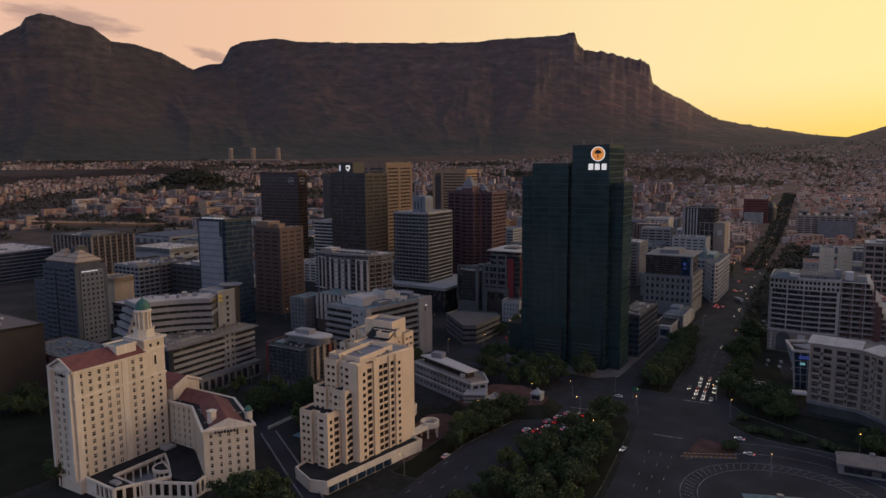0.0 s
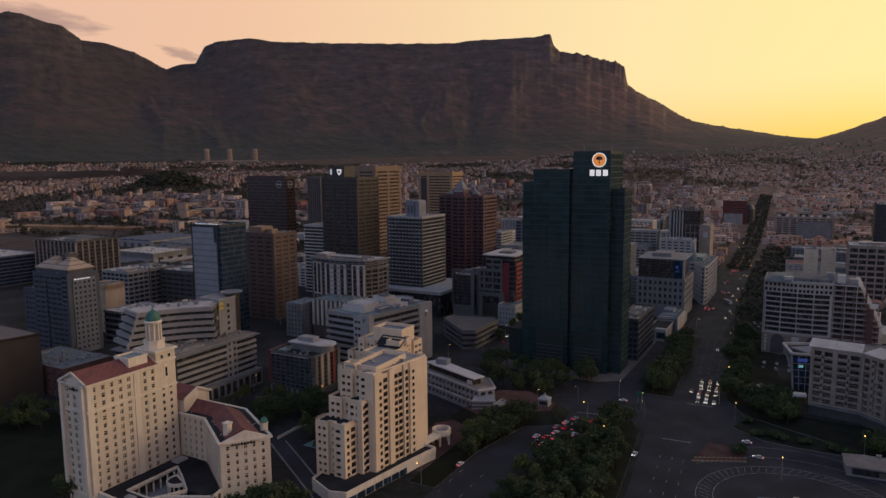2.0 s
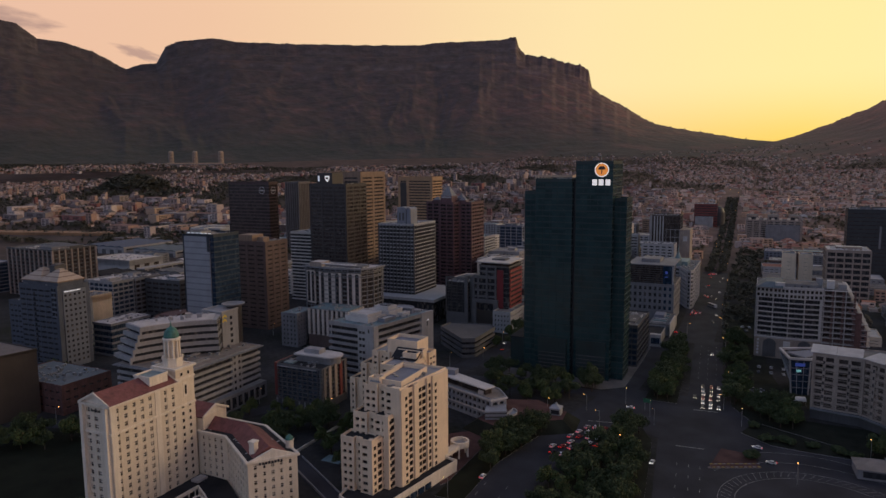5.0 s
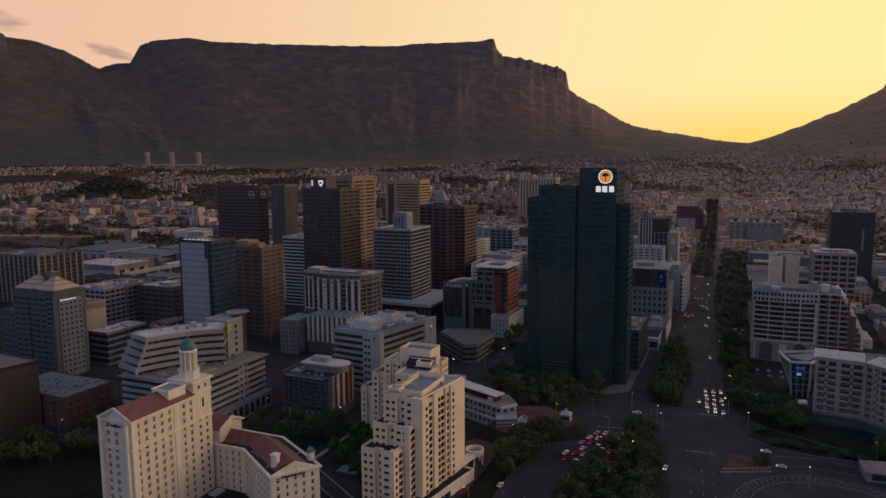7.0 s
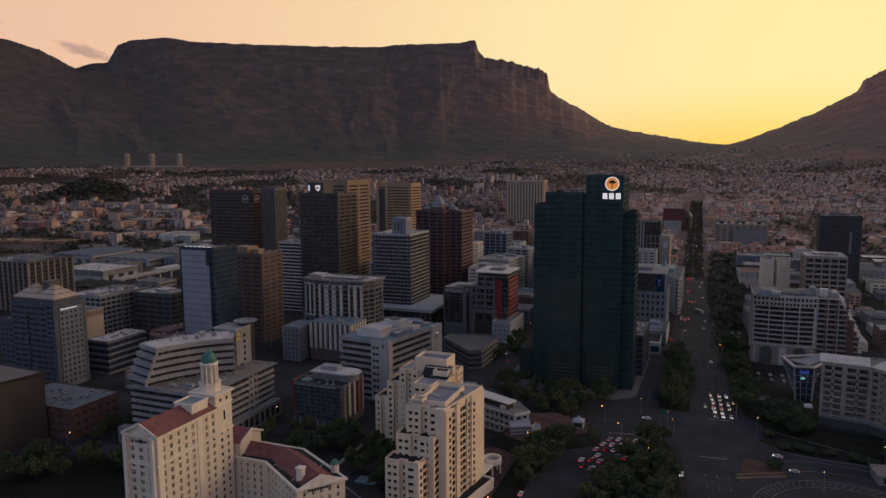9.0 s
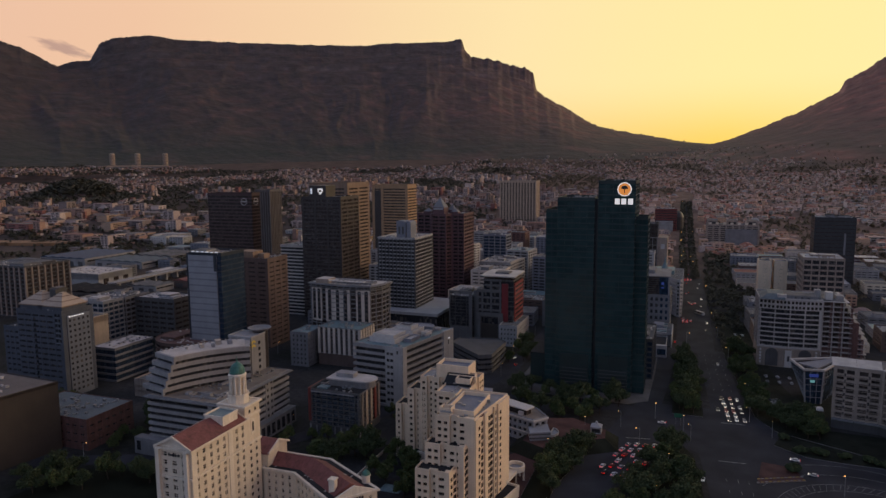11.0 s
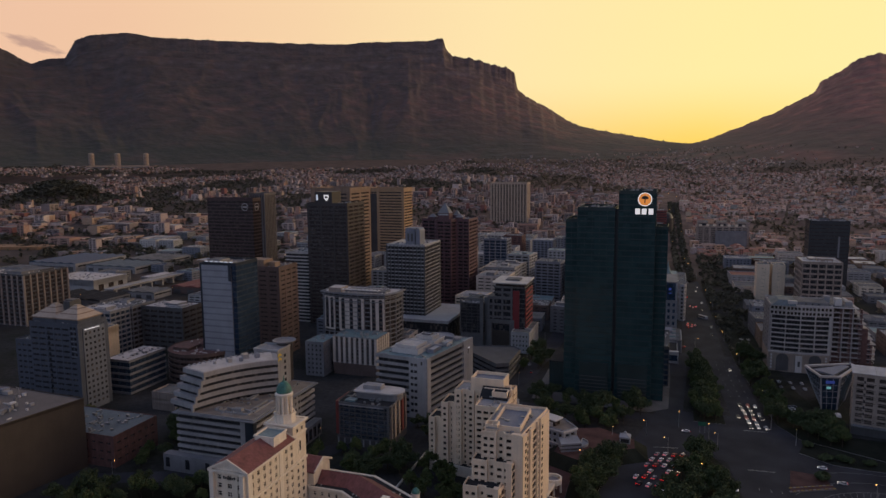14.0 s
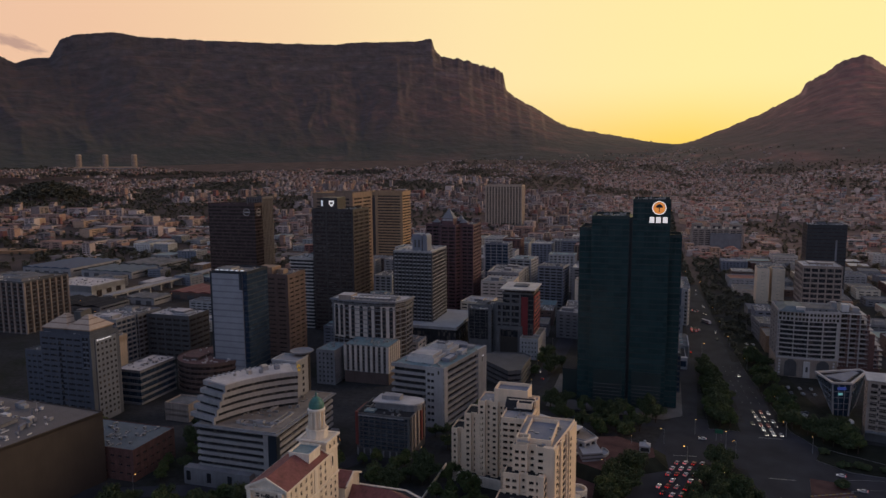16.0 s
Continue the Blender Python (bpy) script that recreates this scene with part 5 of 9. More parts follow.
def parking_office():
    p = [(-290.0, 341.0), (-254.0, 337.5), (-241.5, 395.5), (-279.0, 402.0)]
    e = tower("office_building", "pale concrete office block with long dark strip windows and rooftop plant", p, 38, 9, PALE, GLASS, frac=0.38, deep=1.5, roof=ROOFTEAL, lip=0.8)
    HERO.append((-291, 337, -241, 402))
    lp = local(p, centre(p))
    edge_slab(e, lp, 1, 0.79, 1.0, -0.5, 39.2, WHITE, "end_wall", 0.35, 1.4)
    edge_slab(e, lp, 0, 0.66, 0.985, -0.5, 38.6, WHITE, "corner_wall", 0.30, 1.4)
    edge_slab(e, lp, 1, 0.0, 0.07, -0.5, 38.6, WHITE, "corner_wall", 0.32, 1.4)
    edge_panes(e, lp, 0, (0.72, 0.79), [4.0 + 4.2 * k for k in range(8)], 1.9, 1.7, GLASS, "window_pane", 0.31)
    edge_panes(e, lp, 0, (0.90,), [34.5], 1.0, 2.2, GLASS, "window_pane", 0.31)
    edge_panes(e, lp, 1, (0.905,), [33.0], 2.2, 1.0, SIGNDIM, "sign_bar", 0.36)
    edge_panes(e, lp, 1, (0.89,), [29.6], 1.1, 3.2, BLACK, "sign_shape", 0.36)
    base = -8.0
    for x0, y0, x1, y1, z0, z1, mat in ((-13, -22, 6, -4, 38, 41.2, BRIGHT), (-11, -20, 4, -6, 41.2, 43.0, BRIGHT), (-9, -3, 8, 12, 38, 42.4, BRIGHT), (-6, 0, 5, 9, 42.4, 44.6, BRIGHT), (-4, 3, 2, 7, 44.6, 45.4, GREY), (8, -14, 13, -2, 38, 40.2, BLUEGREY), (10, 4, 14, 12, 38, 40.6, BRIGHT)):
        g = Geo().box(x0, y0, z0, x1, y1, z1 - 0.3, 0, 1).ring(rect(x0 - 0.25, y0 - 0.25, x1 + 0.25, y1 + 0.25), 0.45, z1 - 0.4, z1 + 0.35)
        part("plant_room", g.mesh("plant_room", mat, ROOFPALE), e, (0, 0, 0), base)
    part("roof_arch", Geo().ring(circle(2, 18, 9.5, 16, 0, 180), 1.0, 38, 41.2).prism(circle(2, 18, 8.6, 16, 0, 180), 38, 40.8).mesh("roof_arch", BLUEGREY), e, (0, 0, 0), base)
    part("vent_drum", lathe([(3.0, 38), (3.0, 39.6), (2.4, 39.8), (0.1, 39.8)], 18, 14.5, 22).mesh("vent_drum", PALE), e)
    for k in range(3):
        part("vent_arch", Geo().ring(circle(0, 0, 1.3, 9, 0, 180), 0.35, 0, 1.8).mesh("vent_arch", BRIGHT), e).matrix_basis = pose(9 + k * 2.6, 2 + k * 1.2, 38.2, 90, 0, 80)


def terraced_office():
    e = hero("office_building", "pale strip-windowed office with a curved stepped upper block and roof disc", -356.5, 235, -310, 298, 31, 6, PALE, GLASS, base=8, basewall=GREY, frac=0.42, deep=1.0, roof=ROOFTAN, lip=0.35)
    HERO.append((-366, 225, -300, 310))
    c = (-333.25, 266.5)
    lp = rect(-23.25, -31.5, 23.25, 31.5)
    edge_slab(e, lp, 0, 0.90, 1.0, 8, 30.4, DARKBLUE, "corner_glass", 0.12, 1.6)
    edge_slab(e, lp, 1, 0.0, 0.05, 8, 30.4, DARKBLUE, "corner_glass", 0.14, 1.6)
    edge_slab(e, lp, 0, 0.84, 0.90, 8, 30.6, PALE, "corner_wall", 0.15, 1.4)
    edge_slab(e, lp, 1, 0.62, 0.74, 8, 30.6, PALE, "stair_wall", 0.18, 1.4)
    edge_panes(e, lp, 1, (0.65, 0.71), [10 + 3.7 * k for k in range(6)], 1.6, 1.6, GLASS, "stair_window", 0.2)
    part("eave", Geo().ring(inset(lp, -1.6), 3.2, 30.2, 30.7).mesh("eave", GREY), e)
    podium = part("podium", Geo().box(-29, -36, -1, 10, -31, 9).box(23, -30, -1, 27, 32, 9.5).mesh("podium", GREY), e)
    for k in range(12):
        part("podium_opening", Geo().box(26.9, -27 + k * 4.9, 1.5, 27.15, -24 + k * 4.9, 7.6).mesh("podium_opening", GLASS), podium)
    for k in range(9):
        part("podium_opening", Geo().box(-27.5 + k * 4.1, -36.15, 2.2, -25.0 + k * 4.1, -35.9, 7.2).mesh("podium_opening", GREY if k % 3 else GLASS), podium)
    for x0, y0, x1, y1, h in ((0, -26, 17, -20, 0.5), (14, -22, 18, -4, 0.5), (6, -23.5, 11, -21, 1.6), (3, -6, 5, 14, 0.7), (-4, -25, -1, -22, 1.1)):
        part("roof_kerb", Geo().ring(rect(x0, y0, x1, y1), 0.7, 31.05, 31.3 + h).mesh("roof_kerb", PALE), e)
    # curved storeys round a point before the building, each set back behind the one below
    cx, cy = -283.0 - c[0], 220.5 - c[1]
    for i in range(5):
        z0, r0, a1 = 31 + i * 4.15, 65.0 - i * 1.25, 166.5 - i * 0.9
        r1, a0 = r0 + 18.0, 124.0
        arc = circle(cx, cy, r1, 20, a0, a1) + circle(cx, cy, r0, 20, a1, a0)
        glass = circle(cx, cy, r1 - 1.0, 20, a0, a1 - 0.9) + circle(cx, cy, r0 + 1.0, 20, a1 - 0.9, a0)
        part("curved_glazing", Geo().prism(glass, z0, z0 + 4.1).mesh("curved_glazing", GLASS), e)
        part("curved_band", Geo().prism(arc, z0 + 1.75, z0 + 4.15).mesh("curved_band", PALE), e)
        part("end_pier", Geo().prism(circle(cx, cy, r0 + 0.3, 2, a1 - 1.1, a1 - 0.1) + circle(cx, cy, r0 + 1.6, 2, a1 - 0.1, a1 - 1.1), z0, z0 + 2).mesh("end_pier", PALE), e)
    top = circle(cx, cy, 78.0, 20, 126, 162.6) + circle(cx, cy, 60.0, 20, 162.6, 126)
    part("curved_roof", Geo().prism(inset(top, 0.5), 51.7, 52.1).mesh("curved_roof", ROOFPALE), e)
    rib = Geo().box(0, -0.35, 51.9, 2.6, 0.35, 52.7).mesh("roof_rib", PALE)
    for k in range(15):
        a = 160.5 - k * 2.2
        part("roof_rib", rib, e, (cx + 75.2 * math.cos(radians(a)), cy + 75.2 * math.sin(radians(a)), 0), a)
    for k, (a, r, s) in enumerate(((146, 68, 1.6), (141, 66, 1.2), (138, 71, 2.2), (133, 69, 1.8), (152, 70, 0.7))):
        part("roof_unit", Geo().box(-s, -s * 0.7, 52, s, s * 0.7, 52.9 + s * 0.7).mesh("roof_unit", BLUEGREY if k % 2 else STEEL), e, (cx + r * math.cos(radians(a)), cy + r * math.sin(radians(a)), 0), a)
    part("stair_tower", Geo().box(-7.0, 16.5, 31, 8.6, 30, 52.6).mesh("stair_tower", PALE), e)
    part("tower_coping", Geo().ring(rect(-7.3, 16.2, 8.9, 30.3), 0.7, 52.4, 53.3).mesh("tower_coping", WHITE), e)
    for z in (46.4, 48.9):  # yellow chevrons
        for spot in (pose(5.4, 16.3, z, 90, 0, 0), pose(8.75, 18.4, z, 90, 0, 90)):
            part("stair_sign", Geo().prism([(-1.6, 0), (0, 1.0), (1.6, 0), (1.6, 1.1), (0, 2.1), (-1.6, 1.1)], 0, 0.2).mesh("stair_sign", SIGNY), e).matrix_basis = spot
    win = Geo().box(-0.9, -0.1, 0, 0.9, 0.2, 1.8).mesh("stair_window", GLASS)
    for z in range(5):
        part("stair_window", win, e, (-3.4, 16.45, 33 + z * 3.6))
        part("stair_window", win, e, (8.65, 24.0, 33 + z * 3.6), 90)
    part("core_drum", lathe([(4.5, 31), (4.5, 53.6)], 20, 4, 32).mesh("core_drum", BRONZE), e)
    part("roof_disc", lathe([(0.1, 53.2), (5.2, 53.8), (6.9, 54.9), (6.9, 55.3), (6.3, 55.3), (4.8, 54.5), (0.1, 54.3)], 28, 4, 31.5).mesh("roof_disc", GREY), e)


def pyramid_office():
    e = hero("office_building", "blue-grey office tower with square windows and pale pyramid roofs", -510, 283, -470, 307, 57, 15, SLATE, GLASS, frac=0.60, deep=0.4, pier=(6.6, 1.1, SLATE), proud=0.05, roof=ROOF, lip=1.0)
    for cx in (-9.5, 8.5):
        part("pyramid_storey", Geo().box(cx - 9.6, -9.6, 57.2, cx + 9.6, 9.6, 60.0).mesh("pyramid_storey", SLATE), e)
        tiers = ((10.4, 60.0), (10.4, 60.7), (7.4, 62.9), (6.9, 63.5), (3.9, 65.6), (3.4, 66.2), (1.6, 67.4))
        for (r, z), (r2, z2) in zip(tiers, tiers[1:]):
            g = Geo()
            for (ax, ay), (bx, by) in (((-1, -1), (1, -1)), ((1, -1), (1, 1)), ((1, 1), (-1, 1)), ((-1, 1), (-1, -1))):
                g.face([(cx + ax * r, ay * r, z), (cx + bx * r, by * r, z), (cx + bx * r2, by * r2, z2), (cx + ax * r2, ay * r2, z2)])
            part("pyramid_roof" if r - r2 > 1 else "roof_ledge", g.mesh("pyramid_roof", CIVIC if r - r2 > 1 else TAN), e)
        part("roof_cap", Geo().box(cx - 1.7, -1.7, 67.2, cx + 1.7, 1.7, 67.9).mesh("roof_cap", CIVIC), e)
    part("plant_room", Geo().box(-3.2, 0, 57, 2.2, 9, 69.5).box(-4, 2, 69.5, 3, 8, 70.2).mesh("plant_room", DARKGREY), e)
    block(e, rect(-35, -10.6, -20.3, 8), 0, 44, 11, SLATE, GLASS, frac=0.6, deep=0.3, pier=(4.6, 1.4, SLATE), roof=ROOF, lip=0.8)
    part("pale_front", Geo().box(19.8, -8.6, 0, 21.0, 8.8, 54.5).mesh("pale_front", SLATEPALE), e)
    for y in (-12.2, 9.0):
        part("corner_bay", Geo().box(17.5, y, 0, 20.5, y + 3.2, 55.5).mesh("corner_bay", SLATE), e)
    w = Geo().box(20.9, -0.75, 0, 21.12, 0.75, 1.5).mesh("window_pane", GLASS)
    for z in range(14):
        for k in range(5):
            part("window_pane", w, e, (0, -6.8 + k * 3.5, 3.5 + z * 3.6))
    cw = Geo().box(-0.8, -0.12, 0, 0.8, 0.12, 1.7).mesh("corner_window", GLASS)
    ledge = Geo().box(-1.9, -0.5, 0, 1.9, 0.4, 0.7).mesh("corner_ledge", SLATEPALE)
    for z in range(6):
        part("corner_ledge", ledge, e, (16.6, -12.2, 36.4 + z * 3.4))
        part("corner_window", cw, e, (15.2, -12.25, 37.4 + z * 3.4))
        part("corner_window", cw, e, (18.0, -12.25, 37.4 + z * 3.4))
    for z in range(14):
        part("corner_window", cw, e, (-4.0, -12.2, 4 + z * 3.6))
    part("sign_bar", Geo().box(21.0, -7.5, 53.2, 21.25, -6.2, 54.2).box(21.0, -5.8, 53.3, 21.25, 4.5, 53.9).mesh("sign_bar", SIGNDIM), e)


def curved_hotel():
    pts = [(-378, 436), (-367, 433), (-356, 431.2), (-345, 430.6), (-334, 431.6), (-323, 434), (-318, 446), (-318, 460), (-378, 460)]
    e = tower("hotel", "brown balconied hotel with pale window panels on its bowed front", pts, 57, 16, GREY, GLASSBROWN, frac=0.16, deep=1.4, pier=(6.0, 0.5, GREY), proud=-0.3, roof=ROOFPALE, lip=0.6, category="hotel", seed=3)
    HERO.append((-380, 392, -316, 462))
    c = centre(pts)
    lp = local(pts, c)

    front = pts[:6]

    def bow(x):
        for (ax, ay), (bx, by) in zip(front, front[1:]):
            if ax <= x <= bx:
                return ay + (by - ay) * (x - ax) / (bx - ax)
        return front[-1][1]

    def panel(ax, ay, bx, by, z0, z1, strips):
        """A pale wall panel with tall window strips, from a to b along the front."""
        length, turn = math.hypot(bx - ax, by - ay), math.degrees(math.atan2(by - ay, bx - ax))
        w = part("wall_panel", Geo().box(0, -0.7, z0, length, 0.4, z1).mesh("wall_panel", STONE), e, (ax - c[0], ay - c[1], 0), turn)
        sill = Geo().box(-1.4, -0.95, 0, 1.4, -0.7, 0.8).mesh("window_sill", BROWN)
        for k in range(strips):
            for m in range(int((z1 - z0 - 5) / 3.5)):
                part("window_sill", sill, w, (length * (k + 0.5) / strips, 0, z0 + 4.3 + m * 3.5))
        for k in range(strips):
            u = length * (k + 0.5) / strips
            part("window_strip", Geo().box(u - 1.45, -0.85, z0 + 1.5, u + 1.45, -0.6, z1 - 2.0).mesh("window_strip", GLASS), w)
            part("window_arch", Geo().prism(circle(0, 0, 1.45, 10, 0, 180), 0, 0.25).mesh("window_arch", GLASS), w).matrix_basis = pose(u, -0.6, z1 - 2.02, 90, 0, 0)

    for x0, x1, strips in ((-375.4, -365.6, 2), (-361.4, -339.6, 3), (-334.4, -323.6, 2)):
        panel(x0, bow(x0) + 0.3, x1, bow(x1) + 0.3, 27, 53.6, strips)
    for z in (50.8, 54.4):
        part("cornice", Geo().ring(inset(lp, -0.8), 1.6, z, z + 0.6).mesh("cornice", GREY), e)
    part("top_band", Geo().ring(inset(lp, -1.6), 2.6, 56.2, 57.2).mesh("top_band", GREY), e)
    part("roof_house", Geo().box(-24, -8, 57, -13, 4, 61, 0, 1).mesh("roof_house", BEIGE, ROOFPALE), e)
    part("roof_deck", Geo().box(-12, -2, 57, 22, 9, 58.6, 0, 1).mesh("roof_deck", GREY, ROOF), e)
    part("roof_canopy", Geo().box(-12, -9.5, 60.0, 19, -4.5, 60.4).mesh("roof_canopy", BRIGHT), e)
    for k in range(9):
        part("canopy_post", Geo().box(-11.6 + k * 3.8, -9.2, 57, -11.2 + k * 3.8, -8.8, 60).mesh("canopy_post", PALE), e)
        part("canopy_light", Geo().box(-10.6 + k * 3.4, -7.6, 60.4, -9.2 + k * 3.4, -6.4, 60.6).mesh("canopy_light", DARKGREY), e)
    hero("office_building", "pale annex with tall window strips and a blue-green roof", -354, 406, -318, 429, 29, 7, GREY, GLASSBROWN, base=9, basewall=BROWN, frac=0.24, deep=0.7, pier=(4.4, 2.0, STONE), proud=0.4, roof=ROOFTEAL, lip=0.4)
    hero("office_building", "grey block with square windows beside the hotel annex", -372, 396, -357, 420, 26, 7, GREY, GLASS, frac=0.5, deep=0.5, pier=(3.2, 1.9, GREY), roof=ROOFTEAL, lip=0.4)


def white_grid_tower():
    e = hero("office_tower", "pale louvred office tower with dark piers on a wide podium", -358.5, 522, -321.5, 566, 84.5, 19, WHITE, GLASS, base=20, basewall=DARKGREY, frac=0.27, deep=1.4, pier=(3.7, 0.8, DARKGREY), proud=0.25, roof=ROOFPALE, lip=1.2, category="office building")
    for x0, x1 in ((-2.5, 6.5), (7.6, 11.5)):  # rounded plant towers
        r = 2.6
        side = [(x0, 84.5), (x1, 84.5), (x1, 100.0 - r)] + [(x1 - r + r * math.cos(radians(q)), 100.0 - r + r * math.sin(radians(q))) for q in (22, 45, 68, 90)] + [(x0, 100.0)]
        part("plant_tower", Geo().prism(side, 0, 13).mesh("plant_tower", BLUEGREY), e).matrix_basis = pose(0, -2, 0, 90, 0, 0)
    for k in range(2):
        part("plant_louvre", Geo().box(-0.5 + k * 3.4, -15.15, 88, 1.3 + k * 3.4, -14.9, 95).mesh("plant_louvre", DARKGREY), e)
    p = rect(-372, 508, -296, 578)
    lp = local(p, centre(rect(-358.5, 522, -321.5, 566)))
    part("podium", Geo().prism(lp, -1, 19).mesh("podium", GLASS), e)
    part("podium_roof", Geo().prism(inset(lp, -0.8), 19, 21.5).mesh("podium_roof", WHITE), e)
    HERO.append((-374, 506, -294, 580))


def maroon_tower():
    p = [(-365, 634), (-350, 634), (-346, 626), (-330, 626), (-326, 634), (-313, 634), (-313, 668), (-365, 668)]
    e = tower("office_tower", "maroon stone office tower with a pyramid crown", p, 99, 26, MAROON, GLASSDULL, frac=0.45, deep=0.8, pier=(6.5, 1.0, MAROON), roof=ROOF, lip=1.0, category="office building")
    HERO.append((-367, 624, -311, 670))
    for cx, cy, r, z0, z1 in ((-0.5, -6, 9, 99, 117), (-16, 0, 6, 99, 105), (14, 0, 6, 99, 105), (-9, 6, 5, 99, 109), (9, 6, 5, 99, 109)):
        g = Geo().prism(circle(cx, cy, r, 4, 45, 405), z0, z0 + (z1 - z0) * 0.4)
        part("crown_block", g.mesh("crown_block", MAROON), e)
        g = Geo()
        for i in range(4):
            a, b, z = radians(45 + 90 * i), radians(135 + 90 * i), z0 + (z1 - z0) * 0.4
            g.face([(cx + r * math.cos(a), cy + r * math.sin(a), z), (cx + r * math.cos(b), cy + r * math.sin(b), z), (cx, cy, z1)])
        part("crown_pyramid", g.mesh("crown_pyramid", GREY), e)
    part("sign_bar", Geo().box(-6, -12.6, 104, 5, -12.3, 105.5).mesh("sign_bar", WHITE), e)


def bowed_apartments():
    pts = [(-41, 512), (-30, 510.2), (-20, 509.6), (-10, 510.0), (1, 511.5), (1, 545), (-41, 545)]
    e = tower("apartment_building", "pale balconied apartment building with a bowed front on an arcaded base", pts, 51, 10, WARMWHITE, GLASS, base=15, basewall=BEIGE, frac=0.16, deep=1.7, pier=(8.8, 0.3, WARMWHITE), proud=0.0, roof=ROOF, lip=1.0, plant=2, seed=9, category="apartment building")
    HERO.append((-43, 505, 32, 562))
    c = centre(pts)
    lp = local(pts, c)
    for i in range(4):  # two walled storeys under the roof, and a deep cornice line above the base
        edge_slab(e, lp, i, 0.0, 1.0, 43.6, 50.9, WARMWHITE, "upper_wall", 0.05, 1.5)
        edge_panes(e, lp, i, (0.14, 0.38, 0.62, 0.86), (44.3, 47.9), 1.6, 2.0, GLASSDULL, "window_pane", 0.06)
        edge_slab(e, lp, i, 0.0, 1.0, 14.4, 15.4, WARMWHITE, "base_cornice", 0.6, 1.0)
        edge_slab(e, lp, i, 0.0, 1.0, 50.7, 51.3, WARMWHITE, "cornice", 0.7, 1.0)
    rail = [Geo().box(0.3, -0.05, 0, (Vector(lp[i + 1]) - Vector(lp[i])).length - 0.3, 0.03, 0.12).mesh("balcony_rail", WARMWHITE) for i in range(4)]
    for i in range(4):
        a, _, turn = edge_frame(lp, i)
        for f in range(8):
            part("balcony_rail", rail[i], e, (a.x, a.y, 16.4 + f * 3.48), turn)
    edge_slab(e, lp, 6, 0.0, 1.0, 15, 50.5, GREY, "side_wall", 0.1, 1.2)
    edge_panes(e, lp, 6, (0.2, 0.5, 0.8), [17 + 3.5 * k for k in range(9)], 1.4, 1.8, GLASS, "window_pane", 0.12)
    arch = Geo().prism([(x, z) for x, z in circle(0, 5, 4.2, 12, 0, 180)] + [(-4.2, -4), (4.2, -4)], 0, 0.3).mesh("base_arch", DARKGREY)
    for x in (-31, -9):
        part("base_arch", arch, e).matrix_basis = pose(x - c[0], 509.6 - c[1] + 0.25, 5, 90, 0, 0)
    part("banner", Geo().box(-2.2, -0.6, 0.5, 2.2, 0.2, 13).mesh("banner", BRIGHT), e, (-20 - c[0], 509.4 - c[1], 0))
    part("banner_mark", Geo().box(-0.7, -0.7, 5, 0.9, -0.55, 9).mesh("banner_mark", DARKGREY), e, (-20 - c[0], 509.4 - c[1], 0))
    square = Geo().box(-0.6, -0.3, 0, 0.6, 0.2, 1.4).mesh("base_light", BRIGHT)
    for x, y in ((-38.5, 511.3), (-1.5, 510.9)):
        for k in range(5):
            part("base_light", square, e, (x - c[0], y - c[1], 2 + k * 2.4))
    # roof: sloped slate planes and a pale skylight over the west end
    g = Geo()
    g.face([(-20.5, -13, 51.2), (-4, -14, 51.2), (-4, -7, 54.4), (-15, -6, 54.4)])
    g.face([(-20.5, 16, 51.2), (-20.5, -13, 51.2), (-15, -6, 54.4), (-15, 12, 54.4)])
    g.face([(-15, -6, 54.4), (-4, -7, 54.4), (-4, 12, 54.4), (-15, 12, 54.4)])
    part("slate_roof", g.mesh("slate_roof", ROOFSLATE), e)
    part("skylight", Geo().box(-9, -11, 52.2, -3, -7.4, 54.6).mesh("skylight", ROOFPALE), e)
    part("roof_house", Geo().box(-3, -8, 51, 18, 8, 53.8, 0, 1).mesh("roof_house", GREY, ROOF), e)
    edge_panes(e, rect(-3, -8, 18, 8), 0, (0.3, 0.5, 0.7), (51.8,), 1.0, 1.0, GLASS, "window_pane", 0.05)
    part("lift_tower", Geo().box(17, 3, 51, 21, 8, 57).mesh("lift_tower", PALE), e)
    # stepped brick wing
    w = thing("apartment_building", "red brick apartment wing with stepped white balconies", "apartment building", (14.5, 532, 0))
    part("base_wall", Geo().box(-13.2, -18.6, -1, 15, 24, 10).mesh("base_wall", BRICK), w)
    for i in range(11):
        z0 = 10 + i * 3.7
        x1 = 16 - max(0, i - 3) * 1.75
        part("wall", Geo().box(-13.2, -16.8, z0, x1 - 2.4, 24, z0 + 3.7).mesh("wall", BRICK if i < 2 else GLASSBROWN), w)
        part("balcony_slab", Geo().box(-13.2, -19.4, z0 + 3.3, x1, 24.5, z0 + 3.7).mesh("balcony_slab", WARMWHITE), w)
        part("balcony_rail", Geo().box(-13.2, -19.4, z0 + 0.9, x1 - 0.2, -19.3, z0 + 1.05).mesh("balcony_rail", WARMWHITE), w)
        part("side_rail", Geo().box(x1 - 0.3, -19.3, z0 + 0.9, x1 - 0.2, 20, z0 + 1.05).mesh("side_rail", WARMWHITE), w)
        for k, x in enumerate((-12.9, -8.2, -6.4, -1.8, 0.2, 5.0)):
            part("pillar", Geo().box(x, -19.1, z0, x + (1.2 if k % 2 else 0.4), -16.8, z0 + 3.3).mesh("pillar", BRICK if k % 2 else WARMWHITE), w)
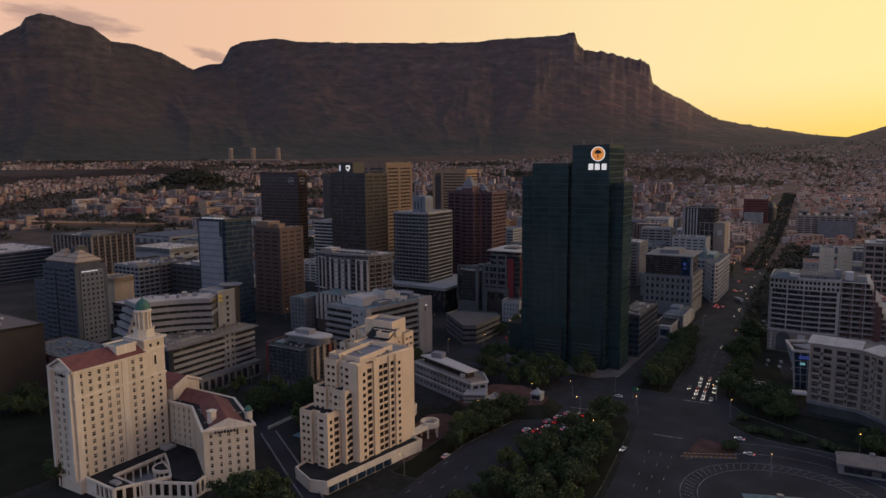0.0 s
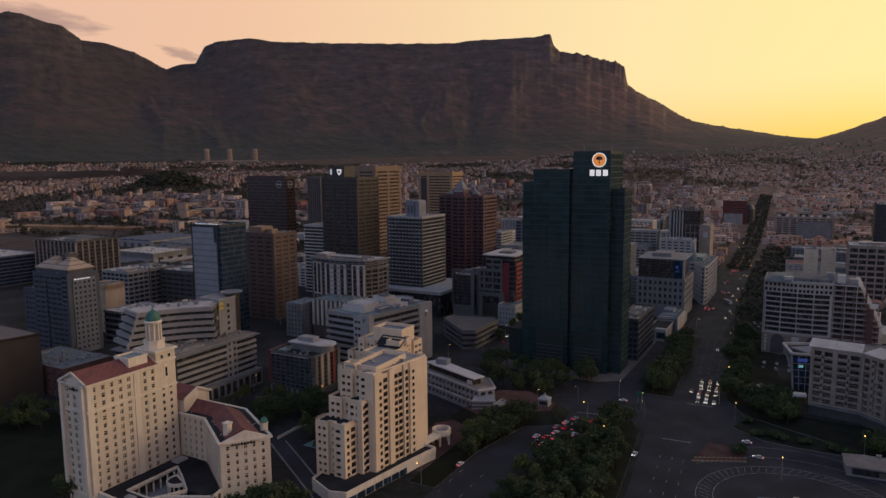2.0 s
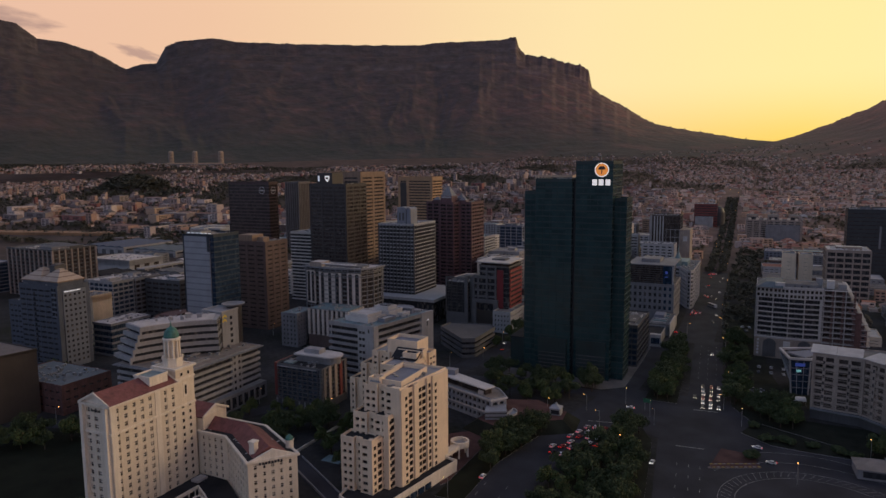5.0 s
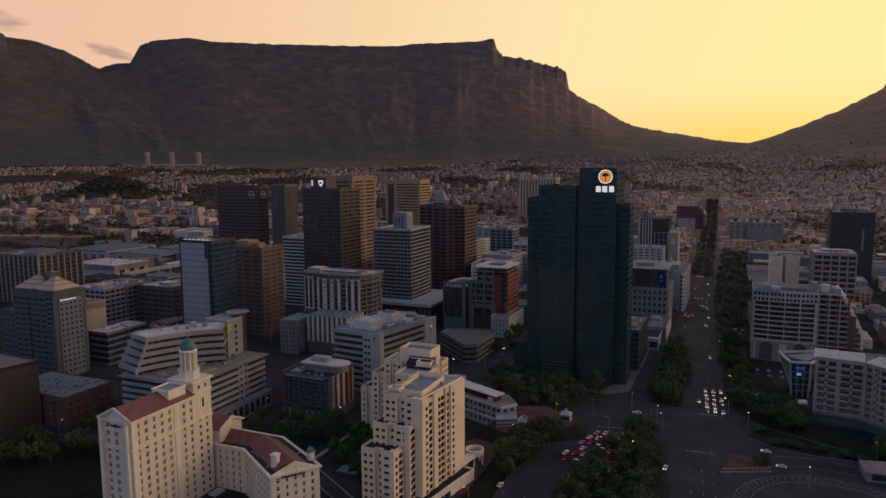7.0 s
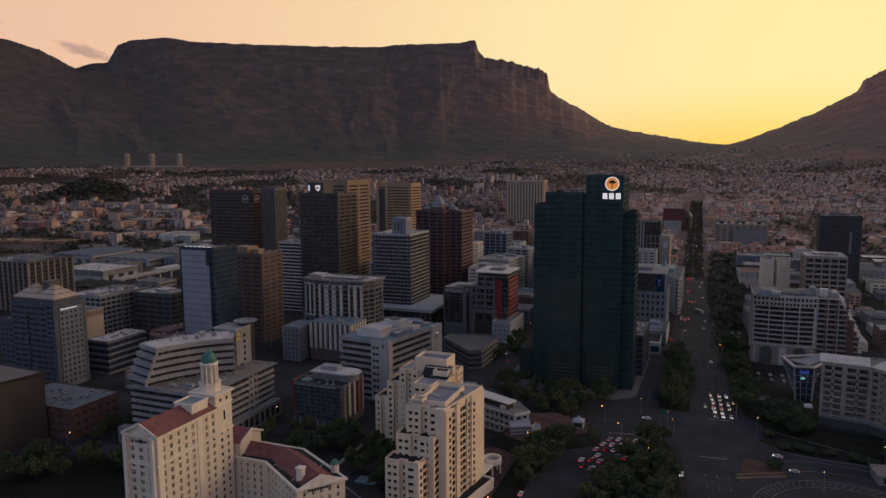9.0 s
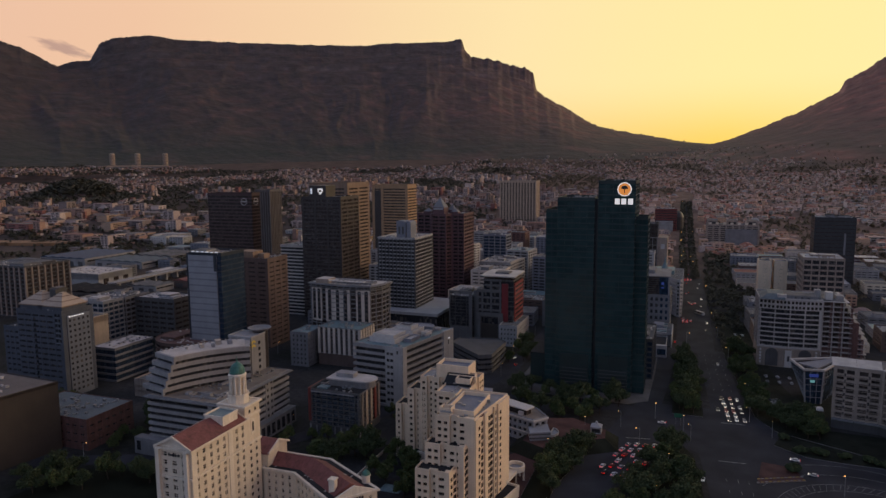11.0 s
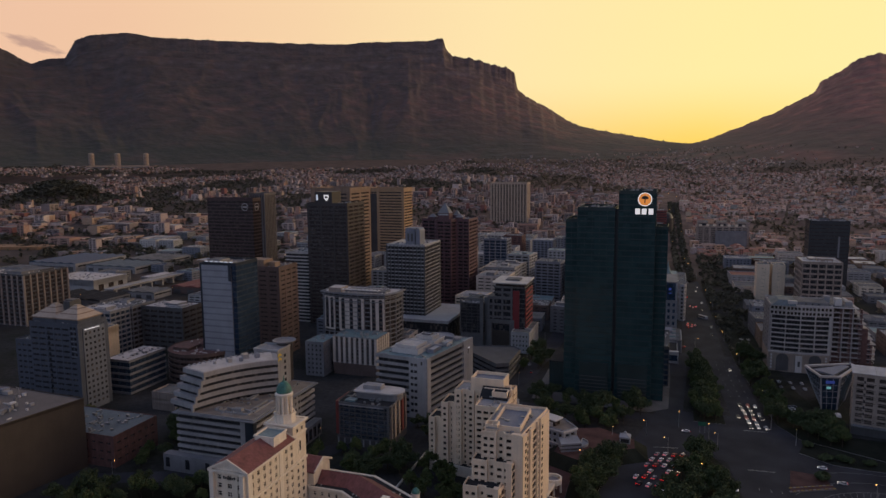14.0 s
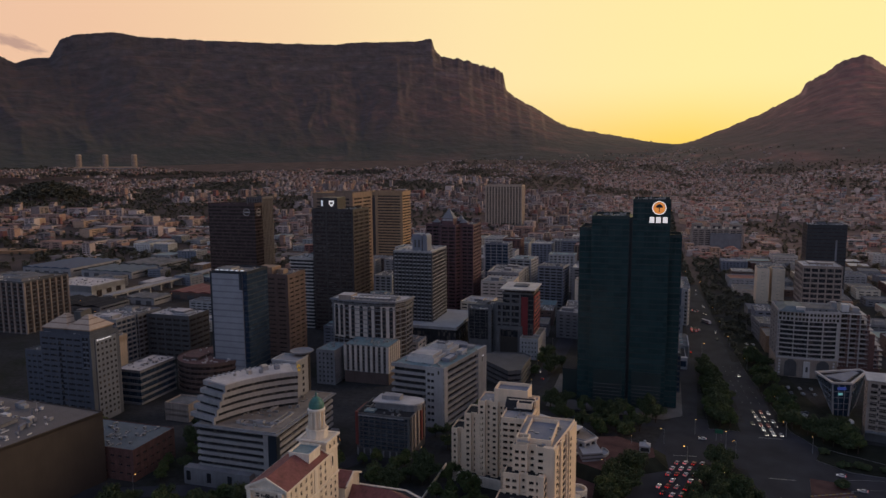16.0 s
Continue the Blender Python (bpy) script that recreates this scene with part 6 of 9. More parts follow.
        if i < 8:
            part("brick_end", Geo().box(x1 - 6.5, -18.9, z0, x1 - 2.2, -8, z0 + 3.3).mesh("brick_end", BRICK), w)
            part("end_window", Geo().box(x1 - 5.2, -19.0, z0 + 0.9, x1 - 3.6, -18.8, z0 + 2.5).mesh("end_window", GLASS), w)
    part("brick_pier", Geo().box(6.4, -19.7, 10, 10.2, -16.8, 36).mesh("brick_pier", BRICK), w)
    part("wing_roof", Geo().box(-13, -17, 50.7, 1, 24, 51.2).mesh("wing_roof", ROOF), w)
    part("lift_tower", Geo().box(-11, -14, 51, -6.5, -8, 56.5).mesh("lift_tower", BRIGHT), w)
    part("roof_room", Geo().box(-4, -12, 51, 1, -4, 54).mesh("roof_room", PALE), w)


red_frame_block()
parking_office()
terraced_office()
pyramid_office()
curved_hotel()
white_grid_tower()
maroon_tower()
bowed_apartments()
e = hero("office_tower", "pale grey banded office tower with a dark blue glass side", -440.5, 369.5, -411.5, 397, 86, 22, DARKBLUE, GLASSBLUE, frac=0.22, deep=0.15, roof=ROOF, lip=1.6, plant=2, seed=2, category="office building")
part("pale_front", Geo().box(-14.7, -14.3, 0, 10.6, -13.5, 85.4).mesh("pale_front", PALEBLUE), e)
groove = Geo().box(-14.6, -14.42, 0, 10.5, -14.2, 1.1).mesh("front_groove", BLUEGREY)
for i in range(18):
    part("front_groove", groove, e, (0, 0, 2.6 + i * 4.6))
part("side_strip", Geo().box(-16.6, -13.9, 0, -14.8, 0, 87).mesh("side_strip", DARKBLUE), e)
part("notch", Geo().box(8.2, -14.45, 74, 10.8, -14.2, 85.6).mesh("notch", DARKBLUE), e)
for k in range(6):
    part("roof_lamp", Geo().box(-12 + k * 4.2, -13.4, 87.4, -9.6 + k * 4.2, -12.8, 88.2).mesh("roof_lamp", SIGNDIM), e)
e = hero("office_tower", "brown concrete office tower with narrow dark windows", -446, 432, -415, 461, 74, 19, BROWN, GLASSBROWN, frac=0.62, deep=0.5, pier=(8.2, 2.6, BROWN), proud=0.12, roof=ROOF, lip=1.2, category="office building")
part("lift_tower", Geo().box(-15, -12, 74, 0, 2, 80).box(2, -8, 74, 8, 0, 78).mesh("lift_tower", TAN), e)
hero("office_tower", "white striped office block behind the brown tower", -482, 552, -456, 582, 70, 20, WARMWHITE, GLASS, frac=0.36, deep=0.8, roof=ROOF, plant=2, seed=5, category="office building")
e = hero("office_tower", "dark red-bronze office tower with two round emblems", -622, 617, -561, 633, 118, 30, REDBRONZE, GLASSBROWN, frac=0.35, deep=0.15, roof=ROOFDARK, lip=2.0, category="office building")
part("sign_ring", Geo().ring(circle(0, 0, 4.2, 28), 0.5, 0, 0.3).box(-2.6, -0.7, 0, 2.6, 0.7, 0.3).mesh("sign_ring", ROOFPALE), e).matrix_basis = pose(20, -8.2, 110, 90, 0, 0)
part("sign_ring", Geo().ring(circle(0, 0, 4.2, 28), 0.5, 0, 0.3).box(-2.6, -0.7, 0, 2.6, 0.7, 0.3).mesh("sign_ring", ROOFPALE), e).matrix_basis = pose(30.7, -1, 110, 90, 0, 90)
hero("office_tower", "grey-brown office tower with vertical fins", -734, 866, -707, 897, 110, 26, FINGREY, GLASSBROWN, frac=0.12, deep=0.8, pier=(4.4, 1.9, FINGREY), roof=ROOF, lip=3.0, category="office building")
e = hero("office_tower", "dark bronze office tower with lit shield emblems on its crown", -452, 546, -408.5, 584, 119, 31, BRONZE, GLASSBROWN, frac=0.4, deep=0.4, pier=(14, 1.6, BRONZE), roof=ROOFDARK, lip=1.5, category="office building")
rng = random.Random(61)
for k in range(34):
    u, z, w = rng.uniform(-20, 15), 119 * (rng.randrange(9, 31) + 0.52) / 31, rng.uniform(1.5, 5)
    part("window_blind", Geo().box(0, -18.75, 0, w, -18.55, 0.7).mesh("window_blind", FINGREY), e, (u, 0, z))
part("crown", Geo().box(-14.7, -15, 119, 3.5, 4, 131).mesh("crown", BRONZE), e)
part("shield_sign", Geo().prism([(-2.6, 2.6), (-2.6, -0.4), (0, -3.6), (2.6, -0.4), (2.6, 2.6)], 0, 0.3).mesh("shield_sign", SIGNW), e).matrix_basis = pose(-2.5, -15.1, 125.5, 90, 0, 0)
part("side_sign", Geo().box(-0.9, -2.8, 0, 0.9, 2.8, 0.3).mesh("side_sign", SIGNDIM), e).matrix_basis = pose(-12.6, -15.1, 125.5, 90, 0, 0)
part("shield_mark", Geo().box(-1.5, -0.8, 0, 1.5, 1.2, 0.4).mesh("shield_mark", BLACK), e).matrix_basis = pose(-2.5, -15.1, 125.5, 90, 0, 0)
e = hero("office_tower", "golden-brown concrete tower with deep horizontal louvres", -505, 649, -456, 704, 127, 30, TAN, GLASSBROWN, frac=0.55, deep=1.0, pier=(24, 4.0, TAN), proud=0.15, roof=ROOF, lip=4.0, category="office building")
e = hero("office_tower", "golden concrete tower with a dark glass recess and louvred front", -560, 925, -500, 960, 116, 26, GOLD, GLASSBROWN, frac=0.55, deep=1.0, roof=ROOF, lip=4.0, category="office building")
part("recess", Geo().box(-29, -17.9, 0, -15, -17.3, 111).mesh("recess", BRONZE), e)
for x in (-30, -15, 26):
    part("corner_pier", Geo().box(x, -18.2, 0, x + 4, -17, 119).mesh("corner_pier", GOLD), e)
hero("office_tower", "wide pale civic tower with closely set vertical fins", -484, 1390, -404, 1425, 82, 22, CIVIC, GLASSBROWN, frac=0.25, deep=0.8, pier=(6.4, 2.8, CIVIC), roof=ROOFPALE, lip=3.0, category="office building")
hero("office_tower", "blue-grey glass tower with white edges", -335, 775, -305, 800, 63, 16, BLUEGREY, GLASSBLUE, frac=0.3, deep=0.4, pier=(7, 0.9, PALE), roof=ROOF, plant=2, seed=7, category="office building")
def framed_office():
    """A tall red and grey block, a stepped grey-framed front, a dark glazed wing and a white podium."""
    e = hero("office_building", "red and grey framed office block under a pale overhanging roof slab", -256.5, 516, -229.5, 548, 53, 12, MIDGREY, GLASS, frac=0.22, deep=0.6, roof=ROOFDARK, lip=0.3)
    at = lambda x0, y0, z0, x1, y1, z1: Geo().box(x0 + 243, y0 - 532, z0, x1 + 243, y1 - 532, z1)
    part("top_floor", at(-255, 517.5, 53, -231, 546.5, 56).mesh("top_floor", GLASSBROWN), e)
    part("roof_slab", at(-258, 512.5, 56, -227.5, 549, 56.9).mesh("roof_slab", ROOFPALE), e)
    part("roof_hatch", at(-248, 525, 56.9, -236, 536, 58.2).mesh("roof_hatch", ROOF), e)
    part("red_pier", at(-239.6, 514.6, 17, -234.0, 516.4, 50).mesh("red_pier", REDPANEL), e)
    part("glass_corner", at(-234.0, 515.2, 17, -229.3, 516.6, 52).mesh("glass_corner", GLASS), e)
    part("red_side", at(-229.9, 518.5, 17, -228.9, 548.2, 50).mesh("red_side", REDPANEL), e)
    for i in range(8):
        part("side_window", at(-229.2, 520, 19 + i * 3.9, -228.75, 546, 20.5 + i * 3.9).mesh("side_window", GLASSBROWN), e)
        part("corner_rail", at(-234.0, 515.0, 18.4 + i * 4.1, -229.2, 515.3, 19.0 + i * 4.1).mesh("corner_rail", DARKGREY), e)
    part("stepped_core", at(-261, 514.6, -0.5, -239.8, 526, 44).mesh("stepped_core", GLASS), e)
    part("stepped_roof", at(-261.4, 514.0, 44, -239.8, 526, 44.8).mesh("stepped_roof", MIDGREY), e)
    part("upper_grid", at(-254, 514.6, 44.8, -239.8, 517, 52).mesh("upper_grid", GLASS), e)
    for z in (26, 31.4, 36.8, 42.2, 47.6, 52):
        part("frame_beam", at(-261.4 if z < 44 else -254.4, 513.9, z, -239.7, 515.2, z + 1.7).mesh("frame_beam", MIDGREY), e)
    for x in (-261.4, -257.2, -249.4, -241.4):
        part("frame_post", at(x, 513.7, 25, x + 1.5, 515.2, 44.6 if x < -255 else 53).mesh("frame_post", MIDGREY), e)
    for x0, x1, z0, z1 in ((-261.4, -238.2, 21.5, 24.6), (-261.4, -257.4, 0, 21.5), (-242.0, -238.2, 0, 21.5)):
        part("portal_frame", at(x0, 512.2, z0, x1, 515, z1).mesh("portal_frame", MIDGREY), e)
    part("portal_screen", at(-257.4, 514.0, 0, -242, 514.8, 15).mesh("portal_screen", DARKBROWN), e)
    w = hero("office_building", "dark glazed office wing in a pale frame with roof plant", -285, 510.5, -264.5, 548, 38, 9, DARKGREY, GLASS, frac=0.10, deep=0.5, pier=(5, 0.25, DARKGREY), base=12, basewall=MIDGREY, roof=ROOF, lip=0.4, plant=4, seed=12)
    for x0, x1, z0, z1 in ((-10.4, 10.4, 41.4, 42.8), (7.4, 10.4, 0, 41.4), (-10.4, -9.4, 33, 41.4), (-10.4, -9.7, 12, 33)):
        part("pale_frame", Geo().box(x0, -19.4, z0, x1, -18.3, z1).mesh("pale_frame", MIDGREY), w)
    part("lattice", Geo().box(-9, -18.6, 38.4, -3, -18.2, 38.8).box(-9, -18.6, 38.4, -8.6, -18.2, 41.4).box(-5.4, -18.6, 38.4, -5.0, -18.2, 41.4).mesh("lattice", MIDGREY), w)
    part("stair_core", Geo().box(10.4, -14, 0, 13.6, 0, 43).mesh("stair_core", MIDGREY), w)
    hero("office_building", "small white block with square windows", -238, 501, -222.5, 515.5, 17.2, 4, WHITE, GLASS, frac=0.5, deep=0.4, pier=(3.0, 1.7, WHITE), roof=ROOF)
    hero("office_building", "white podium wing with square windows", -228.6, 516, -223, 545, 17, 4, WHITE, GLASS, frac=0.5, deep=0.4, pier=(3.0, 1.7, WHITE), roof=ROOF, lip=0.6)


framed_office()
gp = [(-262, 451), (-231, 421), (-222.5, 426), (-222, 464), (-229, 472), (-260, 466)]
tower("parking_garage", "low pale parking garage with open decks and a dark roof", gp, 13.2, 3, MIDGREY, GLASS, frac=0.42, deep=1.2, roof=DARKGREY, lip=1.0, category="parking garage")
HERO.append((-263, 420, -221, 473))
e = hero("office_building", "grey office block with framed tall windows under dark louvred top floors", -146, 592, -106, 640, 34, 4, GREY, GLASS, base=9, basewall=GREY, frac=0.4, deep=0.8, pier=(4.4, 2.1, GREY), roof=ROOF, lip=0.3)
part("upper_core", Geo().box(-19, -22.5, 34, 16, 23, 50).mesh("upper_core", GLASSBROWN), e)
for i in range(8):
    part("louvre", Geo().box(-19.3, -22.9, 0, 10.5, -22.2, 0.35).mesh("louvre", DARKGREY), e, (0, 0, 35 + i * 1.9))
part("upper_roof", Geo().box(-20, -24, 50, 19.5, 24, 50.9).mesh("upper_roof", GREY), e)
part("glass_corner", Geo().box(10.5, -23.6, 0, 18, -22.6, 50).mesh("glass_corner", GLASSBLUE), e)
part("corner_frame", Geo().box(18, -24, 0, 19.5, -22, 50).mesh("corner_frame", PALE), e)
for z in (40, 43.2):
    part("blue_sign", Geo().box(12.2, -23.9, z, 14.4, -23.6, z + (2.2 if z > 42 else 0.9)).mesh("blue_sign", SIGNB), e)
part("plant_room", Geo().box(-10, -10, 50.9, 6, 12, 54).mesh("plant_room", GREY), e)


def roadside_shops():
    e = thing("shop_building", "low white roadside shops with dark roofs and a bare end wall", "shop", (-110, 545, 0))
    HERO.append((-120, 505, -101, 592))
    part("shop_wall", Geo().box(-9, 0, -0.5, 7.4, 44, 9).mesh("shop_wall", PALE), e)
    part("shop_roof", Geo().box(-9.4, -0.4, 9, 7.0, 44, 9.5).mesh("shop_roof", ROOF), e)
    part("end_wall", Geo().box(7.0, -4, -0.5, 7.7, 30, 11.5).mesh("end_wall", WHITE), e)
    part("front_shop", Geo().box(-9, -34, -0.5, 4, 0, 7.5, 0, 1).mesh("front_shop", GREY, ROOFDARK), e)
    part("front_parapet", Geo().ring(rect(-9.2, -34.2, 4.2, 0), 0.4, 7.4, 8.4).mesh("front_parapet", PALE), e)
    part("white_bay", Geo().box(-3, -37, -0.5, 5, -33, 9.4).mesh("white_bay", WHITE), e)
    part("bay_window", Geo().box(-2.2, -37.2, 2.2, 4.2, -36.9, 6.8).mesh("bay_window", GLASSBLUE), e)
    for k in range(6):
        part("skylight", Geo().box(-7, 3 + k * 6.5, 9.4, 3, 6 + k * 6.5, 10.4).mesh("skylight", ROOFTEAL if k % 2 else PALE), e)
    part("rear_house", Geo().box(-8, 20, 9.4, 0, 34, 12.6).mesh("rear_house", BLUEGREY), e)


roadside_shops()
hero("office_building", "dark glass low block beside the glass tower", -127, 448, -112.5, 498, 28, 7, DARKGREY, GLASSBLUE, frac=0.3, deep=0.3, pier=(4, 0.3, DARKGREY), roof=ROOF, plant=2, seed=6)
e = hero("office_building", "black framed office tower with white stripes and a pale side", -167, 857, -131, 890, 74, 17, BRONZE, GLASSBROWN, frac=0.12, deep=0.4, roof=ROOFDARK)
part("pale_edge", Geo().box(-18.2, -17.2, 0, -15.4, -16, 75).mesh("pale_edge", PALE), e)
for k in range(4):
    part("white_stripe", Geo().box(-13 + k * 3.4, -17.1, 8, -11.6 + k * 3.4, -16.2, 74).mesh("white_stripe", WHITE), e)
for k in range(4):
    part("panel_frame", Geo().box(1.6 + k * 5.2, -16.9, 10, 2.1 + k * 5.2, -16.2, 58).mesh("panel_frame", PALE), e)
for k in range(6):
    part("panel_frame", Geo().box(1.6, -16.95, 10 + k * 9.5, 17.7, -16.25, 10.5 + k * 9.5).mesh("panel_frame", PALE), e)
part("side_block", Geo().box(18, -18, 0, 30, 12, 58).mesh("side_block", BEIGE), e)
part("sign_bar", Geo().box(22, -18.2, 44, 27, -17.9, 50).mesh("sign_bar", ROOFPALE), e)
hero("office_building", "brown brick block with pointed gables", -239, 905, -203, 940, 48, 11, BROWN, GLASS, frac=0.45, deep=0.6, pier=(4, 1.6, TAN), roof=TILE)
lp = [(-128, 690), (-112, 690), (-103, 664), (-99, 662), (-97, 668), (-97, 740), (-128, 740)]
e = tower("office_building", "white corner building with rows of small balconies and a pale turret", lp, 36, 9, WHITE, GLASS, frac=0.42, deep=1.0, pier=(4.0, 0.9, WHITE), roof=ROOF)
HERO.append((-128, 660, -96, 740))
part("gable_roof", Geo().prism(local([(-126, 700), (-106, 700), (-106, 730), (-126, 730)], centre(lp)), 36, 40).mesh("gable_roof", ROOFTEAL), e)
part("turret", lathe([(3.4, 36), (3.4, 42), (3.8, 42.4), (2.2, 46), (1.0, 49), (0.6, 52), (0.05, 56)], 12, -6, 6).mesh("turret", ROOFTEAL), e)
for x0 in (-19, -3):
    hero("apartment_building", "plain cream apartment block", x0, 794, x0 + 13, 815, 41, 9, PEACH, GLASS, frac=0.85, deep=0.3, pier=(6, 4.8, PEACH), roof=ROOF, plant=1, seed=x0 + 30, category="apartment building")
e = hero("office_building", "beige framed office block with a pale overhanging flat roof", 19, 748, 57, 791, 52, 9, BEIGE, GLASS, frac=0.32, deep=0.9, pier=(7.2, 1.1, BEIGE), roof=ROOFPALE, plant=2, seed=15)
e = hero("office_tower", "plain black clad office tower with roof plant", 48, 888, 92, 916, 84, 18, BLACK, GLASSBROWN, frac=0.8, deep=0.1, roof=ROOFDARK, plant=3, seed=17, category="office building")
part("sign_bar", Geo().box(10, -14.3, 40, 12, -14.0, 66).mesh("sign_bar", GREY), e)
wp = [(-496, 152), (-416, 152), (-403.5, 222), (-484, 226)]
e = tower("office_building", "plain windowless brown building with crowded roof plant", wp, 37, 1, DARKBROWN, DARKBROWN, base=36, frac=1.0, deep=0.1, roof=DARKGREY, lip=0.6, plant=2, seed=21)
HERO.append((-496, 152, -403, 226))
rng = random.Random(44)
for k in range(56):
    u, v, w = rng.uniform(-34, 30), rng.uniform(-10, 30), rng.uniform(0.5, 2.3)
    part("roof_unit", Geo().box(-w, -w * 0.6, 0, w, w * 0.6, rng.uniform(0.7, 2.4)).mesh("roof_unit", rng.choice((STEEL, BRIGHT, PALE, GREY, BLUEGREY))), e, (u, v, 37.05), rng.choice((0, 90, 12)))
for k in range(9):
    u, v = rng.uniform(-30, 10), rng.uniform(-16, 26)
    part("roof_pipe", Geo().box(-rng.uniform(3, 9), -0.2, 0.5, rng.uniform(3, 9), 0.2, 0.9).mesh("roof_pipe", BRIGHT if k % 2 else STEEL), e, (u, v, 37.0), rng.choice((0, 90, 100)))
part("aerial_mast", lathe([(0.12, 37), (0.08, 44)], 6, 16, 22).box(14.2, 21.9, 43.6, 17.8, 22.1, 43.8).mesh("aerial_mast", STEEL), e)
hero("shop_building", "low red and white building with a grey metal roof", -440, 224, -388, 256, 17, 3, BRICK, GLASS, frac=0.6, deep=0.6, pier=(5, 2.2, BRICK), roof=ROOFSLATE, lip=0.4, category="shop")
hero("office_building", "plain pale yellow rendered wall block", -528, 338, -508, 356, 38, 1, YELLOW, YELLOW, base=34, frac=1.0, deep=0.1, roof=ROOF)
hero("office_building", "five-storey office with white bands and a pale flat roof", -486, 320, -466, 356, 24, 5, GREY, GLASSBLUE, frac=0.30, deep=0.6, roof=ROOFPALE, lip=0.3)
cp = circle(-448, 377, 26, 28)
tower("office_building", "round-ended brown office with a terracotta roof deck", cp, 21, 5, BROWN, GLASSBROWN, frac=0.4, deep=0.6, roof=BRICK, lip=0.8, plant=6, seed=23)
HERO.append((-475, 350, -421, 404))
hero("shop_building", "small beige flat-roofed hall with few windows", -432, 302, -414, 318, 11, 2, BEIGE, GLASS, frac=0.8, deep=0.2, roof=ROOF, category="shop")
e = hero("office_tower", "brown and white finned office tower", -790, 452, -715, 505, 51, 12, DARKGREY, GLASSBROWN, frac=0.25, deep=0.8, pier=(7.2, 1.5, BEIGE), proud=0.3, roof=ROOF, plant=4, seed=24, category="office building")
hero("office_building", "office wing with white window frames", -585, 390, -549, 412, 38, 9, PALE, GLASSBLUE, frac=0.35, deep=0.6, pier=(6, 0.6, PALE), roof=ROOFPALE, plant=3, seed=25)
hero("office_building", "brown-framed office wing with bronze glass", -585, 412, -547, 440, 38, 9, GREY, GLASSBROWN, frac=0.35, deep=0.6, pier=(5, 0.6, GREY), roof=ROOF, plant=3, seed=26)
hero("office_building", "dull grey-brown office block with strip windows", -545, 421, -503, 448, 37, 8, DARKGREY, GLASSBROWN, frac=0.5, deep=0.4, pier=(8, 1.2, DARKGREY), roof=ROOFPALE, plant=3, seed=27)
hero("office_building", "long dark blue glass office block", -905, 395, -805, 466, 33, 8, BLUEGREY, GLASSBLUE, frac=0.2, deep=0.3, roof=ROOFPALE, plant=2, seed=28)


def right_apartments():
    pts = [(-11, 391), (0, 388.4), (12, 386.5), (21, 377), (34, 360), (60, 352), (64, 380), (30, 408), (-8, 408)]
    e = tower("apartment_building", "beige balconied apartment building with white roof canopies", pts, 36, 8, BEIGE, GLASSDULL, base=6, basewall=DARKGREY, frac=0.34, deep=1.5, pier=(4.4, 1.2, BEIGE), proud=-0.1, roof=ROOF, lip=0.8, plant=3, seed=31, category="apartment building")
    HERO.append((-14, 350, 70, 410))
    c = centre(pts)
    lp = local(pts, c)
    edge_slab(e, lp, 8, 0.0, 1.0, 6, 35.6, BEIGE, "side_wall", 0.1, 1.2)
    edge_panes(e, lp, 8, (0.25, 0.6), [8 + 3.75 * k for k in range(7)], 1.4, 1.7, GLASS, "window_pane", 0.12)
    for i in range(5):
        a, b, turn = edge_frame(lp, i)
        length = (b - a).length
        slab_me = Geo().box(0.2, -0.55, 0, length - 0.2, 0.1, 0.2).mesh("balcony_slab", BEIGE)
        rail_me = Geo().box(0.2, -0.55, 0, length - 0.2, -0.48, 0.1).mesh("balcony_rail", BEIGE)
        for f in range(7):
            part("balcony_slab", slab_me, e, (a.x, a.y, 8.2 + f * 3.75), turn)
            part("balcony_rail", rail_me, e, (a.x, a.y, 9.2 + f * 3.75), turn)
        edge_slab(e, lp, i, 0.02, 0.98, 32.4, 35.2, GLASSBROWN, "top_glazing", -0.2, 1.4)
        edge_slab(e, lp, i, 0.0, 0.09, 6, 36, BEIGE, "wall_bay", 0.5, 1.2)
        edge_slab(e, lp, i, 0.44, 0.56, 6, 34, BEIGE, "wall_bay", 0.45, 1.2)
        edge_panes(e, lp, i, (0.5,), [8.6 + 3.75 * k for k in range(7)], 0.9, 1.6, GLASS, "window_pane", 0.47)
        edge_slab(e, lp, i, 0.02, 0.98, 5.2, 6.2, GREY, "shop_canopy", 1.6, 0.4)
    for x, y, a in ((-6, 391, -8), (6, 389, -8), (17, 383, -48), (27, 370, -52), (40, 361, -22), (52, 357, -18)):
        g = Geo()
        for i in range(5):
            z0, z1, y0, y1 = 37.0 + 0.4 * i, 37.0 + 0.4 * (i + 1), -1.8 + i * 2.2, -1.8 + (i + 1) * 2.2
            g.face([(-6.0, y0, z0), (6.0, y0, z0), (6.0, y1, z1), (-6.0, y1, z1)])
            g.face([(-6.0, y1, z1 - 0.4), (6.0, y1, z1 - 0.4), (6.0, y0, z0 - 0.4), (-6.0, y0, z0 - 0.4)])
        for sx in (-6.0, 6.0):
            g.face([(sx, -1.8, 36.6), (sx, 9.2, 38.6), (sx, 9.2, 39.0), (sx, -1.8, 37.0)])
        g.face([(-6.0, -1.8, 36.6), (6.0, -1.8, 36.6), (6.0, -1.8, 37.0), (-6.0, -1.8, 37.0)])
        part("roof_canopy", g.mesh("roof_canopy", ROOFPALE), e, (x - c[0], y - c[1], 0), a)


